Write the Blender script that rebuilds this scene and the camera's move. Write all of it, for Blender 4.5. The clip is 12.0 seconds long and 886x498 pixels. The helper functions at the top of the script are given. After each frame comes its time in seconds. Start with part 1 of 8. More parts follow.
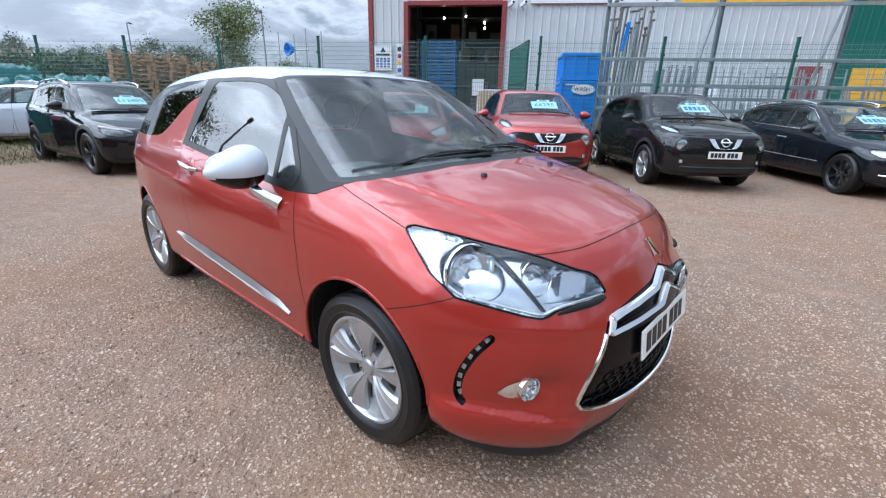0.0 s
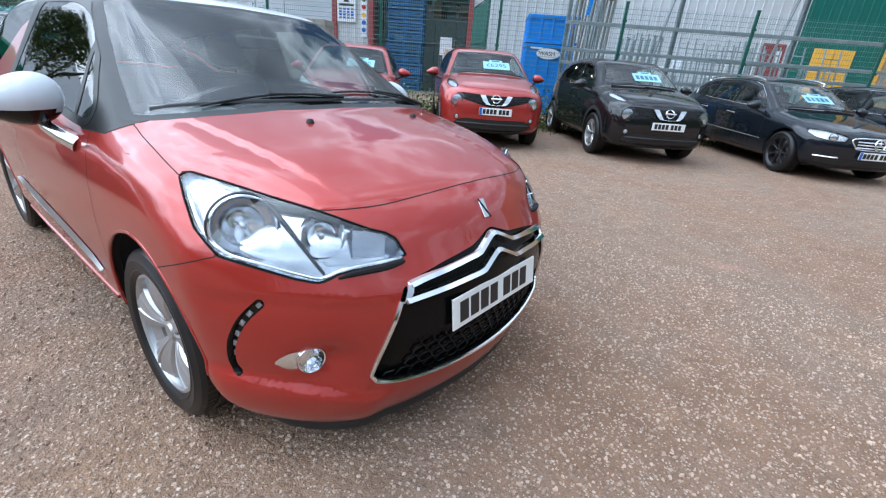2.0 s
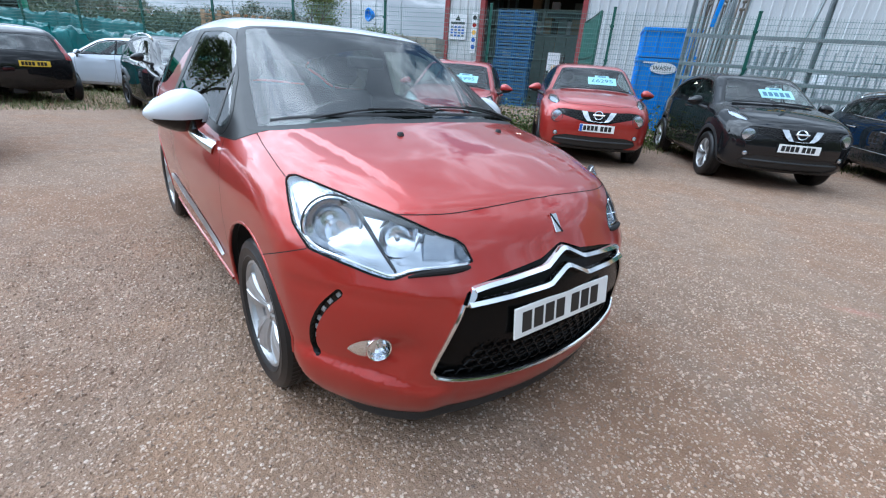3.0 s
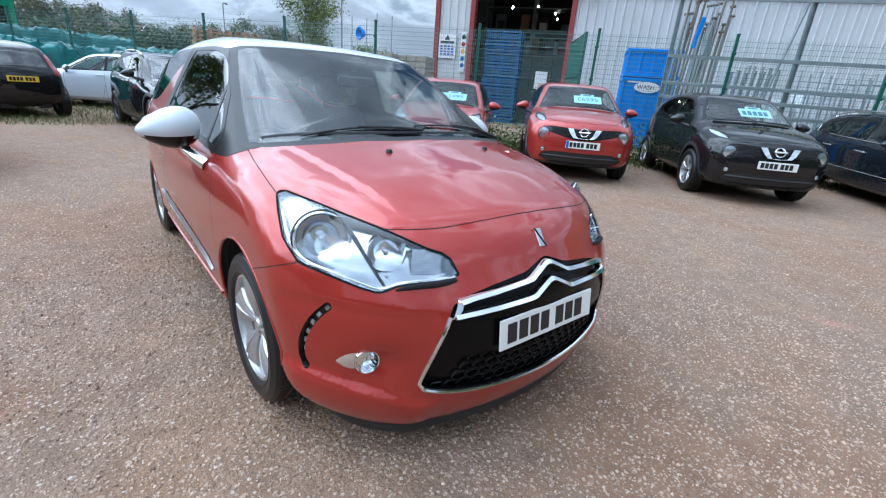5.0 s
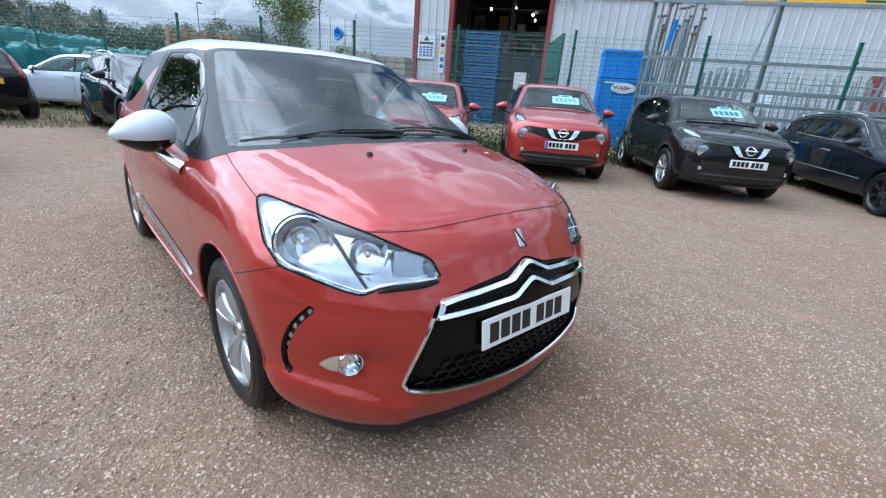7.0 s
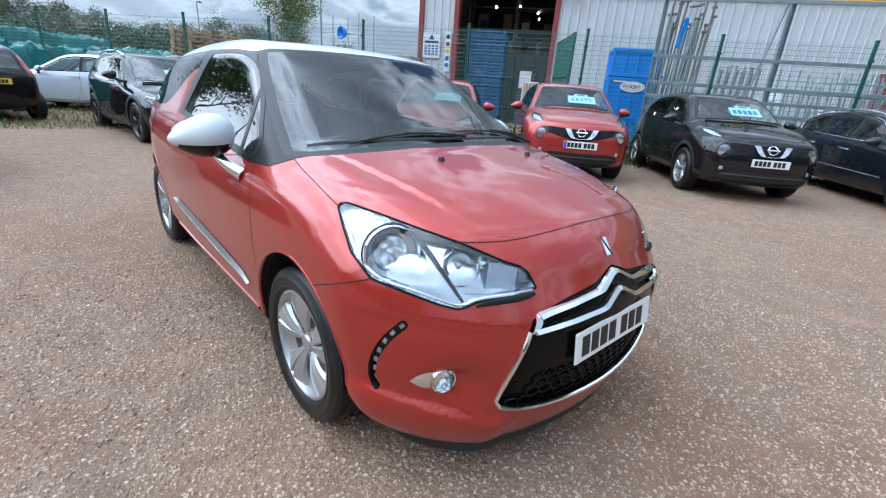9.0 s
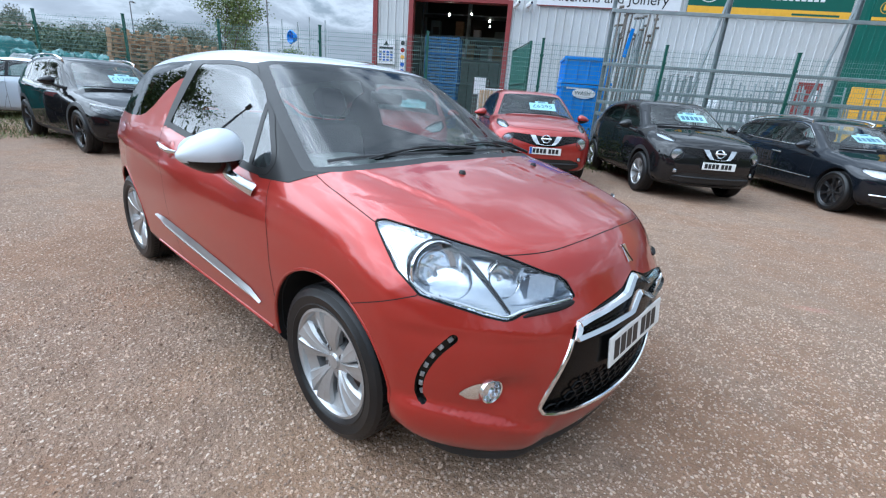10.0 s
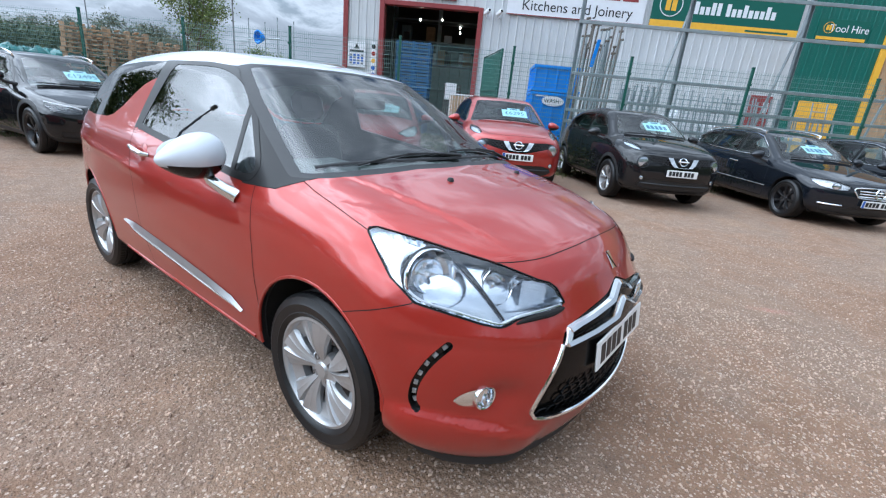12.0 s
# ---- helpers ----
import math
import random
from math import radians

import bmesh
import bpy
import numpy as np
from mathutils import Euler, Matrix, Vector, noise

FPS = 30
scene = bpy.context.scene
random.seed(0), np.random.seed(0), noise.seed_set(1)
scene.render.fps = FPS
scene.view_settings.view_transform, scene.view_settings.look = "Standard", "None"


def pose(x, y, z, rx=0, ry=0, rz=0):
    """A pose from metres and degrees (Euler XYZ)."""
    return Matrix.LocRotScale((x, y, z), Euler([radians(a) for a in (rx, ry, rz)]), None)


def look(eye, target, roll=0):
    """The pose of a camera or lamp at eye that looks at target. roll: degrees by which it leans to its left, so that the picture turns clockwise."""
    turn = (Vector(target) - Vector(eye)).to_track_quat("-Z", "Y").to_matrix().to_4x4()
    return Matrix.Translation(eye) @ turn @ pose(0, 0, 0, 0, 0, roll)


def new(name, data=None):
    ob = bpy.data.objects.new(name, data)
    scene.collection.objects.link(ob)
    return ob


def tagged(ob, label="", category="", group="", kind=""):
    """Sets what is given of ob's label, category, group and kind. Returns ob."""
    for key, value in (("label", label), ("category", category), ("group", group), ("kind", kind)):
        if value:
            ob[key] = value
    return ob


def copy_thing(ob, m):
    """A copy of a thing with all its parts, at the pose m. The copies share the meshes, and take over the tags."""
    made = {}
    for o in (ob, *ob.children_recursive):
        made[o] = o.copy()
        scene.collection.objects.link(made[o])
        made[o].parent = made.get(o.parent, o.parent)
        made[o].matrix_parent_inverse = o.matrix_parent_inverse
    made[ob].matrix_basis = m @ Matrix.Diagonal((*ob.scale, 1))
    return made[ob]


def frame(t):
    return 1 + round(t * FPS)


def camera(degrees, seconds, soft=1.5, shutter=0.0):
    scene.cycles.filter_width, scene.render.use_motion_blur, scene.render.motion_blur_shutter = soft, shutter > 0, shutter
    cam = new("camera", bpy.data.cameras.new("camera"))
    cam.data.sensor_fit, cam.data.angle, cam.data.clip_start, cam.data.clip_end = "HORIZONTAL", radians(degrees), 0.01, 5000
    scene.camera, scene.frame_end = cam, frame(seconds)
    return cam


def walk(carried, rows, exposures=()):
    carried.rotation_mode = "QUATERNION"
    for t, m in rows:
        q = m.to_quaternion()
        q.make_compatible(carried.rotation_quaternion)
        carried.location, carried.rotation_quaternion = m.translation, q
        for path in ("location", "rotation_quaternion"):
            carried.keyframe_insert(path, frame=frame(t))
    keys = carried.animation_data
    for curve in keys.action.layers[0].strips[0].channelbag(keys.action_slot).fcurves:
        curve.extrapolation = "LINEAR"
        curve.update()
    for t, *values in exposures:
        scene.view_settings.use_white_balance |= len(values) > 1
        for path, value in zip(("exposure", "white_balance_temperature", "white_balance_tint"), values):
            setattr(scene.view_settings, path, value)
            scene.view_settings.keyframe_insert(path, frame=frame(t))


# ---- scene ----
cam = camera(90.4, 12.0, 1.2)
PATH = [
    (0, (1.213, -1.714, 1.308), (-0.049, -0.3, 0.67), 1.3),
    (0.5, (1.225, -1.696, 1.306), (-0.022, -0.272, 0.659), 1.5),
    (1, (1.318, -1.598, 1.283), (0.163, -0.116, 0.599), 2.3),
    (1.5, (1.367, -1.394, 1.259), (0.328, 0.144, 0.512), 4.0),
    (2, (1.542, -1.236, 1.255), (0.41, 0.219, 0.477), 4.6),
    (2.5, (1.624, -1.209, 1.259), (0.307, 0.072, 0.469), 4.8),
    (2.7, (1.635, -1.226, 1.265), (0.246, -0.018, 0.483), 4.7),
    (4.3, (1.679, -1.242, 1.283), (0.183, -0.11, 0.589), 4.2),
    (4.5, (1.682, -1.245, 1.283), (0.204, -0.088, 0.591), 4.3),
    (5, (1.683, -1.248, 1.284), (0.249, -0.035, 0.598), 4.6),
    (5.5, (1.695, -1.243, 1.288), (0.303, 0.022, 0.606), 5.0),
    (6, (1.694, -1.248, 1.29), (0.327, 0.045, 0.612), 5.2),
    (6.5, (1.693, -1.25, 1.289), (0.325, 0.043, 0.613), 4.9),
    (7, (1.695, -1.255, 1.293), (0.311, 0.019, 0.615), 4.5),
    (7.5, (1.703, -1.268, 1.289), (0.305, -0.008, 0.61), 4.3),
    (7.7, (1.701, -1.286, 1.291), (0.299, -0.035, 0.606), 4.3),
    (9.3, (1.377, -1.472, 1.284), (0.017, -0.173, 0.604), 4.4),
    (9.5, (1.341, -1.505, 1.29), (0.007, -0.175, 0.619), 4.5),
    (10, (1.261, -1.638, 1.302), (0.017, -0.212, 0.653), 4.4),
    (10.5, (1.241, -1.668, 1.315), (0.065, -0.181, 0.679), 4.6),
    (11, (1.223, -1.679, 1.307), (0.079, -0.165, 0.674), 5.0),
    (11.5, (1.208, -1.688, 1.308), (0.065, -0.171, 0.683), 5.3),
    (12, (1.205, -1.69, 1.309), (0.061, -0.172, 0.689), 5.6),
]
walk(cam, [(t, look(eye, target, roll)) for t, eye, target, roll in PATH], [(0.0, 1.28, 5330, 8), (2.5, 1.28, 5200, 5), (5.0, 1.28, 5090, 4), (7.5, 1.28, 5090, 4), (9.5, 1.28, 5190, 4), (12.0, 1.28, 5310, 6)])

# world: broken cloud over a blue sky, sun behind thin cloud
SUN_AZ, SUN_EL = radians(225), radians(42)
world = bpy.data.worlds.new("overcast_sky")
scene.world = world
world.use_nodes = True
wn = world.node_tree
wn.nodes.clear()
w_out = wn.nodes.new("ShaderNodeOutputWorld")
w_bg = wn.nodes.new("ShaderNodeBackground")
w_sky = wn.nodes.new("ShaderNodeTexSky")
w_sky.sky_type, w_sky.sun_disc = "NISHITA", False
w_sky.sun_elevation, w_sky.sun_rotation = SUN_EL, radians(90) - SUN_AZ
w_sky.air_density, w_sky.dust_density = 1.2, 2.0
w_tc = wn.nodes.new("ShaderNodeTexCoord")
w_xyz = wn.nodes.new("ShaderNodeSeparateXYZ")
wn.links.new(w_tc.outputs["Generated"], w_xyz.inputs[0])


def w_math(op, a, b):
    n = wn.nodes.new("ShaderNodeMath")
    n.operation = op
    for k, v in enumerate((a, b)):
        if isinstance(v, (int, float)):
            n.inputs[k].default_value = v
        else:
            wn.links.new(v, n.inputs[k])
    return n.outputs[0]


# the cloud deck is a level sheet overhead: it closes up towards the horizon
w_up = w_math("MAXIMUM", w_xyz.outputs["Z"], 0.0)
w_depth = w_math("ADD", w_up, 0.28)
w_flat = wn.nodes.new("ShaderNodeCombineXYZ")
wn.links.new(w_math("DIVIDE", w_xyz.outputs["X"], w_depth), w_flat.inputs[0])
wn.links.new(w_math("DIVIDE", w_xyz.outputs["Y"], w_depth), w_flat.inputs[1])
w_flat.inputs[2].default_value = 3.4
w_noise = wn.nodes.new("ShaderNodeTexNoise")
w_noise.inputs["Scale"].default_value = 2.0
w_noise.inputs["Detail"].default_value = 9.0
w_noise.inputs["Roughness"].default_value = 0.60
w_noise.inputs["Distortion"].default_value = 0.25
w_cover = wn.nodes.new("ShaderNodeValToRGB")
w_cover.color_ramp.elements[0].position, w_cover.color_ramp.elements[1].position = 0.36, 0.43
w_shade = wn.nodes.new("ShaderNodeValToRGB")
w_shade.color_ramp.elements[0].position, w_shade.color_ramp.elements[0].color = 0.43, (14.5, 14.6, 14.7, 1)
w_shade.color_ramp.elements[1].position, w_shade.color_ramp.elements[1].color = 0.60, (4.4, 4.65, 5.0, 1)
w_mid = w_shade.color_ramp.elements.new(0.50)
w_mid.color = (7.6, 7.8, 8.1, 1)
w_mix = wn.nodes.new("ShaderNodeMix")
w_mix.data_type = "RGBA"
wn.links.new(w_flat.outputs[0], w_noise.inputs["Vector"])
wn.links.new(w_noise.outputs["Fac"], w_cover.inputs["Fac"])
wn.links.new(w_noise.outputs["Fac"], w_shade.inputs["Fac"])
wn.links.new(w_cover.outputs["Color"], w_mix.inputs["Factor"])
wn.links.new(w_sky.outputs["Color"], w_mix.inputs["A"])
wn.links.new(w_shade.outputs["Color"], w_mix.inputs["B"])
# haze takes the contrast out of the low cloud
w_low = wn.nodes.new("ShaderNodeMapRange")
w_low.interpolation_type = "SMOOTHSTEP"
w_low.inputs["From Min"].default_value, w_low.inputs["From Max"].default_value = 0.0, 0.40
w_low.inputs["To Min"].default_value, w_low.inputs["To Max"].default_value = 0.80, 0.0
wn.links.new(w_up, w_low.inputs["Value"])
w_haze = wn.nodes.new("ShaderNodeMix")
w_haze.data_type = "RGBA"
w_haze.inputs["B"].default_value = (6.9, 7.1, 7.45, 1)
wn.links.new(w_low.outputs["Result"], w_haze.inputs["Factor"])
wn.links.new(w_mix.outputs["Result"], w_haze.inputs["A"])
wn.links.new(w_haze.outputs["Result"], w_bg.inputs["Color"])
# cloud is brighter overhead than at the horizon, and towards the hidden sun
w_dot = wn.nodes.new("ShaderNodeVectorMath")
w_dot.operation = "DOT_PRODUCT"
w_dot.inputs[1].default_value = (math.cos(SUN_AZ) * math.cos(SUN_EL), math.sin(SUN_AZ) * math.cos(SUN_EL), math.sin(SUN_EL))
wn.links.new(w_tc.outputs["Generated"], w_dot.inputs[0])
w_glow = wn.nodes.new("ShaderNodeMapRange")
w_glow.interpolation_type = "SMOOTHSTEP"
w_glow.inputs["From Min"].default_value, w_glow.inputs["From Max"].default_value = 0.30, 1.0
w_glow.inputs["To Min"].default_value, w_glow.inputs["To Max"].default_value = 0.044, 0.092
wn.links.new(w_dot.outputs["Value"], w_glow.inputs["Value"])
wn.links.new(w_math("MULTIPLY", w_glow.outputs["Result"], w_math("ADD", w_math("MULTIPLY", w_up, 1.20), 0.56)), w_bg.inputs["Strength"])
wn.links.new(w_bg.outputs["Background"], w_out.inputs["Surface"])
sun = new("sun", bpy.data.lights.new("sun", "SUN"))
sun.data.energy, sun.data.angle, sun.data.color = 1.05, radians(84), (1.0, 0.97, 0.93)
sun.matrix_basis = look((0, 0, 40), Vector((0, 0, 40)) - Vector((math.cos(SUN_AZ) * math.cos(SUN_EL), math.sin(SUN_AZ) * math.cos(SUN_EL), math.sin(SUN_EL))))


# ---- materials ----
def nodes_of(name):
    m = bpy.data.materials.new(name)
    m.use_nodes = True
    return m, m.node_tree, m.node_tree.nodes["Principled BSDF"]


def add(nt, kind, **values):
    n = nt.nodes.new(kind)
    for k, v in values.items():
        n.inputs[k.replace("_", " ")].default_value = v
    return n


def coords(nt, scale=1.0):
    tc = nt.nodes.new("ShaderNodeTexCoord")
    mp = nt.nodes.new("ShaderNodeMapping")
    mp.inputs["Scale"].default_value = scale if isinstance(scale, tuple) else (scale,) * 3
    nt.links.new(tc.outputs["Object"], mp.inputs["Vector"])
    return mp.outputs["Vector"]


def ramp(nt, fac, stops):
    r = nt.nodes.new("ShaderNodeValToRGB")
    while len(r.color_ramp.elements) < len(stops):
        r.color_ramp.elements.new(0.5)
    for e, (pos, col) in zip(r.color_ramp.elements, stops):
        e.position, e.color = pos, (*col, 1) if len(col) == 3 else col
    nt.links.new(fac, r.inputs["Fac"])
    return r.outputs["Color"]


def mixed(nt, fac, a, b, mode="MIX"):
    m = nt.nodes.new("ShaderNodeMix")
    m.data_type, m.blend_type = "RGBA", mode
    for key, v in (("Factor", fac), ("A", a), ("B", b)):
        if isinstance(v, bpy.types.NodeSocket):
            nt.links.new(v, m.inputs[key])
        else:
            m.inputs[key].default_value = v if key == "Factor" else (*v, 1)
    return m.outputs["Result"]


def plain(name, color, rough=0.5, metal=0.0, vary=0.12, scale=6.0, fine=60.0, bump=0.0, coat=0.0, dirt_or_fold=None, spec=0.5):
    """A surface with grain at two scales, and blotches of dirt or of painted fold shade where asked."""
    m, nt, bs = nodes_of(name)
    v = coords(nt)
    big = add(nt, "ShaderNodeTexNoise", Scale=scale, Detail=4.0)
    small = add(nt, "ShaderNodeTexNoise", Scale=fine, Detail=3.0)
    for n in (big, small):
        nt.links.new(v, n.inputs["Vector"])
    lo = tuple(c * (1 - vary) for c in color)
    hi = tuple(min(1, c * (1 + vary)) for c in color)
    col = ramp(nt, big.outputs["Fac"], [(0.3, lo), (0.7, hi)])
    col2 = ramp(nt, small.outputs["Fac"], [(0.3, (1 - vary * 0.7,) * 3), (0.7, (1, 1, 1))])
    col = mixed(nt, 1.0, col, col2, "MULTIPLY")
    if dirt_or_fold:
        d = add(nt, "ShaderNodeTexNoise", Scale=scale * 0.6, Detail=8.0, Roughness=0.7)
        nt.links.new(v, d.inputs["Vector"])
        mask = ramp(nt, d.outputs["Fac"], [(0.52, (0, 0, 0)), (0.72, (0.75, 0.75, 0.75))])
        col = mixed(nt, mask, col, dirt_or_fold)
    nt.links.new(col, bs.inputs["Base Color"])
    r = add(nt, "ShaderNodeMapRange", To_Min=max(0.02, rough - 0.08), To_Max=min(1, rough + 0.1))
    nt.links.new(big.outputs["Fac"], r.inputs["Value"])
    nt.links.new(r.outputs["Result"], bs.inputs["Roughness"])
    bs.inputs["Metallic"].default_value = metal
    bs.inputs["Coat Weight"].default_value = coat
    bs.inputs["Specular IOR Level"].default_value = spec
    if bump:
        b = add(nt, "ShaderNodeBump", Strength=0.6, Distance=bump)
        nt.links.new(small.outputs["Fac"], b.inputs["Height"])
        nt.links.new(b.outputs["Normal"], bs.inputs["Normal"])
    return m


def car_paint(name, color, metal=0.45, rough=0.32, dusty=0.06):
    """Metallic base under clear lacquer, with fine flake, faint waviness and a film of dust."""
    m, nt, bs = nodes_of(name)
    v = coords(nt)
    flake = add(nt, "ShaderNodeTexVoronoi", Scale=900.0)
    nt.links.new(v, flake.inputs["Vector"])
    dust = add(nt, "ShaderNodeTexNoise", Scale=3.5, Detail=6.0, Roughness=0.65)
    nt.links.new(v, dust.inputs["Vector"])
    c = mixed(nt, 0.06, color, flake.outputs["Color"], "SOFT_LIGHT")
    dm = ramp(nt, dust.outputs["Fac"], [(0.45, (0, 0, 0)), (0.85, (dusty, dusty, dusty))])
    c = mixed(nt, dm, c, (0.42, 0.38, 0.33))
    nt.links.new(c, bs.inputs["Base Color"])
    bs.inputs["Metallic"].default_value, bs.inputs["Roughness"].default_value = metal, rough
    bs.inputs["Coat Weight"].default_value, bs.inputs["Coat Roughness"].default_value, bs.inputs["Coat IOR"].default_value = 1.0, 0.010, 1.5
    bs.inputs["Specular IOR Level"].default_value = 0.0 if metal < 0.1 else 0.3
    wave = add(nt, "ShaderNodeTexNoise", Scale=5.0, Detail=1.0)
    nt.links.new(v, wave.inputs["Vector"])
    b = add(nt, "ShaderNodeBump", Strength=0.05, Distance=0.004)
    nt.links.new(wave.outputs["Fac"], b.inputs["Height"])
    nt.links.new(b.outputs["Normal"], bs.inputs["Coat Normal"])
    return m


def thin_glass(name, tint=(0.75, 0.80, 0.78), gloss=0.08, rough=0.0):
    m = bpy.data.materials.new(name)
    m.use_nodes = True
    nt = m.node_tree
    nt.nodes.clear()
    out = nt.nodes.new("ShaderNodeOutputMaterial")
    tr = nt.nodes.new("ShaderNodeBsdfTransparent")
    tr.inputs["Color"].default_value = (*tint, 1)
    gl = nt.nodes.new("ShaderNodeBsdfGlossy")
    gl.inputs["Roughness"].default_value = rough
    lw = add(nt, "ShaderNodeLayerWeight", Blend=0.5)
    p5 = nt.nodes.new("ShaderNodeMath")
    p5.operation = "POWER"
    p5.inputs[1].default_value = 5.0
    nt.links.new(lw.outputs["Facing"], p5.inputs[0])
    fr = add(nt, "ShaderNodeMapRange", To_Min=gloss, To_Max=0.75)
    nt.links.new(p5.outputs[0], fr.inputs["Value"])
    mx = nt.nodes.new("ShaderNodeMixShader")
    nt.links.new(fr.outputs["Result"], mx.inputs["Fac"])
    nt.links.new(tr.outputs["BSDF"], mx.inputs[1])
    nt.links.new(gl.outputs["BSDF"], mx.inputs[2])
    nt.links.new(mx.outputs["Shader"], out.inputs["Surface"])
    return m


def glow(name, color, strength):
    m, nt, bs = nodes_of(name)
    bs.inputs["Base Color"].default_value = (*color, 1)
    bs.inputs["Emission Color"].default_value = (*color, 1)
    bs.inputs["Emission Strength"].default_value = strength
    return m


def gravel_ground():
    """Rolled planings: brown-grey grit with pale chips, damp patches and worn tracks."""
    m, nt, bs = nodes_of("rolled_gravel")
    v = coords(nt)
    big = add(nt, "ShaderNodeTexNoise", Scale=0.45, Detail=6.0, Roughness=0.6)
    mid = add(nt, "ShaderNodeTexNoise", Scale=5.0, Detail=5.0, Roughness=0.65)
    fine = add(nt, "ShaderNodeTexNoise", Scale=170.0, Detail=4.0)
    chips = add(nt, "ShaderNodeTexVoronoi", Scale=52.0)
    chips2 = add(nt, "ShaderNodeTexVoronoi", Scale=105.0)
    for n in (big, mid, fine, chips, chips2):
        nt.links.new(v, n.inputs["Vector"])
    base = ramp(nt, big.outputs["Fac"], [(0.30, (0.290, 0.170, 0.101)), (0.44, (0.362, 0.223, 0.142)), (0.52, (0.345, 0.238, 0.168)), (0.62, (0.390, 0.252, 0.162)), (0.78, (0.465, 0.294, 0.188))])
    base = mixed(nt, 0.8, base, ramp(nt, mid.outputs["Fac"], [(0.3, (0.62, 0.60, 0.58)), (0.7, (1.0, 1.0, 1.0))]), "MULTIPLY")
    base = mixed(nt, 0.9, base, ramp(nt, fine.outputs["Fac"], [(0.34, (0.66, 0.64, 0.62)), (0.58, (1.0, 1.0, 1.0))]), "MULTIPLY")
    for vor, lim, amount in ((chips, 0.30, 0.75), (chips2, 0.36, 0.7)):
        hue = nt.nodes.new("ShaderNodeSeparateColor")
        nt.links.new(vor.outputs["Color"], hue.inputs["Color"])
        stone = ramp(nt, hue.outputs["Green"], [(0.0, (0.12, 0.092, 0.072)), (0.22, (0.26, 0.185, 0.135)), (0.65, (0.52, 0.390, 0.300)), (1.0, (0.74, 0.62, 0.51))])
        keep = add(nt, "ShaderNodeMath")
        keep.operation = "GREATER_THAN"
        keep.inputs[1].default_value = 0.60
        nt.links.new(hue.outputs["Red"], keep.inputs[0])
        edge = ramp(nt, vor.outputs["Distance"], [(lim, (amount,) * 3), (lim + 0.12, (0, 0, 0))])
        mask = add(nt, "ShaderNodeMath")
        mask.operation = "MULTIPLY"
        nt.links.new(keep.outputs[0], mask.inputs[0])
        nt.links.new(edge, mask.inputs[1])
        base = mixed(nt, mask.outputs[0], base, stone)
    spot = nt.nodes.new("ShaderNodeTexCoord")
    sm = nt.nodes.new("ShaderNodeMapping")
    sm.vector_type = "TEXTURE"
    sm.inputs["Location"].default_value, sm.inputs["Scale"].default_value, sm.inputs["Rotation"].default_value = (1.35, 2.5, 0), (0.42, 0.16, 1.0), (0, 0, radians(30))
    nt.links.new(spot.outputs["Object"], sm.inputs["Vector"])
    dist = nt.nodes.new("ShaderNodeVectorMath")
    dist.operation = "LENGTH"
    nt.links.new(sm.outputs["Vector"], dist.inputs[0])
    wob = add(nt, "ShaderNodeMath")
    wob.operation = "ADD"
    nt.links.new(dist.outputs["Value"], wob.inputs[0])
    nt.links.new(mid.outputs["Fac"], wob.inputs[1])
    base = mixed(nt, ramp(nt, wob.outputs[0], [(0.55, (0.45, 0.45, 0.45)), (1.5, (0, 0, 0))]), base, (0.50, 0.20, 0.16))
    nt.links.new(base, bs.inputs["Base Color"])
    bs.inputs["Roughness"].default_value = 0.88
    bs.inputs["Specular IOR Level"].default_value = 0.3
    h = add(nt, "ShaderNodeMath")
    h.operation = "SUBTRACT"
    nt.links.new(fine.outputs["Fac"], h.inputs[0])
    nt.links.new(chips.outputs["Distance"], h.inputs[1])
    b = add(nt, "ShaderNodeBump", Strength=1.0, Distance=0.012)
    nt.links.new(h.outputs[0], b.inputs["Height"])
    nt.links.new(b.outputs["Normal"], bs.inputs["Normal"])
    return m


def leaf_mat(name, dark, light):
    m, nt, bs = nodes_of(name)
    g = nt.nodes.new("ShaderNodeNewGeometry")
    col = ramp(nt, g.outputs["Random Per Island"], [(0.0, dark), (1.0, light)])
    nt.links.new(col, bs.inputs["Base Color"])
    bs.inputs["Roughness"].default_value = 0.6
    bs.inputs["Transmission Weight"].default_value = 0.0
    return m


def wood_mat(name, color):
    m, nt, bs = nodes_of(name)
    v = coords(nt)
    n = add(nt, "ShaderNodeTexNoise", Scale=3.0, Detail=6.0)
    nt.links.new(v, n.inputs["Vector"])
    g = nt.nodes.new("ShaderNodeNewGeometry")
    a = ramp(nt, g.outputs["Random Per Island"], [(0.0, tuple(c * 0.55 for c in color)), (1.0, tuple(min(1, c * 1.35) for c in color))])
    a = mixed(nt, 0.6, a, ramp(nt, n.outputs["Fac"], [(0.3, (0.55, 0.55, 0.55)), (0.7, (1, 1, 1))]), "MULTIPLY")
    nt.links.new(a, bs.inputs["Base Color"])
    bs.inputs["Roughness"].default_value = 0.8
    return m


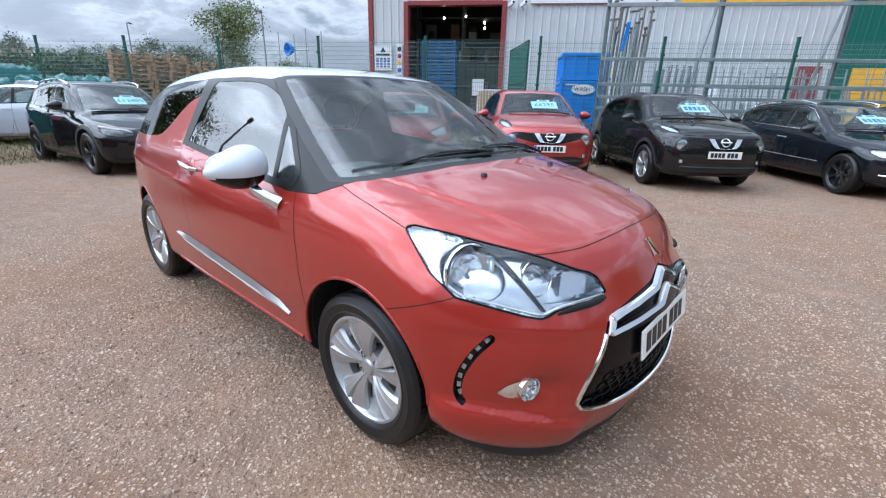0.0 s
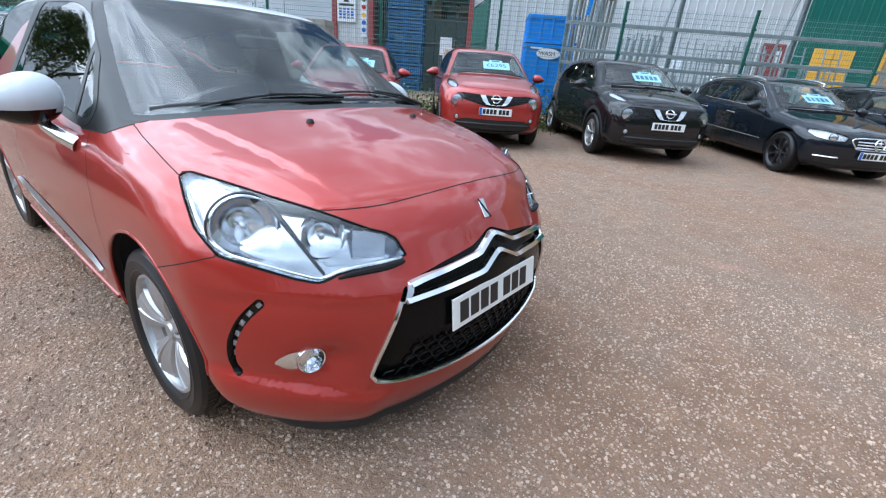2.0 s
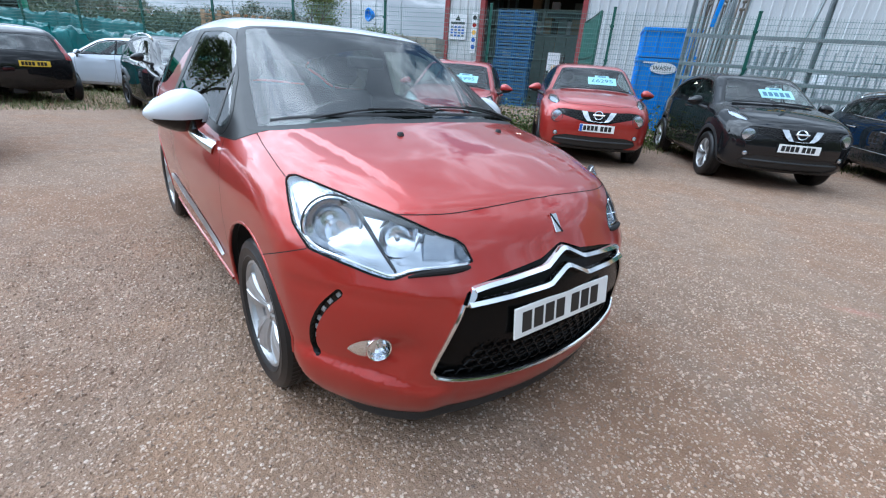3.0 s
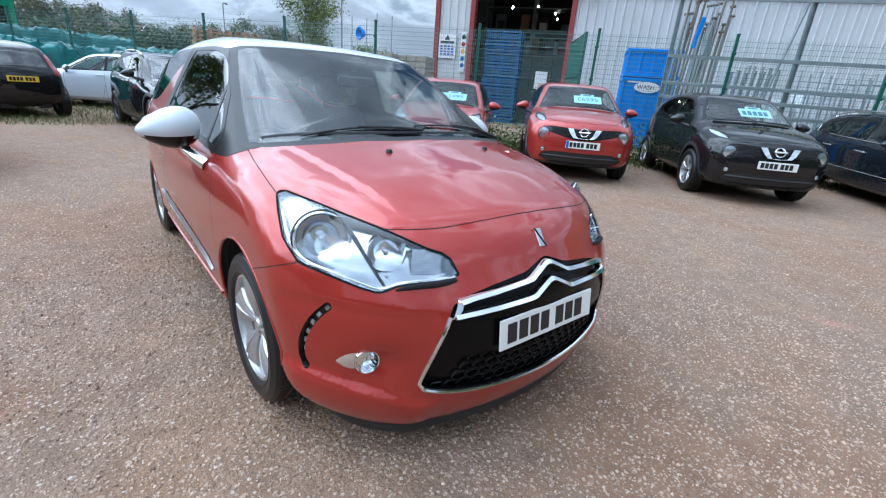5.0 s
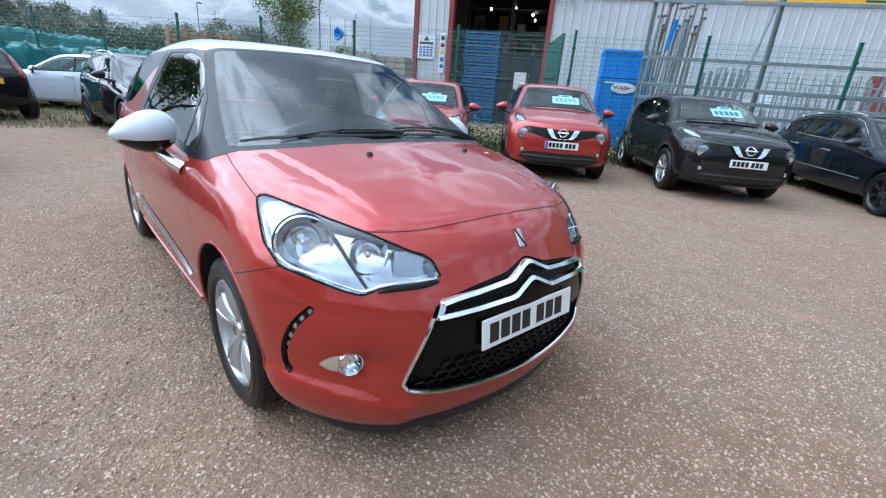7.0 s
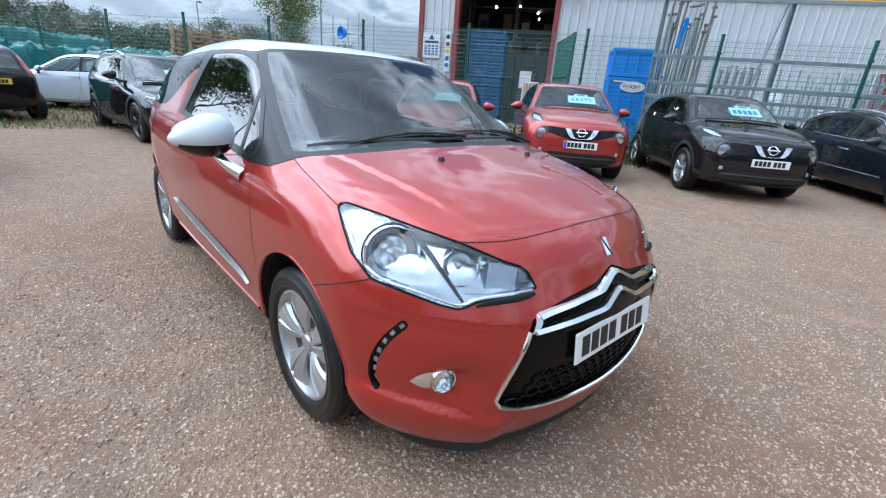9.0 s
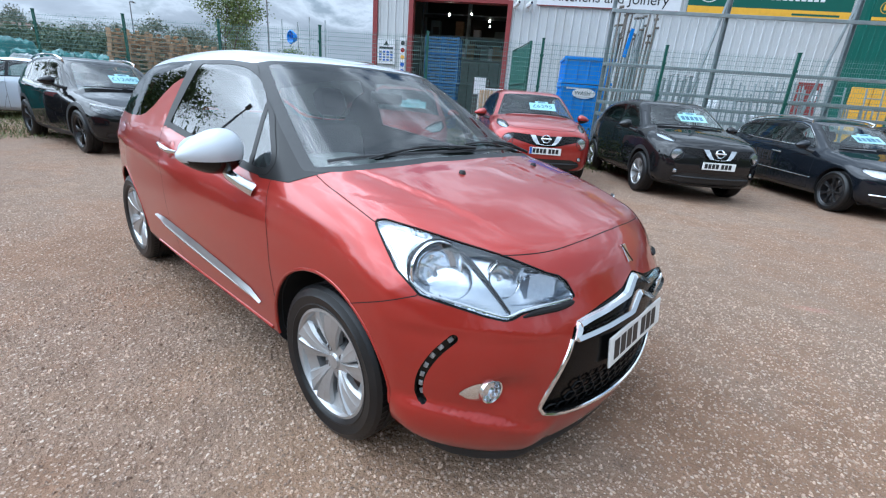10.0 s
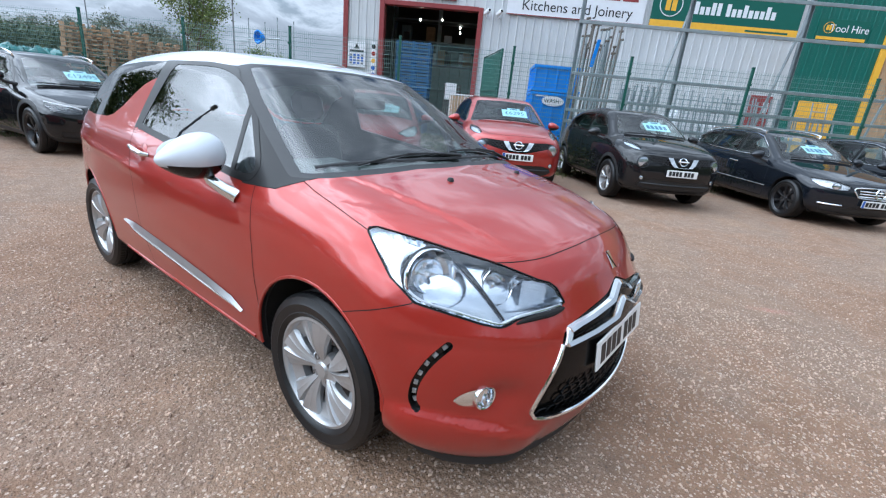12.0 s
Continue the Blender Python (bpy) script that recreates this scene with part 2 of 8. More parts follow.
M = {
    "ground": gravel_ground(),
    "red": car_paint("cherry_red_paint", (0.345, 0.023, 0.014), 0.38, 0.34, 0.03),
    "red_juke": car_paint("bright_red_paint", (0.33, 0.024, 0.018), 0.35),
    "red_other": car_paint("red_paint", (0.36, 0.02, 0.02), 0.3),
    "black": car_paint("black_paint", (0.008, 0.008, 0.009), 0.0, 0.3, 0.012),
    "navy": car_paint("blue_black_paint", (0.007, 0.009, 0.013), 0.0, 0.3, 0.012),
    "white_car": car_paint("pale_blue_white_paint", (0.62, 0.67, 0.74), 0.1),
    "white": car_paint("white_paint", (0.56, 0.59, 0.63), 0.0),
    "chrome": plain("chrome", (0.80, 0.81, 0.82), 0.08, 1.0, vary=0.03),
    "reflector": plain("lamp_reflector", (0.86, 0.89, 0.93), 0.10, 1.0, vary=0.04),
    "lamp_trim": plain("silvered_lamp_trim", (0.72, 0.77, 0.84), 0.17, 0.9, vary=0.05),
    "lamp_grey": plain("grey_lamp_shroud", (0.42, 0.46, 0.52), 0.16, 0.9, vary=0.05),
    "brow": plain("dark_lamp_brow", (0.030, 0.033, 0.037), 0.45, vary=0.1, spec=0.25),
    "alloy": plain("silver_alloy", (0.47, 0.475, 0.48), 0.32, 0.70, vary=0.05, coat=0.3, scale=9.0, dirt_or_fold=(0.36, 0.335, 0.31)),
    "alloy_dark": plain("black_alloy", (0.025, 0.025, 0.027), 0.3, 0.5, coat=0.5),
    "strip": plain("brushed_silver_strip", (0.40, 0.40, 0.40), 0.34, 0.85, vary=0.06, fine=240.0),
    "disc": plain("brake_disc", (0.22, 0.20, 0.19), 0.45, 0.8),
    "tyre": plain("tyre_rubber", (0.0075, 0.0075, 0.008), 0.40, bump=0.0006, vary=0.3, scale=9.0, dirt_or_fold=(0.013, 0.012, 0.011), spec=0.45),
    "plastic": plain("black_plastic", (0.018, 0.018, 0.019), 0.55, vary=0.2),
    "gloss_black": plain("gloss_black_plastic", (0.005, 0.005, 0.005), 0.10, spec=0.35),
    "satin": plain("satin_grey_film", (0.012, 0.0118, 0.0115), 0.34, 0.0, vary=0.06, spec=0.25),
    "grille_black": plain("grille_black_plastic", (0.003, 0.003, 0.003), 0.22, vary=0.1, spec=0.15),
    "gap": plain("shut_line", (0.006, 0.005, 0.005), 0.9),
    "interior": plain("dark_trim", (0.042, 0.043, 0.044), 0.7, vary=0.2),
    "dash": plain("grey_dashboard", (0.10, 0.105, 0.103), 0.6, vary=0.15),
    "fabric": plain("seat_fabric", (0.050, 0.050, 0.052), 0.9, fine=200),
    "glass": thin_glass("car_glass", (0.80, 0.88, 0.85), 0.095),
    "glass_side": thin_glass("side_glass", (0.42, 0.50, 0.48), 0.19),
    "glass_dark": thin_glass("tinted_car_glass", (0.10, 0.12, 0.11), 0.13),
    "lens": thin_glass("lamp_lens", (0.97, 0.98, 0.99), 0.05),
    "plate_w": plain("plate_white", (0.78, 0.78, 0.76), 0.35, vary=0.03),
    "lamp_cell": plain("clear_lamp_cell", (0.50, 0.51, 0.52), 0.25, 0.3, vary=0.2, scale=60.0),
    "plate_y": plain("plate_yellow", (0.80, 0.55, 0.05), 0.35, vary=0.03),
    "ink": plain("black_ink", (0.012, 0.012, 0.012), 0.5),
    "blue_band": plain("plate_blue", (0.02, 0.10, 0.45), 0.4),
    "orange_lens": plain("amber_lens", (0.75, 0.25, 0.05), 0.15),
    "red_lens": plain("red_lens", (0.30, 0.008, 0.008), 0.12, coat=0.6),
    "sheet": plain("pale_blue_card", (0.50, 0.76, 0.86), 0.6, vary=0.05),
    "cladding": plain("grey_cladding", (0.57, 0.585, 0.59), 0.45, 0.1, vary=0.05, scale=0.7, dirt_or_fold=(0.49, 0.49, 0.47)),
    "maroon": plain("maroon_trim", (0.24, 0.035, 0.035), 0.45, vary=0.08),
    "green_clad": plain("green_cladding", (0.006, 0.115, 0.085), 0.45, vary=0.06, scale=0.7),
    "sign_green": plain("sign_green", (0.004, 0.10, 0.07), 0.4, vary=0.03),
    "yellow": plain("warm_yellow_paint", (0.80, 0.44, 0.03), 0.45, vary=0.06),
    "sign_white": plain("white_board", (0.75, 0.76, 0.78), 0.4, vary=0.03),
    "fence": plain("green_fence_coating", (0.006, 0.080, 0.055), 0.45, vary=0.1),
    "mesh": plain("pale_green_mesh_coating", (0.15, 0.25, 0.23), 0.5, vary=0.1),
    "galv": plain("galvanised_steel", (0.33, 0.37, 0.38), 0.42, 0.75, vary=0.16, scale=4.0),
    "rust_tube": plain("weathered_tube", (0.20, 0.185, 0.16), 0.6, 0.5, vary=0.3, dirt_or_fold=(0.16, 0.09, 0.05)),
    "blue_box": plain("bright_blue_plastic", (0.006, 0.20, 0.68), 0.45, vary=0.08),
    "blue_pallet": plain("blue_painted_wood", (0.014, 0.10, 0.26), 0.65, vary=0.25, dirt_or_fold=(0.10, 0.14, 0.20)),
    # near-black colour carries the shade inside the store
    "store_shade": plain("shaded_interior", (0.07, 0.065, 0.06), 0.8, vary=0.3, scale=1.0),
    "grey_panel": plain("grey_panel", (0.22, 0.26, 0.25), 0.7, vary=0.15),
    "pallet": wood_mat("pallet_wood", (0.50, 0.33, 0.19)),
    # strong tone and dark blotches paint in the shade and highlights of folds
    "tarp": plain("teal_sheeting", (0.010, 0.16, 0.155), 0.30, vary=0.35, scale=2.0, dirt_or_fold=(0.03, 0.10, 0.09)),
    "white_bag": plain("white_sack", (0.62, 0.64, 0.66), 0.6, vary=0.15),
    "block": plain("concrete_block", (0.34, 0.31, 0.26), 0.9, vary=0.2),
    "brick": plain("red_brick", (0.30, 0.12, 0.07), 0.85, vary=0.25, scale=4),
    "roof_tile": plain("brown_roof_tile", (0.16, 0.10, 0.075), 0.85, vary=0.2),
    "lorry": plain("lorry_green", (0.01, 0.22, 0.12), 0.4),
    "concrete": plain("concrete", (0.30, 0.29, 0.27), 0.9, vary=0.15),
    "bark": plain("bark", (0.10, 0.075, 0.055), 0.9, vary=0.3, bump=0.01),
    "leaf": leaf_mat("leaves", (0.040, 0.080, 0.016), (0.17, 0.22, 0.045)),
    "leaf_dark": leaf_mat("hedge_leaves", (0.030, 0.055, 0.022), (0.085, 0.115, 0.045)),
    # greyer, with lifted darks: distance haze mixed into the leaf colour
    "leaf_hazed": leaf_mat("hazed_far_leaves", (0.085, 0.100, 0.062), (0.165, 0.170, 0.100)),
    "grass": leaf_mat("grass_blades", (0.05, 0.08, 0.02), (0.22, 0.22, 0.08)),
    "stone": leaf_mat("loose_chips", (0.20, 0.132, 0.092), (0.62, 0.455, 0.335)),
    "lamp_on": glow("warehouse_lamp", (1.0, 0.85, 0.6), 8.0),
    "cardboard": plain("cardboard", (0.42, 0.28, 0.16), 0.8, vary=0.15),
    "orange": plain("orange_plastic", (0.75, 0.18, 0.03), 0.5),
    "steel_grey": plain("lamp_column_grey", (0.20, 0.21, 0.22), 0.5, 0.3),
    "blue_text": plain("marker_blue", (0.05, 0.16, 0.30), 0.6),
}


# ---- geometry helpers ----
class Geo:
    """Collects simple solids into one mesh."""

    def __init__(self):
        self.v, self.f = [], []

    def put(self, vs, fs, m=None):
        n = len(self.v)
        self.v += [tuple(m @ Vector(p)) if m is not None else tuple(p) for p in vs]
        self.f += [tuple(i + n for i in f) for f in fs]
        return self

    def box(self, x0, x1, y0, y1, z0, z1, m=None, c=0.0):
        """A box, its edges chamfered by c."""
        if c <= 0:
            vs = [(x, y, z) for x in (x0, x1) for y in (y0, y1) for z in (z0, z1)]
            return self.put(vs, [(0, 1, 3, 2), (4, 6, 7, 5), (0, 4, 5, 1), (2, 3, 7, 6), (0, 2, 6, 4), (1, 5, 7, 3)], m)
        c = min(c, (x1 - x0) * 0.45, (y1 - y0) * 0.45, (z1 - z0) * 0.45)
        bm = bmesh.new()
        for sx in (0, 1):
            for sy in (0, 1):
                for sz in (0, 1):
                    X, Y, Z = (x0, x1)[sx], (y0, y1)[sy], (z0, z1)[sz]
                    dx, dy, dz = (c, -c)[sx], (c, -c)[sy], (c, -c)[sz]
                    for p in ((X, Y + dy, Z + dz), (X + dx, Y, Z + dz), (X + dx, Y + dy, Z)):
                        bm.verts.new(p)
        bmesh.ops.convex_hull(bm, input=bm.verts)
        bm.verts.index_update()
        vs, fs = [tuple(v.co) for v in bm.verts], [tuple(v.index for v in f.verts) for f in bm.faces]
        bm.free()
        return self.put(vs, fs, m)

    def tube(self, pts, r, n=8, closed=False, caps=True, m=None):
        """A round bar along points; r is one radius or one a point."""
        pts = [Vector(p) for p in pts]
        k = len(pts)
        rs = [r] * k if isinstance(r, (int, float)) else list(r)
        vs, fs, up = [], [], None
        for i, p in enumerate(pts):
            a, b = (pts[(i - 1) % k], pts[(i + 1) % k]) if closed else (pts[max(i - 1, 0)], pts[min(i + 1, k - 1)])
            d = (b - a).normalized()
            if up is None:
                up = Vector((0, 0, 1)) if abs(d.z) < 0.9 else Vector((1, 0, 0))
            s = d.cross(up).normalized()
            up = s.cross(d).normalized()
            vs += [p + (s * math.cos(2 * math.pi * j / n) + up * math.sin(2 * math.pi * j / n)) * rs[i] for j in range(n)]
        for i in range(k if closed else k - 1):
            for j in range(n):
                a, b = i * n + j, i * n + (j + 1) % n
                c, d2 = ((i + 1) % k) * n + (j + 1) % n, ((i + 1) % k) * n + j
                fs.append((a, d2, c, b))
        if caps and not closed:
            fs += [tuple(range(n)), tuple(reversed(range((k - 1) * n, k * n)))]
        return self.put(vs, fs, m)

    def lathe(self, prof, n=48, m=None, closed=False):
        """Turns (radius, y) points round the y axis."""
        k = len(prof)
        vs = [(r * math.cos(2 * math.pi * j / n), y, r * math.sin(2 * math.pi * j / n)) for r, y in prof for j in range(n)]
        fs = []
        for i in range(k if closed else k - 1):
            for j in range(n):
                i2 = (i + 1) % k
                fs.append((i * n + j, i * n + (j + 1) % n, i2 * n + (j + 1) % n, i2 * n + j))
        return self.put(vs, fs, m)

    def prism(self, outline, y0, y1, m=None):
        """An outline of (x, z) points pushed from y0 to y1."""
        k = len(outline)
        vs = [(x, y0, z) for x, z in outline] + [(x, y1, z) for x, z in outline]
        fs = [tuple(range(k)), tuple(reversed(range(k, 2 * k)))]
        fs += [(i, i + k, (i + 1) % k + k, (i + 1) % k) for i in range(k)]
        return self.put(vs, fs, m)

    def ob(self, name, mat, parent=None, label="", smooth=False, angle=40):
        me = bpy.data.meshes.new(name)
        me.from_pydata(self.v, [], self.f)
        me.materials.append(mat)
        me.validate()
        bm = bmesh.new()
        bm.from_mesh(me)
        bmesh.ops.recalc_face_normals(bm, faces=bm.faces)
        bm.to_mesh(me)
        bm.free()
        if smooth:
            me.shade_smooth()
            me.set_sharp_from_angle(angle=radians(angle))
        o = new(name, me)
        if parent is not None:
            o.parent = parent
        if label:
            tagged(o, label)
        return o


def thing(name, label, category, m=None, group="", kind=""):
    e = new(name)
    e.empty_display_size = 0.2
    if m is not None:
        e.matrix_basis = m
    return tagged(e, label, category, group, kind)


def text_mesh(name, body, size, mat, m, parent=None, depth=0.002, squeeze=1.0):
    cu = bpy.data.curves.new(name, "FONT")
    cu.body, cu.size, cu.extrude, cu.align_x, cu.align_y = body, size, depth, "CENTER", "CENTER"
    tmp = bpy.data.objects.new(name, cu)
    me = bpy.data.meshes.new_from_object(tmp)
    bpy.data.objects.remove(tmp)
    me.transform(m @ Matrix.Diagonal((squeeze, 1, 1, 1)))
    me.materials.clear()
    me.materials.append(mat)
    o = new(name, me)
    if parent is not None:
        o.parent = parent
    return o


def leaf_cloud(name, mat, C, S, rng, parent=None, label="", aspect=0.55):
    """One small four-cornered leaf at each centre, turned at random."""
    n = len(C)
    A = rng.normal(0, 1, (n, 3))
    A /= np.linalg.norm(A, axis=1, keepdims=True)
    Bv = np.cross(A, rng.normal(0, 1, (n, 3)))
    Bv /= np.linalg.norm(Bv, axis=1, keepdims=True) + 1e-9
    S = np.broadcast_to(np.asarray(S, float), (n,))[:, None]
    V = np.stack([C - A * S, C + Bv * S * aspect, C + A * S, C - Bv * S * aspect], 1).reshape(-1, 3)
    me = bpy.data.meshes.new(name)
    me.from_pydata(V.tolist(), [], np.arange(4 * n).reshape(-1, 4).tolist())
    me.materials.append(mat)
    o = new(name, me)
    if parent is not None:
        o.parent = parent
    if label:
        tagged(o, label)
    return o


# ---- car bodies: a smooth solid, cut into its panels ----
def dense(pts, n=6, closed=True):
    """A smooth curve (Catmull-Rom) through points."""
    P = np.array(pts, float)
    k, out = len(P), []
    for i in range(k if closed else k - 1):
        a, b, c, d = (P[(i - 1) % k], P[i], P[(i + 1) % k], P[(i + 2) % k]) if closed else (P[max(i - 1, 0)], P[i], P[i + 1], P[min(i + 2, k - 1)])
        for t in np.arange(n) / n:
            out.append(0.5 * (2 * b + (c - a) * t + (2 * a - 5 * b + 4 * c - d) * t * t + (3 * b - a - 3 * c + d) * t ** 3))
    if not closed:
        out.append(P[-1])
    return np.array(out)


def poly_dist(poly, X, Z):
    """Signed distance to a closed outline; inside is negative."""
    d2, inside = np.full(X.shape, 1e9), np.zeros(X.shape, bool)
    B = np.roll(poly, -1, axis=0)
    for (ax, az), (bx, bz) in zip(poly, B):
        ex, ez = bx - ax, bz - az
        t = np.clip(((X - ax) * ex + (Z - az) * ez) / (ex * ex + ez * ez + 1e-12), 0, 1)
        d2 = np.minimum(d2, (X - ax - t * ex) ** 2 + (Z - az - t * ez) ** 2)
        if abs(ez) > 1e-12:
            hit = ((az > Z) != (bz > Z)) & (X < ax + (Z - az) * ex / ez)
            inside ^= hit
    d = np.sqrt(d2)
    return np.where(inside, -d, d)


def soft(x, pts, w=0.05):
    """Linear between points, rounded by averaging."""
    P = np.array(pts, float)
    return sum(np.interp(x + o * w, P[:, 0], P[:, 1]) for o in (-1.0, -0.5, 0.0, 0.5, 1.0)) / 5


class Body:
    """profile: side outline (x, z); plan: half width by x; section: inset by height below the belt; belt: its height by x."""

    def __init__(self, profile, plan, section, belt, tumble=0.48, kf=0.36, kr=0.20, crown=0.08, rounding=((-9, 0.12), (9, 0.12)), roof_round=0.12):
        self.poly = dense(profile, 6)
        self.plan, self.section, self.belt, self.tumble = plan, section, belt, tumble
        self.kf, self.kr, self.crown, self.rounding, self.roof_round = kf, kr, crown, rounding, roof_round
        self.lo, self.hi = self.poly.min(0), self.poly.max(0)
        self.mid = (self.lo[0] + self.hi[0]) / 2
        self.h = 0.012
        self.tx = np.arange(self.lo[0] - 0.4, self.hi[0] + 0.6, self.h)
        self.tz = np.arange(self.lo[1] - 0.3, self.hi[1] + 0.4, self.h)
        X, Z = np.meshgrid(self.tx, self.tz, indexing="ij")
        self.table = poly_dist(self.poly, X, Z)

    def __call__(self, p):
        x, y, z = p[:, 0], np.abs(p[:, 1]), p[:, 2]
        s = np.clip((x - self.mid) / 1.0, -1, 1)
        s = s * (1.5 - 0.5 * s * s)
        xs = x + np.where(s > 0, self.kf, self.kr) * s * y * y
        zs = z + self.crown * y * y * np.clip((z - 0.55) / 0.25, 0, 1)
        fx = np.clip((xs - self.tx[0]) / self.h, 0, len(self.tx) - 1.001)
        fz = np.clip((zs - self.tz[0]) / self.h, 0, len(self.tz) - 1.001)
        i, j = fx.astype(int), fz.astype(int)
        u, w = fx - i, fz - j
        T = self.table
        a = (T[i, j] * (1 - u) + T[i + 1, j] * u) * (1 - w) + (T[i, j + 1] * (1 - u) + T[i + 1, j + 1] * u) * w
        zb = soft(x, self.belt, 0.15)
        top = self.section[-1]
        zr = z - (zb - top[0]) * np.clip((z - 0.5) / 0.4, 0, 1)
        inset = soft(zr, self.section + [(top[0] + 1.0, top[1] + self.tumble)], 0.035)
        b = (y - soft(x, self.plan, 0.08) + inset) / np.sqrt(1 + (self.tumble * (zr > top[0])) ** 2)
        r = soft(x, self.rounding, 0.1)
        k = np.clip((z - zb) / 0.15, 0, 1)
        r = r * (1 - k) + self.roof_round * k
        g = np.clip(r - np.abs(a - b), 0, None) / r
        f = np.maximum(a, b) + g * g * r / 4
        return f + self.detail(x, y, z) if self.detail else f

    detail = None

    def grad(self, p, e=0.004):
        n = np.stack([self(p + o) - self(p - o) for o in np.eye(3) * e], 1)
        return n / (np.linalg.norm(n, axis=1, keepdims=True) + 1e-9)

    def snap(self, p, times=3):
        for _ in range(times):
            p = p - self.grad(p) * self(p)[:, None]
        return p

    def shell(self, cell):
        """The surface as triangles (surface nets)."""
        half = max(v for _, v in self.plan) + 2 * cell
        ny = int(half / cell) + 1
        xs = np.arange(self.lo[0] - 2 * cell, self.hi[0] + 3 * cell, cell)
        ys = (np.arange(-ny, ny) + 0.5) * cell
        zs = np.arange(self.lo[1] - 2 * cell, self.hi[1] + 3 * cell, cell)
        G = np.stack(np.meshgrid(xs, ys, zs, indexing="ij"), -1)
        f = self(G.reshape(-1, 3)).reshape(G.shape[:3])
        ins = f < 0
        cnt = sum(ins[a:ins.shape[0] - 1 + a, b:ins.shape[1] - 1 + b, c:ins.shape[2] - 1 + c].astype(int) for a in (0, 1) for b in (0, 1) for c in (0, 1))
        act = (cnt > 0) & (cnt < 8)
        idx = -np.ones(act.shape, int)
        idx[act] = np.arange(act.sum())
        I = np.argwhere(act)
        V = np.stack([xs[I[:, 0]], ys[I[:, 1]], zs[I[:, 2]]], 1) + cell / 2
        V = self.snap(V, 4)
        quads = []
        for ax in range(3):
            o1, o2 = [a for a in range(3) if a != ax]
            sl = [slice(1, -1)] * 3
            sl[ax] = slice(0, -1)
            sh = list(sl)
            sh[ax] = slice(1, None)
            A, B = ins[tuple(sl)], ins[tuple(sh)]
            E = np.argwhere(A != B)
            base = E + np.array([0 if a == ax else 1 for a in range(3)])
            flip = A[tuple(E.T)]
            if ax == 1:
                flip = ~flip
            q = []
            for d1, d2 in ((-1, -1), (0, -1), (0, 0), (-1, 0)):
                c = base.copy()
                c[:, o1] += d1
                c[:, o2] += d2
                q.append(idx[tuple(c.T)])
            q = np.stack(q, 1)
            q[~flip] = q[~flip][:, ::-1]
            quads.append(q)
        Q = np.concatenate(quads)
        T = np.concatenate([Q[:, [0, 1, 2]], Q[:, [0, 2, 3]]])
        return V, T


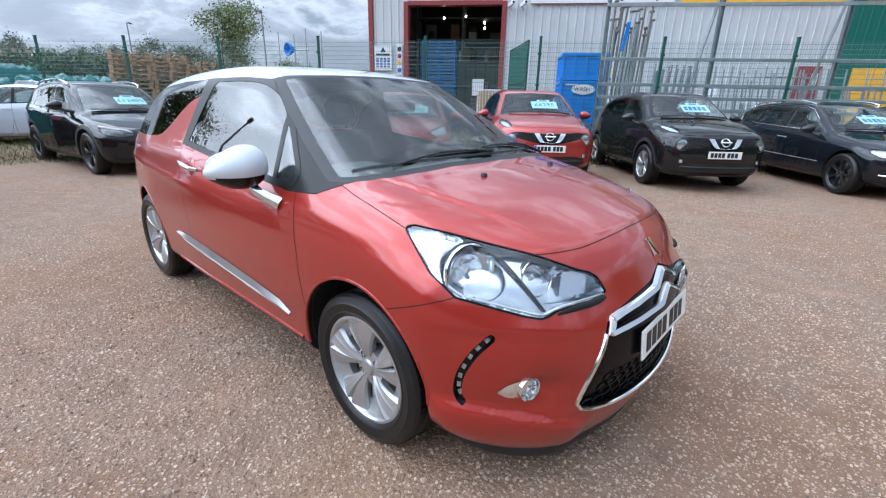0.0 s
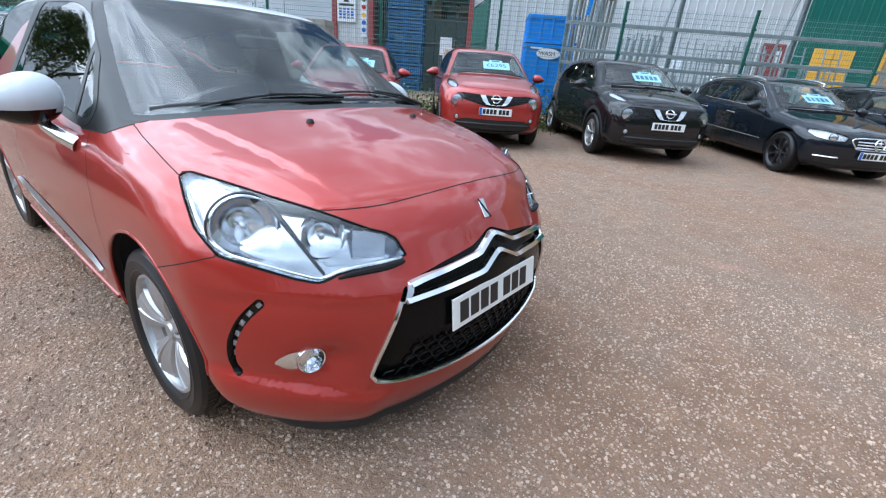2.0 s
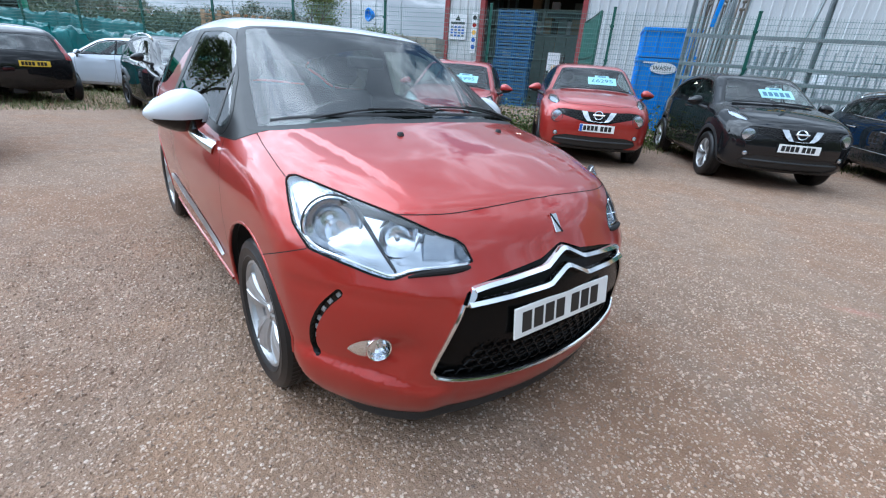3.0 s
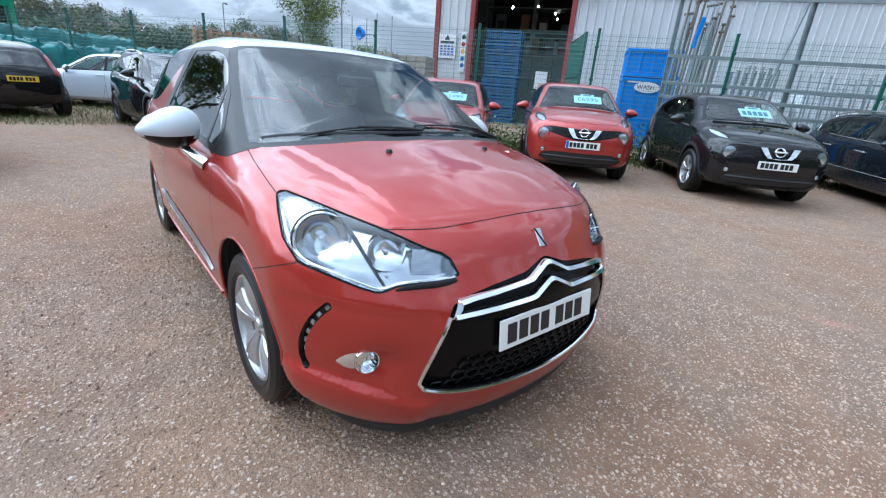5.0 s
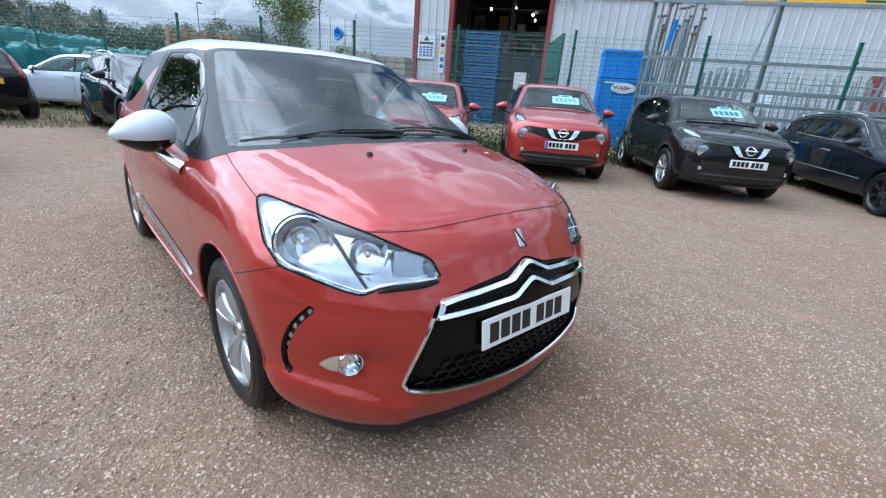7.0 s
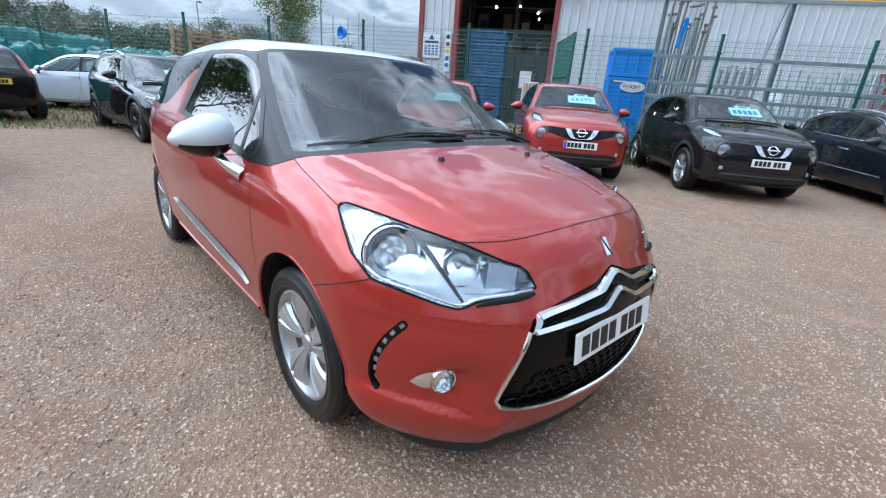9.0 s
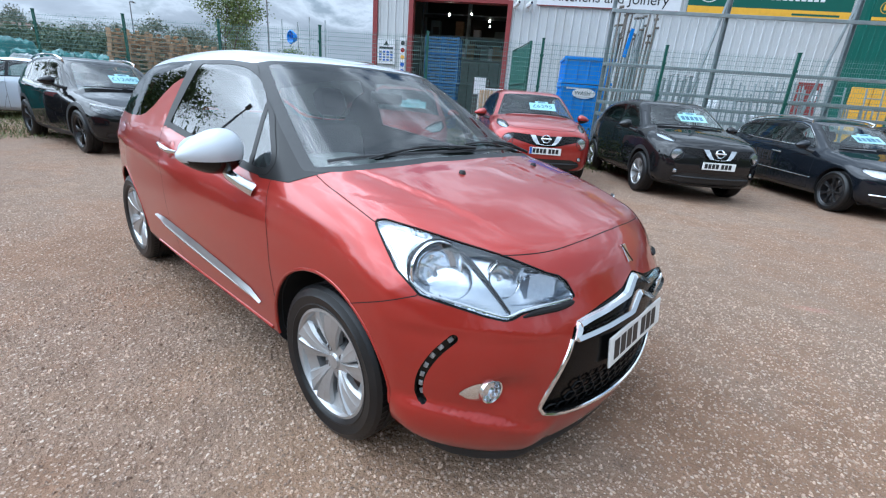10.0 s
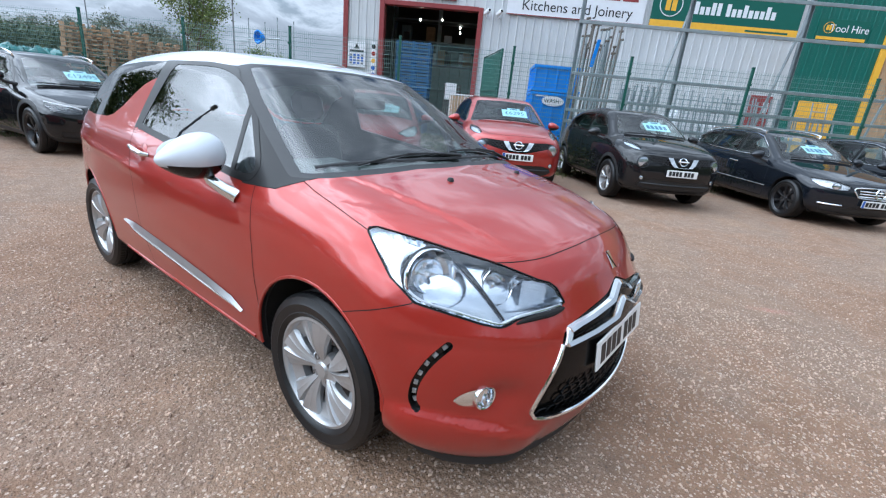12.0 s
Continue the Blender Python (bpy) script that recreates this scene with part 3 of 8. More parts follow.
class Panels:
    """A triangle skin whose triangles carry labels, cut along outlines."""

    def __init__(self, body, cell):
        self.b = body
        self.V, self.T = body.shell(cell)
        self.N = body.grad(self.V)
        self.L = np.zeros(len(self.T), int)
        self.names = ["body"]

    def label(self, name):
        if name not in self.names:
            self.names.append(name)
        return self.names.index(name)

    def cut(self, g, name, only=None, where=None):
        """Splits at the zero of g (one value a vertex) and labels what is below zero."""
        g = np.array(g, float)
        g[np.abs(g) < 1e-5] = 1e-5
        okl = np.ones(len(self.T), bool) if only is None else np.isin(self.L, [self.label(o) for o in only])
        if where is not None:
            g = np.where(where, g, 1.0)
        s = g[self.T] < 0
        n_in = s.sum(1)
        cross = (n_in > 0) & (n_in < 3) & okl
        new_label = self.label(name)
        self.L[(n_in == 3) & okl] = new_label
        C = self.T[cross]
        if not len(C):
            return
        cs, cl = s[cross], self.L[cross]
        lone_in = cs.sum(1) == 1
        lone = np.where(lone_in, np.argmax(cs, 1), np.argmin(cs, 1))
        r = np.arange(len(C))
        a, b, c = C[r, lone], C[r, (lone + 1) % 3], C[r, (lone + 2) % 3]
        e = np.concatenate([np.sort(np.stack([a, b], 1), 1), np.sort(np.stack([a, c], 1), 1)])
        ue, inv = np.unique(e, axis=0, return_inverse=True)
        inv = inv.reshape(-1)
        t = g[ue[:, 0]] / (g[ue[:, 0]] - g[ue[:, 1]])
        t = np.clip(t, 0.02, 0.98)
        W = self.V[ue[:, 0]] * (1 - t[:, None]) + self.V[ue[:, 1]] * t[:, None]
        W = self.b.snap(W, 2)
        base = len(self.V)
        ab, ac = base + inv[:len(C)], base + inv[len(C):]
        self.V = np.concatenate([self.V, W])
        self.N = np.concatenate([self.N, self.b.grad(W)])
        lab_lone = np.where(lone_in, new_label, cl)
        lab_rest = np.where(lone_in, cl, new_label)
        keep = ~cross
        self.T = np.concatenate([self.T[keep], np.stack([a, ab, ac], 1), np.stack([ab, b, c], 1), np.stack([ab, c, ac], 1)])
        self.L = np.concatenate([self.L[keep], lab_lone, lab_rest, lab_rest])

    def side(self, poly):
        return poly_dist(np.array(poly, float), self.V[:, 0], self.V[:, 2])

    def top(self, poly):
        return poly_dist(np.array(poly, float), self.V[:, 0], np.abs(self.V[:, 1]))

    def front(self, poly):
        return poly_dist(np.array(poly, float), np.abs(self.V[:, 1]), self.V[:, 2])

    def tri(self, name):
        return self.T[self.L == self.names.index(name)] if name in self.names else np.zeros((0, 3), int)

    def take(self, name, mat, parent, label="", push=0.0, flip=False, obname=None, sel=None, thick=0.0):
        T = self.tri(name)
        if sel is not None:
            T = T[sel(self.V[T].mean(1))]
        return self.make(T, obname or name, mat, parent, label, push, flip, thick)

    def make(self, T, name, mat, parent, label="", push=0.0, flip=False, thick=0.0):
        u, inv = np.unique(T, return_inverse=True)
        F = inv.reshape(-1, 3)
        V, N = self.V[u] + self.N[u] * push, self.N[u]
        nv = len(V)
        rim = []
        if thick:
            e = np.concatenate([F[:, [0, 1]], F[:, [1, 2]], F[:, [2, 0]]])
            key = np.sort(e, 1)
            _, first, count = np.unique(key, axis=0, return_index=True, return_counts=True)
            be = e[first[count == 1]]
            V = np.concatenate([V, V - N * thick])
            N = np.concatenate([N, N])
            rim = [(b, a, a + nv, b + nv) for a, b in be]
        if flip:
            F, N = F[:, ::-1], -N
        me = bpy.data.meshes.new(name)
        me.from_pydata(V.tolist(), [], F.tolist() + [tuple(int(i) for i in q) for q in rim])
        me.materials.append(mat)
        me.shade_smooth()
        me.normals_split_custom_set_from_vertices(N.tolist())
        o = new(name, me)
        o.parent = parent
        if label:
            tagged(o, label)
        return o

    def seams(self, name, mat, parent, skip=(), width=0.004, push=0.0008):
        """Dark lines where two panels meet."""
        e = np.concatenate([self.T[:, [0, 1]], self.T[:, [1, 2]], self.T[:, [2, 0]]])
        l = np.tile(self.L, 3)
        key = np.sort(e, 1)
        order = np.lexsort((key[:, 1], key[:, 0]))
        k, l = key[order], l[order]
        same = (k[1:] == k[:-1]).all(1) & (l[1:] != l[:-1])
        i = np.argwhere(same)[:, 0]
        sk = [self.names.index(s) for s in skip if s in self.names]
        ok = ~np.isin(l[i], sk) & ~np.isin(l[i + 1], sk)
        E = k[i[ok]]
        geo = Geo()
        for a, b in E:
            A, B, n = self.V[a], self.V[b], self.N[a] + self.N[b]
            n = n / np.linalg.norm(n)
            d = B - A
            L = np.linalg.norm(d)
            if L < 1e-5:
                continue
            d = d / L
            s = np.cross(n, d) * width / 2
            A2, B2 = A - d * 0.0015 + n * push, B + d * 0.0015 + n * push
            geo.put([A2 - s, B2 - s, B2 + s, A2 + s], [(0, 1, 2, 3)])
        return geo.ob(name, mat, parent)


# ---- car parts ----
def tyre_geo(R, rim, w):
    """Tyre round the y axis, outer face at -y, with grooves and shoulder blocks."""
    n, h = 144, w / 2
    prof = [(rim, -h * 0.80), (rim + 0.012, -h * 0.93), (rim + 0.022, -h * 0.985), (rim + 0.026, -h * 0.965), ((R + rim) / 2 + 0.01, -h * 1.03), (R - 0.034, -h * 1.01), (R - 0.030, -h * 0.985), (R - 0.010, -h * 0.90), (R, -h * 0.74), (R, -h * 0.45),
            (R - 0.008, -h * 0.42), (R - 0.008, -h * 0.34), (R, -h * 0.31), (R, -h * 0.06), (R - 0.008, -h * 0.03), (R - 0.008, h * 0.03), (R, h * 0.06), (R, h * 0.31),
            (R - 0.008, h * 0.34), (R - 0.008, h * 0.42), (R, h * 0.45), (R, h * 0.74), (R - 0.010, h * 0.90), ((R + rim) / 2, h), (rim, h * 0.8)]
    g = Geo()
    vs, fs = [], []
    for i, (r, y) in enumerate(prof):
        for j in range(n):
            d = 0.0035 if i in (7, 8, 9, 20, 21, 22) and j % 2 == 0 else 0.0
            a = 2 * math.pi * (j + (0.4 if i > 11 else 0)) / n
            vs.append(((r - d) * math.cos(a), y, (r - d) * math.sin(a)))
    for i in range(len(prof) - 1):
        for j in range(n):
            fs.append((i * n + j, i * n + (j + 1) % n, (i + 1) * n + (j + 1) % n, (i + 1) * n + j))
    return g.put(vs, fs)


def rim_geo(rim, w, spokes=5, twin=True, hub=0.05, blade=0.62, dish=0.022, twist=0.10):
    """An alloy wheel: barrel, lip, spokes with a groove and a hub."""
    h, g = w / 2, Geo()
    g.lathe([(rim + 0.004, -h * 0.78), (rim + 0.004, -h * 0.86), (rim - 0.006, -h * 0.88), (rim - 0.014, -h * 0.80), (rim - 0.020, -h * 0.55), (rim - 0.040, 0.0), (rim - 0.024, h * 0.8)], 72)
    y_rim, y_hub = -h * 0.80, -h * 0.80 + dish
    cross = (-1.0, -0.80, -0.16, 0.0, 0.16, 0.80, 1.0)
    drop = (0.016, 0.0, 0.002, 0.012 if twin is True else 0.0, 0.002, 0.0, 0.016)
    blades = [(k, 0.0) for k in range(spokes)]
    if twin == "pair":
        blades = [(k, s) for k in range(spokes) for s in (-1, 1)]
    for k, off in blades:
        a0 = 2 * math.pi * k / spokes + math.pi / 2
        vs, rows = [], []
        for i in range(8):
            t = i / 7
            r = hub * 0.7 + (rim - 0.010 - hub * 0.7) * t
            half = math.pi / spokes * (blade * (0.55 + 0.45 * t)) * (1.0 if t < 0.9 else 1.04)
            if t < 0.15:
                half = math.pi / spokes * blade * 0.9
            yy = y_hub + (y_rim - y_hub) * t - 0.012 * math.sin(math.pi * t)
            row = []
            if off:
                half = math.radians(11.0 + 2.2 * t)
            shift = off * math.radians(10.0 + 4.6 * t)
            for c, d in zip(cross, drop):
                a = a0 + shift + c * half + twist * (t - 0.5)
                slant = 0.012 * c * off * (0.3 + 0.7 * t) if off else 0.0
                vs.append((r * math.cos(a), yy + d * (0.4 + 0.6 * t) + slant, r * math.sin(a)))
                row.append(len(vs) - 1)
            for c in (1.0, -1.0):
                a = a0 + shift + c * half * 0.8 + twist * (t - 0.5)
                vs.append((r * math.cos(a), yy + 0.040, r * math.sin(a)))
                row.append(len(vs) - 1)
            rows.append(row)
        fs = []
        for p, q in zip(rows[:-1], rows[1:]):
            m = len(p)
            fs += [(p[j], p[(j + 1) % m], q[(j + 1) % m], q[j]) for j in range(m)]
        fs += [tuple(rows[0]), tuple(reversed(rows[-1]))]
        g.put(vs, fs)
    if twin == "pair":
        g.lathe([(rim - 0.012, y_rim + 0.012), (rim * 0.86, y_rim + 0.024), (rim * 0.70, y_rim + 0.034), (rim * 0.69, y_rim + 0.06)], 60)
    g.lathe([(0.001, y_hub - 0.006), (hub * 0.55, y_hub - 0.006), (hub * 0.6, y_hub - 0.002), (hub * 1.35, y_hub + 0.004), (hub * 1.5, y_hub + 0.05)], 40)
    return g


def wheel_set(car, xs, y, R, rim, w, mat, style, label, drop=0.0):
    """Four wheels: disc with hub, and under it the tyre, the rim, the cap and the bolts."""
    h = w / 2
    meshes = None
    for x in xs:
        for s in (-1, 1):
            m = pose(x, s * (abs(y) - (drop if x < -1 else 0.0)), R - drop, 0, 0, 0 if s < 0 else 180) @ pose(0, 0, 0, 0, 17 * x + 8 * s, 0)
            if meshes is None:
                d = Geo().lathe([(0.03, 0.0), (rim * 0.80, 0.0), (rim * 0.80, 0.022), (0.03, 0.022)], 40).lathe([(0.001, -h * 0.35), (0.055, -h * 0.35), (0.07, 0.02)], 24)
                d.box(-0.05, 0.05, -0.03, 0.05, rim * 0.45, rim * 0.86, None, 0.01)
                wheel = d.ob("wheel", M["disc"], car, "", True)
                tyre = tyre_geo(R, rim, w).ob("tyre", M["tyre"], wheel, "black rubber tyre", True, 30)
                r = rim_geo(rim, w, **style).ob("rim", mat, wheel, label, True, 24)
                hubr, yh = style.get("hub", 0.05), -h * 0.80 + style.get("dish", 0.022)
                cap = Geo().lathe([(0.001, yh - 0.012), (hubr * 0.50, yh - 0.011), (hubr * 0.56, yh - 0.004)], 24).ob("hub_cap", mat if style.get("blade", 0) > 0.6 else M["plastic"], wheel, "", True)
                bolts = []
                for k in range(4):
                    a = math.pi / 2 * k + 0.5
                    bolts.append(Geo().lathe([(0.001, yh + 0.004), (0.009, yh + 0.004), (0.011, yh - 0.004), (0.0135, yh - 0.004), (0.016, yh + 0.01)], 16, Matrix.Translation((math.cos(a) * hubr * 0.98, 0, math.sin(a) * hubr * 0.98))).ob("wheel_bolt", M["disc"], wheel, "", True))
                meshes = [o.data for o in (wheel, tyre, r, cap, *bolts)], [o.name.split(".")[0] for o in (wheel, tyre, r, cap, *bolts)]
                wheel.matrix_basis = m
            else:
                wheel = new("wheel", meshes[0][0])
                wheel.parent, wheel.matrix_basis = car, m
                for me, nm in zip(meshes[0][1:], meshes[1][1:]):
                    o = new(nm, me)
                    o.parent = wheel
                    if nm in ("tyre", "rim"):
                        tagged(o, "black rubber tyre" if nm == "tyre" else label)


def number_plate(car, m, yellow=False, band=True):
    """A plate facing +x in its own pose, with plain bars for its characters."""
    p = Geo().box(-0.004, 0.004, -0.26, 0.26, -0.0555, 0.0555, m, 0.003).ob("number_plate", M["plate_y" if yellow else "plate_w"], car, "yellow number plate" if yellow else "white number plate")
    y = -0.205 if band else -0.225
    for k in range(7):
        wdt = 0.046
        Geo().box(0.0042, 0.0052, y, y + wdt, -0.036, 0.036, m).ob("plate_bar", M["ink"], p)
        y += wdt + (0.012 if k != 3 else 0.038)
    if band:
        Geo().box(0.0042, 0.0050, -0.257, -0.216, -0.053, 0.053, m).ob("plate_band", M["blue_band"], p)
    return p


def seat_geo(g, x, y, z, w=0.50):
    """A car seat facing +x: cushion, raked back and headrest."""
    g.box(x - 0.24, x + 0.26, y - w / 2, y + w / 2, z, z + 0.17, None, 0.05)
    g.box(-0.07, 0.07, -w / 2, w / 2, 0.0, 0.60, pose(x - 0.26, y, z + 0.12, 0, -16, 0), 0.05)
    g.box(-0.05, 0.05, -0.13, 0.13, 0.64, 0.83, pose(x - 0.26, y, z + 0.12, 0, -14, 0), 0.05)
    for s in (-0.06, 0.06):
        g.tube([(x - 0.42, y + s, z + 0.62), (x - 0.46, y + s, z + 0.78)], 0.008, 6)
    return g


def cabin(car, P, keep, sx, zf, dash_x, dash_z, wheel_y=-0.36, half=0.66, bench=True):
    """Dark lining inside the skin, seats, dashboard and steering wheel."""
    P.make(np.concatenate([P.tri(n) for n in keep]), "lining", M["interior"], car, "dark cabin lining", -0.035, True)
    for y in (-0.36, 0.36):
        seat_geo(Geo(), sx, y, zf).ob("seat", M["fabric"], car, "dark fabric seat", True)
    if bench:
        g = Geo().box(sx - 1.10, sx - 0.60, -0.6, 0.6, zf + 0.05, zf + 0.22, None, 0.05)
        g.box(-0.06, 0.06, -0.6, 0.6, 0, 0.52, pose(sx - 1.10, 0, zf + 0.18, 0, -18, 0), 0.05)
        for y in (-0.34, 0.34):
            g.box(-0.04, 0.04, -0.12, 0.12, 0.54, 0.68, pose(sx - 1.10, y, zf + 0.18, 0, -18, 0), 0.04)
        g.ob("rear_seat", M["fabric"], car, "", True)
    g = Geo()
    prof = [(dash_x, dash_z - 0.02), (dash_x - 0.30, dash_z + 0.015), (dash_x - 0.52, dash_z + 0.005), (dash_x - 0.60, dash_z - 0.06), (dash_x - 0.56, dash_z - 0.35), (dash_x, dash_z - 0.35)]
    g.prism(prof, -half, half)
    g.box(dash_x - 0.62, dash_x - 0.36, wheel_y - 0.17, wheel_y + 0.17, dash_z - 0.02, dash_z + 0.045, None, 0.03)
    g.ob("dashboard", M["dash"], car, "", True)
    c, ax = Vector((dash_x - 0.80, wheel_y, dash_z - 0.045)), Vector((0.45, 0, 1)).normalized()
    e1, e2 = Vector((0, 1, 0)), ax.cross(Vector((0, 1, 0)))
    ring = [c + (e1 * math.cos(a) + e2 * math.sin(a)) * 0.185 for a in np.linspace(0, 2 * math.pi, 32, endpoint=False)]
    g = Geo().tube(ring, 0.015, 8, True)
    for a in (0.3, math.pi - 0.3, -math.pi / 2):
        g.tube([c - ax * 0.03, c + (e1 * math.cos(a) + e2 * math.sin(a)) * 0.18], [0.05, 0.014], 8)
    g.ob("steering_wheel", M["plastic"], car, "black steering wheel", True)


def price_card(car, m, words, size=0.15):
    """A pale blue card behind the windscreen, facing +x in its own pose."""
    c = Geo().box(-0.002, 0.002, -0.24, 0.24, -0.14, 0.10, m, 0.001).box(-0.002, 0.002, -0.12, 0.12, 0.098, 0.16, m).ob("price_card", M["sheet"], car, "pale blue price card")
    face = m @ Matrix.Translation((0.004, 0, -0.02)) @ Euler((radians(90), 0, radians(90))).to_matrix().to_4x4()
    if words:
        text_mesh("price", words, size, M["blue_text"], face, c, 0.001)
    else:
        g = Geo()
        for k in range(5):
            g.box(0.003, 0.004, -0.20 + k * 0.082, -0.14 + k * 0.082, -0.09, 0.03, m)
        g.ob("price_bar", M["blue_text"], c)
    Geo().box(0.003, 0.004, -0.07, 0.07, 0.105, 0.14, m).ob("card_bar", M["blue_text"], c)


def door_mirror(car, x, y, z, size, mats, s, arm_to):
    """An egg-shaped mirror housing on a short arm; s is the side, -1 or 1."""
    lx, ly, lz = size
    bm = bmesh.new()
    bmesh.ops.create_uvsphere(bm, u_segments=32, v_segments=20, radius=1.0)
    for v in bm.verts:
        p = v.co.copy()
        flat = min(p.x, 0.0) * 0.55 + max(p.x, 0.0)
        q = p.y * s
        taper = 1.0 - 0.48 * q * (0.6 + 0.4 * max(q, 0.0))
        v.co = Vector((flat * lx * (1.0 - 0.30 * max(q, 0.0)) - 0.10 * lx * q, p.y * ly, p.z * lz * taper - 0.14 * lz * q))
    shell = Geo()
    vs = [tuple(v.co) for v in bm.verts]
    up = [tuple(v.index for v in f.verts) for f in bm.faces if f.calc_center_median().z > -lz * 0.36]
    low = [tuple(v.index for v in f.verts) for f in bm.faces if f.calc_center_median().z <= -lz * 0.36]
    bm.free()
    T = Matrix.Translation((x, y, z))
    h = Geo().put(vs, up, T).ob("door_mirror", mats[0], car, "", True, 60)
    Geo().put(vs, low, T).ob("mirror_base", mats[1], h, "", True, 60)
    Geo().put([(-lx * 0.545, math.cos(a) * ly * 0.80, math.sin(a) * lz * 0.74) for a in np.linspace(0, 2 * math.pi, 24, endpoint=False)], [tuple(range(24))], T).ob("mirror_glass", M["chrome"], h)
    a, b = Vector((x, y, z - lz * 0.7)), Vector(arm_to)
    Geo().tube([a + Vector((0, -s * 0.035, 0.03)), a + (b - a) * 0.35 + Vector((0, -s * 0.012, 0)), a + (b - a) * 0.7, b], [0.020, 0.022, 0.026, 0.031], 14).ob("mirror_arm", mats[2], h, "", True)


def curve_dist(P, pts):
    """Distance of each vertex from a line in space, both sides alike."""
    Q = np.array(pts, float)
    V = P.V.copy()
    V[:, 1] = np.abs(V[:, 1])
    d = np.full(len(V), 9.0)
    for a, b in zip(Q[:-1], Q[1:]):
        e = b - a
        t = np.clip(((V - a) @ e) / (e @ e + 1e-12), 0, 1)
        d = np.minimum(d, np.linalg.norm(V - a - t[:, None] * e, axis=1))
    return d


def along(P, d, pts):
    """Signed distance from an outline in space as seen along d, both sides alike; and which vertices face d."""
    d = np.array(d, float) / np.linalg.norm(d)
    e1 = np.cross(d, (0, 0, 1.0))
    e1 /= np.linalg.norm(e1)
    e2 = np.cross(e1, d)
    V, N = P.V.copy(), P.N.copy()
    N[:, 1] *= np.sign(V[:, 1])
    V[:, 1] = np.abs(V[:, 1])
    Q = np.array(pts, float)
    return poly_dist(np.stack([Q @ e1, Q @ e2], 1), V @ e1, V @ e2), (N @ d) > 0.12


def on_front(B, y, z, off=0.0):
    """The point of a body's nose at (y, z), lifted by off."""
    lo, hi = np.full(1, -0.4), np.full(1, 1.4)
    for _ in range(40):
        m = (lo + hi) / 2
        f = B(np.array([[m[0], y, z]]))
        if f[0] < 0:
            lo = m
        else:
            hi = m
    p = np.array([[lo[0], y, z]])
    return Vector((p + B.grad(p) * off)[0])


def on_side(B, x, z, s=-1, off=0.0):
    lo, hi = 0.2, 1.2
    for _ in range(40):
        m = (lo + hi) / 2
        if B(np.array([[x, s * m, z]]))[0] < 0:
            lo = m
        else:
            hi = m
    p = np.array([[x, s * lo, z]])
    return Vector((p + B.grad(p) * off)[0])


def on_top(B, x, y, off=0.0):
    lo, hi = 0.5, 1.9
    for _ in range(40):
        m = (lo + hi) / 2
        if B(np.array([[x, y, m]]))[0] < 0:
            lo = m
        else:
            hi = m
    p = np.array([[x, y, lo]])
    return Vector((p + B.grad(p) * off)[0])


# ---- the red and white hatchback ----
LAMPS = (((0.425, 0.700, 0.786), 0.086, "main_lamp"), ((0.575, 0.548, 0.764), 0.062, "dip_lamp"))
LAMP_AIM = (0.93, 0.33, 0.16)


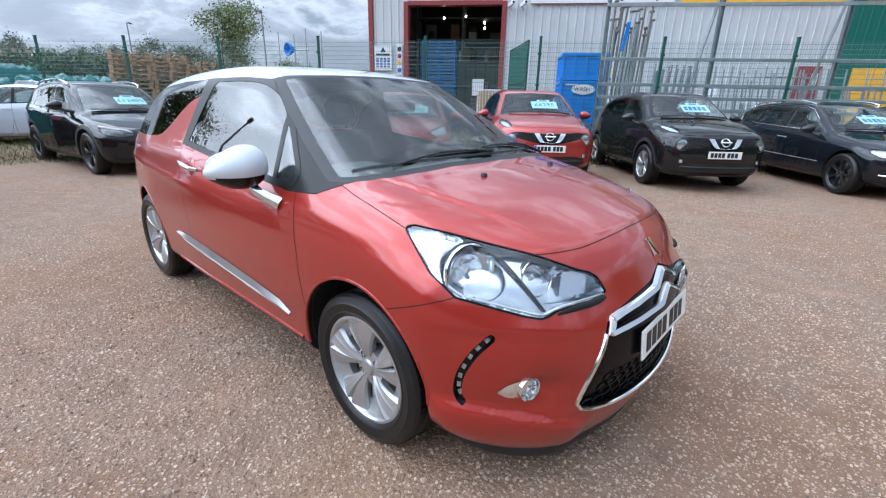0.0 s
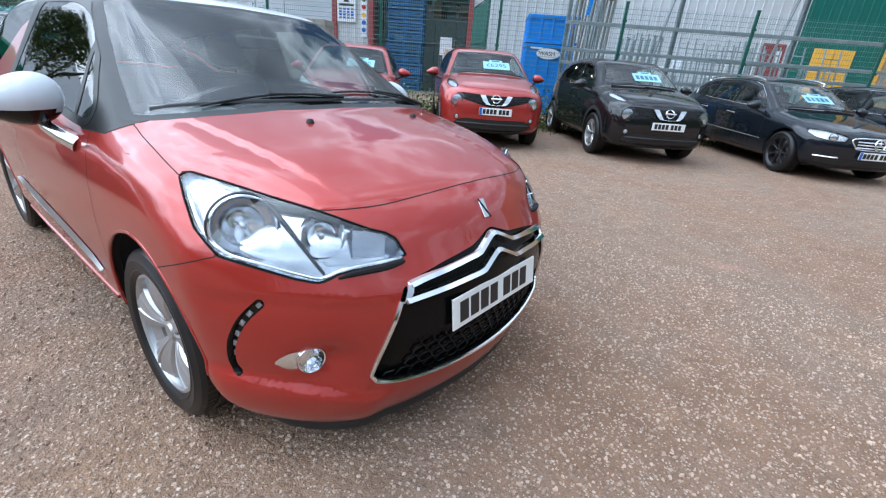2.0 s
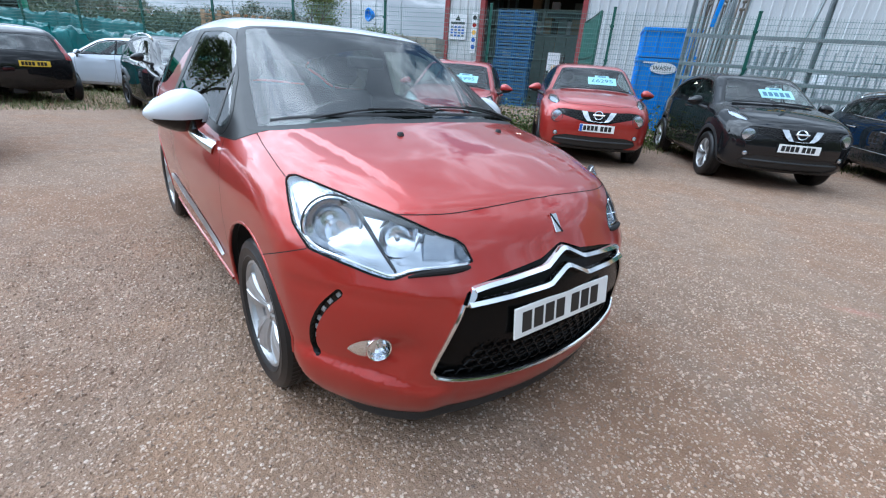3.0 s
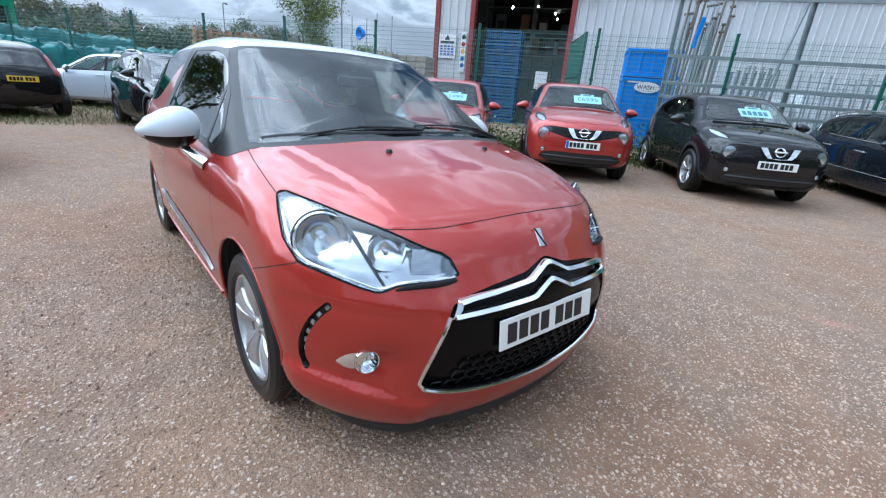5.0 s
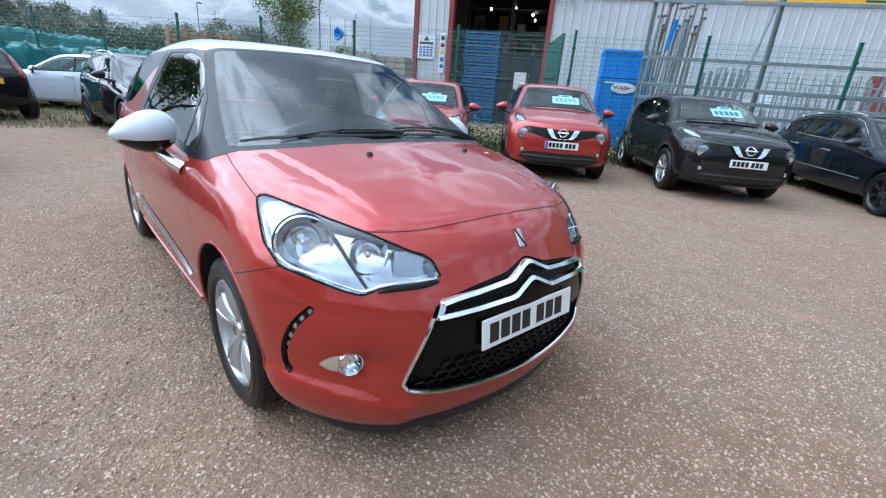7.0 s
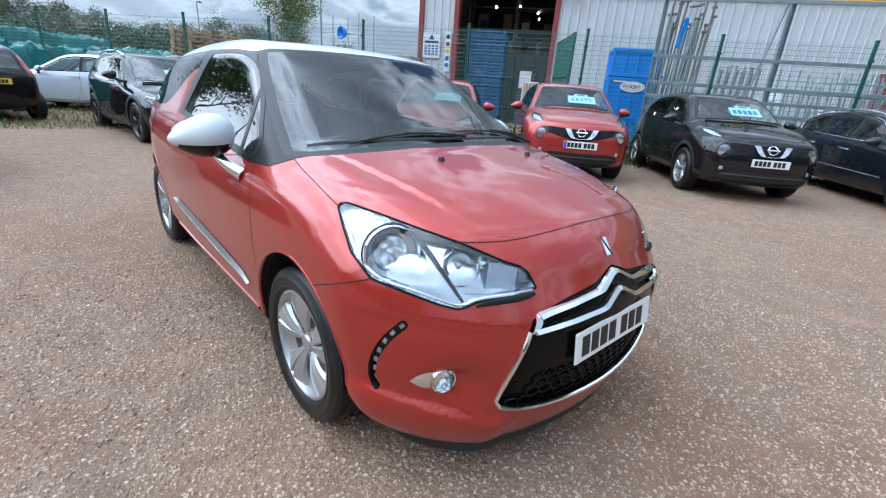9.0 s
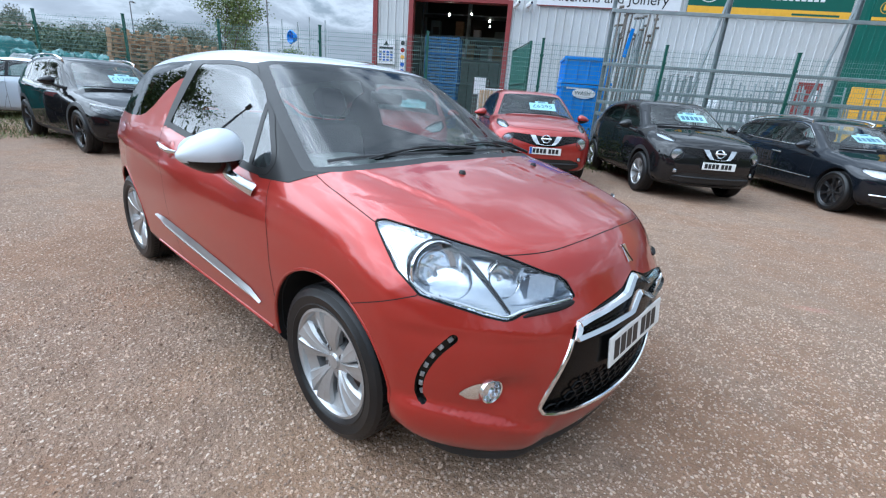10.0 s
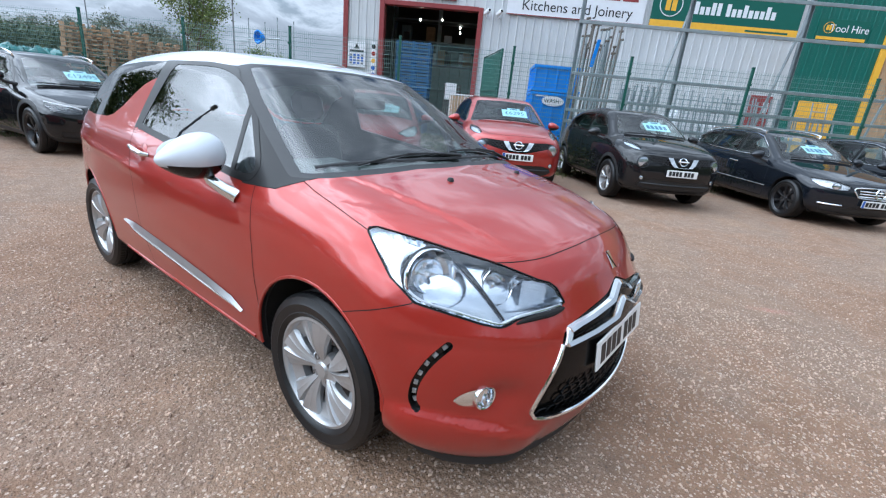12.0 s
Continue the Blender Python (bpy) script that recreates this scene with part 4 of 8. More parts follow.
def red_hatchback():
    car = thing("hatchback", "cherry red three-door hatchback with white roof and chrome grille", "car", pose(0, 0, 0.02))
    profile = [(0.62, 0.095), (0.73, 0.105), (0.805, 0.18), (0.842, 0.30), (0.856, 0.42), (0.852, 0.52), (0.832, 0.61), (0.787, 0.70), (0.744, 0.78), (0.69, 0.842), (0.62, 0.886),
               (0.40, 0.950), (0.15, 1.002), (0.02, 1.028), (-0.12, 1.083), (-0.45, 1.244), (-0.72, 1.370), (-0.86, 1.420), (-1.10, 1.452), (-1.5, 1.468), (-2.0, 1.452),
               (-2.4, 1.415), (-2.66, 1.36), (-2.80, 1.27), (-2.95, 1.08), (-3.04, 0.95), (-3.09, 0.75), (-3.10, 0.5), (-3.04, 0.3), (-2.9, 0.22), (-2.4, 0.19), (-1.2, 0.17), (-0.3, 0.17), (0.3, 0.11)]
    plan = [(-3.2, 0.66), (-3.0, 0.73), (-2.7, 0.80), (-2.3, 0.845), (-1.5, 0.856), (-0.5, 0.854), (0.0, 0.850), (0.2, 0.846), (0.4, 0.834), (0.6, 0.805), (0.85, 0.75)]
    section = [(0.10, 0.12), (0.17, 0.07), (0.24, 0.030), (0.33, 0.022), (0.45, 0.008), (0.60, 0.0), (0.75, 0.008), (0.87, 0.035), (0.94, 0.075)]
    belt = [(-3.2, 1.05), (-1.6, 1.03), (-0.45, 0.945), (0.3, 0.93), (0.9, 0.90)]
    B = Body(profile, plan, section, belt, 0.50, 0.36, 0.24, 0.08, ((-3.2, 0.2), (-2.4, 0.12), (0.05, 0.13), (0.25, 0.18), (0.5, 0.34), (0.9, 0.34)), 0.11)
    step = lambda t: (lambda c: c * c * (3 - 2 * c))(np.clip(t, 0, 1))

    def creases(x, y, z):
        line = 0.60 - 0.20 * (x + 0.1)
        fade = step((x + 0.22) / 0.10) * step((0.60 - x) / 0.25) * step((z - 0.80) / 0.05)
        raised = -0.008 * step((line - y) / 0.030 + 0.5) * fade
        ledge = 0.275 + 0.085 * step((y - 0.45) / 0.35)
        front = step((x - 0.30) / 0.15)
        lip = -0.020 * step((ledge - z) / 0.048 + 0.5) * front * step((y - 0.40) / 0.12)
        brow = 0.598 + 0.020 * step((y - 0.45) / 0.3)
        panel = 0.008 * step((brow - z) / 0.042 + 0.5) * step((z - 0.30) / 0.06) * front * step((y - 0.44) / 0.05)
        hollow = 0.030 * np.exp(-((z - 0.424) / 0.055) ** 2 - ((y - 0.600) / 0.065) ** 2) * step((x - 0.35) / 0.1)
        hip = -0.008 * np.exp(-((z - 0.80 - 0.05 * np.clip(x + 1.5, -1.5, 1.5) * -1) / 0.03) ** 2) * step((-1.2 - x) / 0.6)
        return raised + lip + panel + hollow + hip

    B.detail = creases
    P = Panels(B, 0.0185)
    V = lambda: P.V
    low_n = lambda: np.abs(P.N[:, 1]) > 0.25
    # wheel openings
    for cx in (0.0, -2.464):
        P.cut(np.hypot(P.V[:, 0] - cx, P.V[:, 2] - 0.305) - 0.362, "arch", where=np.abs(P.V[:, 1]) > 0.42)
    # glass
    ws = [(-0.1, 2.07), (0.0, 2.07), (0.30, 2.055), (0.56, 2.010), (0.735, 1.955), (0.688, 2.22), (0.626, 2.52), (0.570, 2.745), (0.52, 2.778), (0.30, 2.80), (0.0, 2.812), (-0.1, 2.812)]
    wsg = lambda: poly_dist(np.array(ws), np.abs(P.V[:, 1]), 2 * P.V[:, 2])
    facing = lambda: (P.N[:, 0] > 0.12) & (P.V[:, 0] < 0.12) & (P.V[:, 0] > -1.1)
    P.cut(wsg(), "frit", where=facing())
    P.cut(wsg() + 0.024, "windscreen", ["frit"], facing())
    pane = [(-0.475, 0.958), (-0.56, 1.085), (-0.70, 1.215), (-0.83, 1.300), (-0.98, 1.345), (-1.15, 1.362), (-1.42, 1.362), (-1.50, 1.352), (-1.545, 1.25), (-1.585, 1.055), (-1.56, 1.040), (-1.2, 1.005), (-0.8, 0.970)]
    pane = dense(pane, 4)
    P.cut(P.side(pane) - 0.026, "window_frame", ["body"], low_n())
    pillar = [(-0.20, 1.06), (-0.17, 0.985), (-0.30, 0.930), (-0.50, 0.918), (-0.62, 0.96), (-0.75, 1.20), (-1.02, 1.365), (-0.97, 1.398), (-0.86, 1.402), (-0.70, 1.36), (-0.45, 1.24)]
    P.cut(P.side(pillar), "a_pillar", ["body"], P.V[:, 0] < -0.12)
    P.cut(P.side(pane), "door_glass", ["window_frame"], low_n())
    bar = [(-0.585, 0.90), (-0.615, 0.90), (-0.745, 1.40), (-0.715, 1.40)]
    P.cut(P.side(bar), "window_frame", ["door_glass"], low_n())
    b_pillar = [(-1.45, 1.42), (-1.53, 1.25), (-1.575, 1.03), (-1.665, 1.015), (-1.668, 1.10), (-1.655, 1.25), (-1.63, 1.42)]
    P.cut(P.side(b_pillar), "window_frame", ["body"], low_n())
    quarter = [(-1.55, 1.45), (-1.55, 1.31), (-1.66, 1.282), (-1.71, 1.270), (-1.79, 1.240), (-1.88, 1.180), (-1.97, 1.105), (-2.06, 1.055), (-2.14, 1.036), (-2.4, 1.026), (-2.64, 1.030), (-2.72, 1.06), (-2.80, 1.18), (-2.80, 1.45)]
    P.cut(P.side(quarter), "quarter_glass", ["body"], low_n())
    roof = [(-0.70, 1.60), (-0.70, 1.395), (-0.86, 1.375), (-0.98, 1.372), (-1.2, 1.384), (-1.55, 1.382), (-2.0, 1.368), (-2.45, 1.330), (-2.75, 1.275), (-2.95, 1.20), (-2.95, 1.60)]
    P.cut(P.side(roof), "roof", ["body", "a_pillar", "window_frame", "quarter_glass"])
    rear = [(-0.1, 1.06), (0.0, 1.06), (0.52, 1.04), (0.50, 1.24), (0.0, 1.27), (-0.1, 1.27)]
    P.cut(P.front(rear), "rear_glass", ["body", "quarter_glass"], P.N[:, 0] < -0.3)
    # lamps
    lamp = [(0.196, 0.762, 0.890), (0.200, 0.757, 0.906), (0.226, 0.745, 0.913), (0.33, 0.70, 0.899), (0.45, 0.625, 0.868), (0.57, 0.535, 0.832), (0.640, 0.475, 0.803), (0.668, 0.450, 0.792), (0.700, 0.420, 0.785), (0.722, 0.400, 0.768), (0.746, 0.376, 0.712), (0.740, 0.383, 0.699), (0.712, 0.445, 0.691),
            (0.680, 0.520, 0.686), (0.662, 0.556, 0.679), (0.645, 0.588, 0.662), (0.632, 0.608, 0.658), (0.595, 0.650, 0.670), (0.52, 0.71, 0.693), (0.423, 0.770, 0.715), (0.33, 0.785, 0.775), (0.26, 0.777, 0.84)]
    g, ok = along(P, (0.66, 0.62, 0.42), lamp)
    P.cut(g, "headlamp_rim", ["body"], ok)
    g, ok = along(P, (0.66, 0.62, 0.42), lamp)
    P.cut(g + 0.005, "headlamp", ["headlamp_rim"], ok)
    P.cut(curve_dist(P, [(0.19, 0.758, 0.910), (0.235, 0.744, 0.910), (0.33, 0.70, 0.899), (0.45, 0.625, 0.868), (0.57, 0.535, 0.832), (0.66, 0.458, 0.795)]) - 0.010 - 0.020 * np.clip((0.66 - P.V[:, 0]) / 0.2, 0, 1) * np.clip((P.V[:, 0] - 0.16) / 0.1, 0, 1), "lamp_brow", ["headlamp"])
    for (x, y, z), r, nm in LAMPS:
        ax = np.array(LAMP_AIM) / np.linalg.norm(LAMP_AIM)
        D = np.stack([P.V[:, 0], np.abs(P.V[:, 1]), P.V[:, 2]], 1) - np.array([x, y, z])
        D = D - (D @ ax)[:, None] * ax
        P.cut(np.linalg.norm(D, axis=1) - r * 1.03, nm.split("_")[0] + "_hole", ["headlamp"])
    P.cut(np.maximum(0.632 - P.V[:, 0], 0.702 - P.V[:, 2]), "tip_hole", ["headlamp"])
    bonnet = [(0.672, -0.1), (0.672, 0.0), (0.662, 0.20), (0.625, 0.40), (0.552, 0.545), (0.44, 0.640), (0.32, 0.705), (0.20, 0.742), (0.0, 0.738), (-0.17, 0.722), (-0.20, 0.712),
              (-0.14, 0.60), (-0.06, 0.42), (-0.01, 0.22), (0.005, 0.0), (0.005, -0.1)]
    P.cut(P.top(dense(bonnet, 5)), "bonnet", ["body"], P.N[:, 2] > 0.3)
    # nose
    mouth = [(-0.1, 0.722), (0.0, 0.722), (0.022, 0.718), (0.105, 0.688), (0.25, 0.668), (0.37, 0.644), (0.410, 0.622), (0.424, 0.598), (0.464, 0.50), (0.503, 0.372), (0.505, 0.345), (0.475, 0.325), (0.30, 0.295), (0.0, 0.285), (-0.1, 0.285)]
    P.cut(P.front(mouth), "mouth", ["body"], P.N[:, 0] > 0.3)
    slot = [(0.538, 0.730, 0.602), (0.500, 0.765, 0.545), (0.470, 0.788, 0.47), (0.462, 0.792, 0.40), (0.475, 0.783, 0.372)]
    slot = [tuple(q) for q in B.snap(np.array(slot), 4)]
    line = B.snap(dense(slot, 4, False), 4)
    P.cut(curve_dist(P, line) - 0.032, "slot_zone", ["body"])
    for z in np.arange(0.345, 0.640, 0.010):
        P.cut(P.V[:, 2] - z, "slot_zone", ["slot_zone"])
    P.cut(curve_dist(P, line) - 0.0140, "slot", ["slot_zone"])
    P.L[P.L == P.label("slot_zone")] = P.label("body")
    P.cut(np.hypot(np.abs(P.V[:, 1]) - 0.638, P.V[:, 2] - 0.427) - 0.037, "fog_hole", ["body"], P.N[:, 0] > 0.3)
    nose = [(0.0, 0.10), (0.0, 0.585), (0.16, 0.612), (0.42, 0.716), (0.44, 1.0), (1.2, 1.0), (1.2, 0.0), (0.0, 0.0)]
    P.cut(P.side(nose), "bumper", ["body"])
    door = [(-0.425, 0.99), (-0.42, 0.93), (-0.365, 0.70), (-0.335, 0.45), (-0.32, 0.245), (-1.36, 0.245), (-1.46, 0.30), (-1.55, 0.50), (-1.60, 0.75), (-1.665, 1.06), (-1.60, 1.3), (-0.8, 1.3)]
    P.cut(P.side(door), "door", ["body"], low_n())
    P.cut(P.V[:, 2] - np.where(P.V[:, 0] > 0.15, 0.166, 0.258), "skirt", ["body", "bumper", "door"])
    P.cut(P.V[:, 2] - np.where(P.V[:, 0] > 0.15, 0.100, 0.187), "underside", ["skirt", "body"])
    red = M["red"]
    right, left = (lambda c: c[:, 1] < 0), (lambda c: c[:, 1] >= 0)
    P.take("body", red, car, "cherry red metallic panels", obname="body_shell", thick=0.01)
    P.take("bonnet", red, car, "cherry red bonnet", thick=0.01)
    P.take("bumper", red, car, "cherry red front bumper")
    P.take("roof", M["white"], car, "glossy white roof", thick=0.01)
    P.take("skirt", M["plastic"], car, "black plastic skirt", obname="skirt")
    P.take("underside", M["plastic"], car, obname="underbody")
    P.take("frit", M["plastic"], car, "black windscreen border", obname="windscreen_border")
    P.take("windscreen", M["glass"], car, "clear windscreen")
    P.take("rear_glass", M["glass_dark"], car, "tinted rear window", obname="rear_window")
    for side in (right, left):
        d = P.take("door", red, car, "cherry red door", sel=side, thick=0.01)
        P.take("window_frame", M["satin"], car, "satin grey window frame", sel=side, thick=0.008, push=0.002)
        T = P.tri("a_pillar")
        T = T[side(P.V[T].mean(1))]
        mark = np.arange(len(P.V))
        for _ in range(400):
            low = mark[T].min(1)
            before = mark.copy()
            for c in range(3):
                np.minimum.at(mark, T[:, c], low)
            if (before == mark).all():
                break
        ids, counts = np.unique(mark[T[:, 0]], return_counts=True)
        for i in ids[counts > 6]:
            P.make(T[mark[T[:, 0]] == i], "windscreen_pillar", M["satin"], car, "satin grey windscreen pillar")
        P.take("door_glass", M["glass_side"], car, "side window", sel=side, obname="side_window")
        P.take("quarter_glass", M["glass_dark"], car, "tinted rear side window", sel=side, obname="rear_side_window")
    P.seams("shut_line", M["gap"], car, ("arch", "windscreen", "frit", "headlamp", "lamp_brow", "main_hole", "dip_hole", "tip_hole", "underside", "mouth", "slot", "fog_hole", "quarter_glass"), 0.0032, 0.0008)
    cabin(car, P, ["body", "bonnet", "roof", "door", "window_frame", "a_pillar", "bumper"], -1.28, 0.36, -0.10, 0.93)
    # wheel wells and lips
    for cx in (0.0, -2.464):
        for s in (-1, 1):
            g = Geo()
            arc = [math.radians(a) for a in range(-18, 199, 6)]
            vs = [(cx + 0.372 * math.cos(a), s * y, 0.305 + 0.372 * math.sin(a)) for y in (0.845, 0.46) for a in arc]
            n = len(arc)
            fs = [(i, i + 1, n + i + 1, n + i) for i in range(n - 1)] + [tuple(range(n, 2 * n))]
            vs2 = [(x, min(abs(on_side(B, x, max(z, 0.19), s)[1]), abs(y)) * s, z) if abs(y) > 0.6 else (x, y, z) for x, y, z in vs]
            g.put(vs2, fs)
            g.ob("wheel_well", M["plastic"], car, "black wheel well liner", True)
            lip = Geo()
            pts = []
            for a in range(2, 179, 4):
                x, z = cx + 0.361 * math.cos(radians(a)), 0.305 + 0.361 * math.sin(radians(a))
                pts.append(on_side(B, x, z, s, -0.004))
            lip.tube(pts, 0.0075, 8).ob("arch_lip", red, car, "", True)
    wheel_set(car, (0.010, -2.464), 0.736, 0.310, 0.216, 0.195, M["alloy"], dict(spokes=5, twin="pair", hub=0.056, blade=0.66, dish=0.026, twist=0.05), "silver five-spoke alloy rim", 0.02)
    # lamps, grille, trim
    head_lamps(car, P, B)
    nose_details(car, P, B, mouth, slot)
    side_details(car, B)
    return car


def head_lamps(car, P, B):
    names = ["headlamp", "lamp_brow", "main_hole", "dip_hole", "tip_hole"]
    for s, side in ((-1, lambda c: c[:, 1] < 0), (1, lambda c: c[:, 1] >= 0)):
        P.take("headlamp_rim", M["gloss_black"], car, "", sel=side, obname="headlamp_seal", push=-0.003, thick=0.01)
        every = np.concatenate([P.tri(n) for n in names])
        every = every[side(P.V[every].mean(1))]
        lens = P.make(every, "headlamp", M["lens"], car, "clear headlamp with chrome reflectors")
        P.make(every, "lamp_housing", M["lamp_trim"], lens, "grey lamp housing", -0.075)
        wall = P.make(every, "lamp_wall", M["lamp_trim"], lens, "", -0.003, False, 0.072)
        # the wall alone: drop the skin faces
        bm = bmesh.new()
        bm.from_mesh(wall.data)
        bmesh.ops.delete(bm, geom=[f for f in bm.faces if len(f.verts) == 3], context="FACES")
        bm.to_mesh(wall.data)
        bm.free()
        P.take("headlamp", M["lamp_trim"], lens, "silvered lamp trim", sel=side, obname="lamp_trim", push=-0.022, thick=0.02)
        P.take("lamp_brow", M["brow"], lens, "dark grey upper lamp band", sel=side, obname="lamp_brow", push=-0.006, thick=0.016)
        inward = Vector((0.66, s * 0.62, 0.42)).normalized()
        for (x, y, z), r, nm in LAMPS:
            c = Vector((x, s * y, z)) - inward * 0.024
            aim = Vector((LAMP_AIM[0], s * LAMP_AIM[1], LAMP_AIM[2])).normalized()
            m = Matrix.Translation(c) @ aim.to_track_quat("-Y", "Z").to_matrix().to_4x4()
            Geo().lathe([(r * 1.00, 0.010), (r * 1.06, -0.004), (r * 1.02, -0.010), (r * 0.97, -0.004), (r * 0.94, 0.010)], 44, m).ob("lamp_ring", M["chrome"], lens, "", True)
            Geo().lathe([(r * 1.05, 0.006), (r * 1.10, -0.001), (r * 1.13, 0.008)], 44, m).ob("lamp_seam", M["brow"], lens, "", True)
            Geo().lathe([(r * 0.96, 0.004), (r * 0.90, 0.014), (r * 0.70, 0.020), (r * 0.66, 0.022)], 44, m).ob("lamp_shroud", M["lamp_grey"], lens, "", True)
            b = Geo().lathe([(r * 0.68, 0.018), (r * 0.64, 0.014), (r * 0.60, 0.024), (r * 0.44, 0.046), (r * 0.20, 0.060), (0.003, 0.064)], 30, m).ob(nm, M["reflector"], lens, "round chrome lamp bowl")
            g = Geo().lathe([(0.001, 0.010), (0.009, 0.013), (0.011, 0.06)], 14, m)
            g.ob("bulb", M["reflector"], b, "", True)
        # dark divider, chrome lower edge and ribbed indicator
        a, b = Vector((0.42, s * 0.640, 0.872)), Vector((0.640, s * 0.592, 0.682))
        Geo().tube([Vector(B.snap(np.array([a + (b - a) * t]))[0]) - inward * 0.012 for t in np.linspace(0, 1, 9)], [0.005, 0.007, 0.008, 0.008, 0.007, 0.006, 0.0055, 0.005, 0.004], 8).ob("divider", M["brow"], lens, "", True)
        low = [(0.738, 0.388, 0.708), (0.712, 0.440, 0.700), (0.678, 0.520, 0.694), (0.658, 0.556, 0.686), (0.632, 0.598, 0.669), (0.595, 0.642, 0.682), (0.525, 0.702, 0.705), (0.432, 0.758, 0.728), (0.340, 0.775, 0.785), (0.268, 0.769, 0.845)]
        pts = [Vector(B.snap(np.array([[x, s * y, z]]))[0]) - inward * 0.012 for x, y, z in dense(low, 4, False)]
        Geo().tube(pts, 0.0055, 8).ob("lamp_edge", M["chrome"], lens, "", True)
        # black bar in place of the shadow under the lamp's inner end
        under = [Vector(B.snap(np.array([[x, s * y, z]]))[0]) for x, y, z in dense([(0.742, 0.380, 0.697), (0.714, 0.442, 0.684), (0.682, 0.518, 0.678), (0.660, 0.560, 0.668)], 4, False)]
        Geo().tube(under, [0.005, 0.008, 0.010, 0.011, 0.011, 0.011, 0.010, 0.010, 0.009, 0.008, 0.006, 0.005, 0.003], 8).ob("lamp_shadow", M["gap"], lens, "", True)
        g = Geo()
        for k in range(16):
            p = Vector((0.672, s * 0.455, 0.706 + 0.0054 * k)) - inward * 0.030
            g.tube([p + Vector((0.018, -s * 0.040, 0)), p + Vector((-0.030, s * 0.042, 0))], 0.0022, 6)
        g.ob("indicator_rib", M["lamp_trim"], lens, "", True)


def nose_details(car, P, B, mouth, slot):
    grille = P.take("mouth", M["grille_black"], car, "gloss black grille panel", obname="grille", push=-0.030)
    P.take("mouth", M["grille_black"], grille, "", obname="upper_panel", push=-0.008, sel=lambda c: c[:, 2] > 0.448)
    w = P.take("mouth", M["gloss_black"], grille, "", obname="grille_wall", push=0.0, thick=0.034)
    bm = bmesh.new()
    bm.from_mesh(w.data)
    bmesh.ops.delete(bm, geom=[f for f in bm.faces if len(f.verts) == 3], context="FACES")
    bm.to_mesh(w.data)
    bm.free()
    # chrome surround below the badge bars
    half = [(0.0, 0.285), (0.30, 0.295), (0.470, 0.323), (0.500, 0.342), (0.503, 0.372), (0.464, 0.50), (0.424, 0.590)]
    ring = dense([(-y, z) for y, z in half[::-1]] + half[1:], 5, False)
    Geo().tube([on_front(B, y, z, 0.001) for y, z in ring], 0.0075, 8).ob("grille_surround", M["chrome"], grille, "chrome grille surround", True)
    # two chevron bars: flat chrome bands with a bevelled upper face, closed at the ends
    for zc, end, drop, th in ((0.700, 0.630, 0.660, 0.0075), (0.645, 0.590, 0.606, 0.0075)):
        e = 0.388 if zc > 0.68 else 0.412
        pts = [(-e, end), (-0.34, end + (drop - end) * 0.28), (-0.26, end + (drop - end) * 0.55), (-0.122, drop), (-0.096, drop + 0.003), (-0.018, zc), (0.0, zc + 0.004), (0.018, zc), (0.096, drop + 0.003), (0.122, drop), (0.26, end + (drop - end) * 0.55), (0.34, end + (drop - end) * 0.28), (e, end)]
        g = Geo()
        path = [on_front(B, y, z, 0.006) for y, z in pts]
        vs, n = [], 6
        for p, (y, z) in zip(path, pts):
            k = 1.25 if abs(y) < 0.11 else 1.0
            for dx, dz in ((0.016, -th * 0.35), (0.004, th * k), (-0.012, th * k), (-0.020, 0.0), (-0.012, -th), (0.010, -th)):
                vs.append(p + Vector((dx, 0, dz)))
        fs = [(i * n + j, i * n + (j + 1) % n, (i + 1) * n + (j + 1) % n, (i + 1) * n + j) for i in range(len(path) - 1) for j in range(n)]
        fs += [tuple(range(n)), tuple(reversed(range((len(path) - 1) * n, len(path) * n)))]
        g.put(vs, fs).ob("chevron_bar", M["chrome"], grille, "chrome chevron bar", True, 25)
    for s in (-1, 1):
        g, rows = Geo(), []
        for z0, hw, off in ((0.637, 0.006, 0.004), (0.630, 0.016, 0.013), (0.610, 0.020, 0.013), (0.590, 0.016, 0.013), (0.582, 0.006, 0.004)):
            y1 = 0.394 + 0.55 * (0.630 - z0)
            rows.append([on_front(B, s * (y1 - hw), z0, off - 0.010), on_front(B, s * (y1 - hw), z0, off), on_front(B, s * y1, z0, off - 0.004), on_front(B, s * (y1 + 0.004), z0, -0.012)])
        g.put([q for r in rows for q in r], [(i * 4 + k, i * 4 + k + 1, i * 4 + k + 5, i * 4 + k + 4) for i in range(4) for k in range(3)])
        g.ob("bar_end", M["chrome"], grille, "", True, 30)
    # honeycomb in the lower grille
    g = Geo()
    rows = [0.318, 0.352, 0.386, 0.420]
    for ri, z in enumerate(rows):
        half_w = 0.45 - 0.03 * ri
        k = int(half_w / 0.05)
        for i in range(-k, k + 1):
            y = i * 0.1 / 2 * 2 * 0.5 + (0.025 if ri % 2 else 0.0)
            if abs(y) > half_w:
                continue
            hexa = [(y + 0.027 * math.cos(a) * 1.0, z + 0.020 * math.sin(a)) for a in [math.pi / 3 * q for q in range(6)]]
            g.tube([on_front(B, yy, zz, -0.022) for yy, zz in hexa], 0.0038, 5, True)
    g.ob("honeycomb", M["grille_black"], grille, "black honeycomb mesh", True)
    top, bot = on_front(B, 0, 0.552), on_front(B, 0, 0.451)
    tilt = math.degrees(math.atan2(top.x - bot.x, top.z - bot.z))
    px = on_front(B, 0, 0.50).x - 0.012
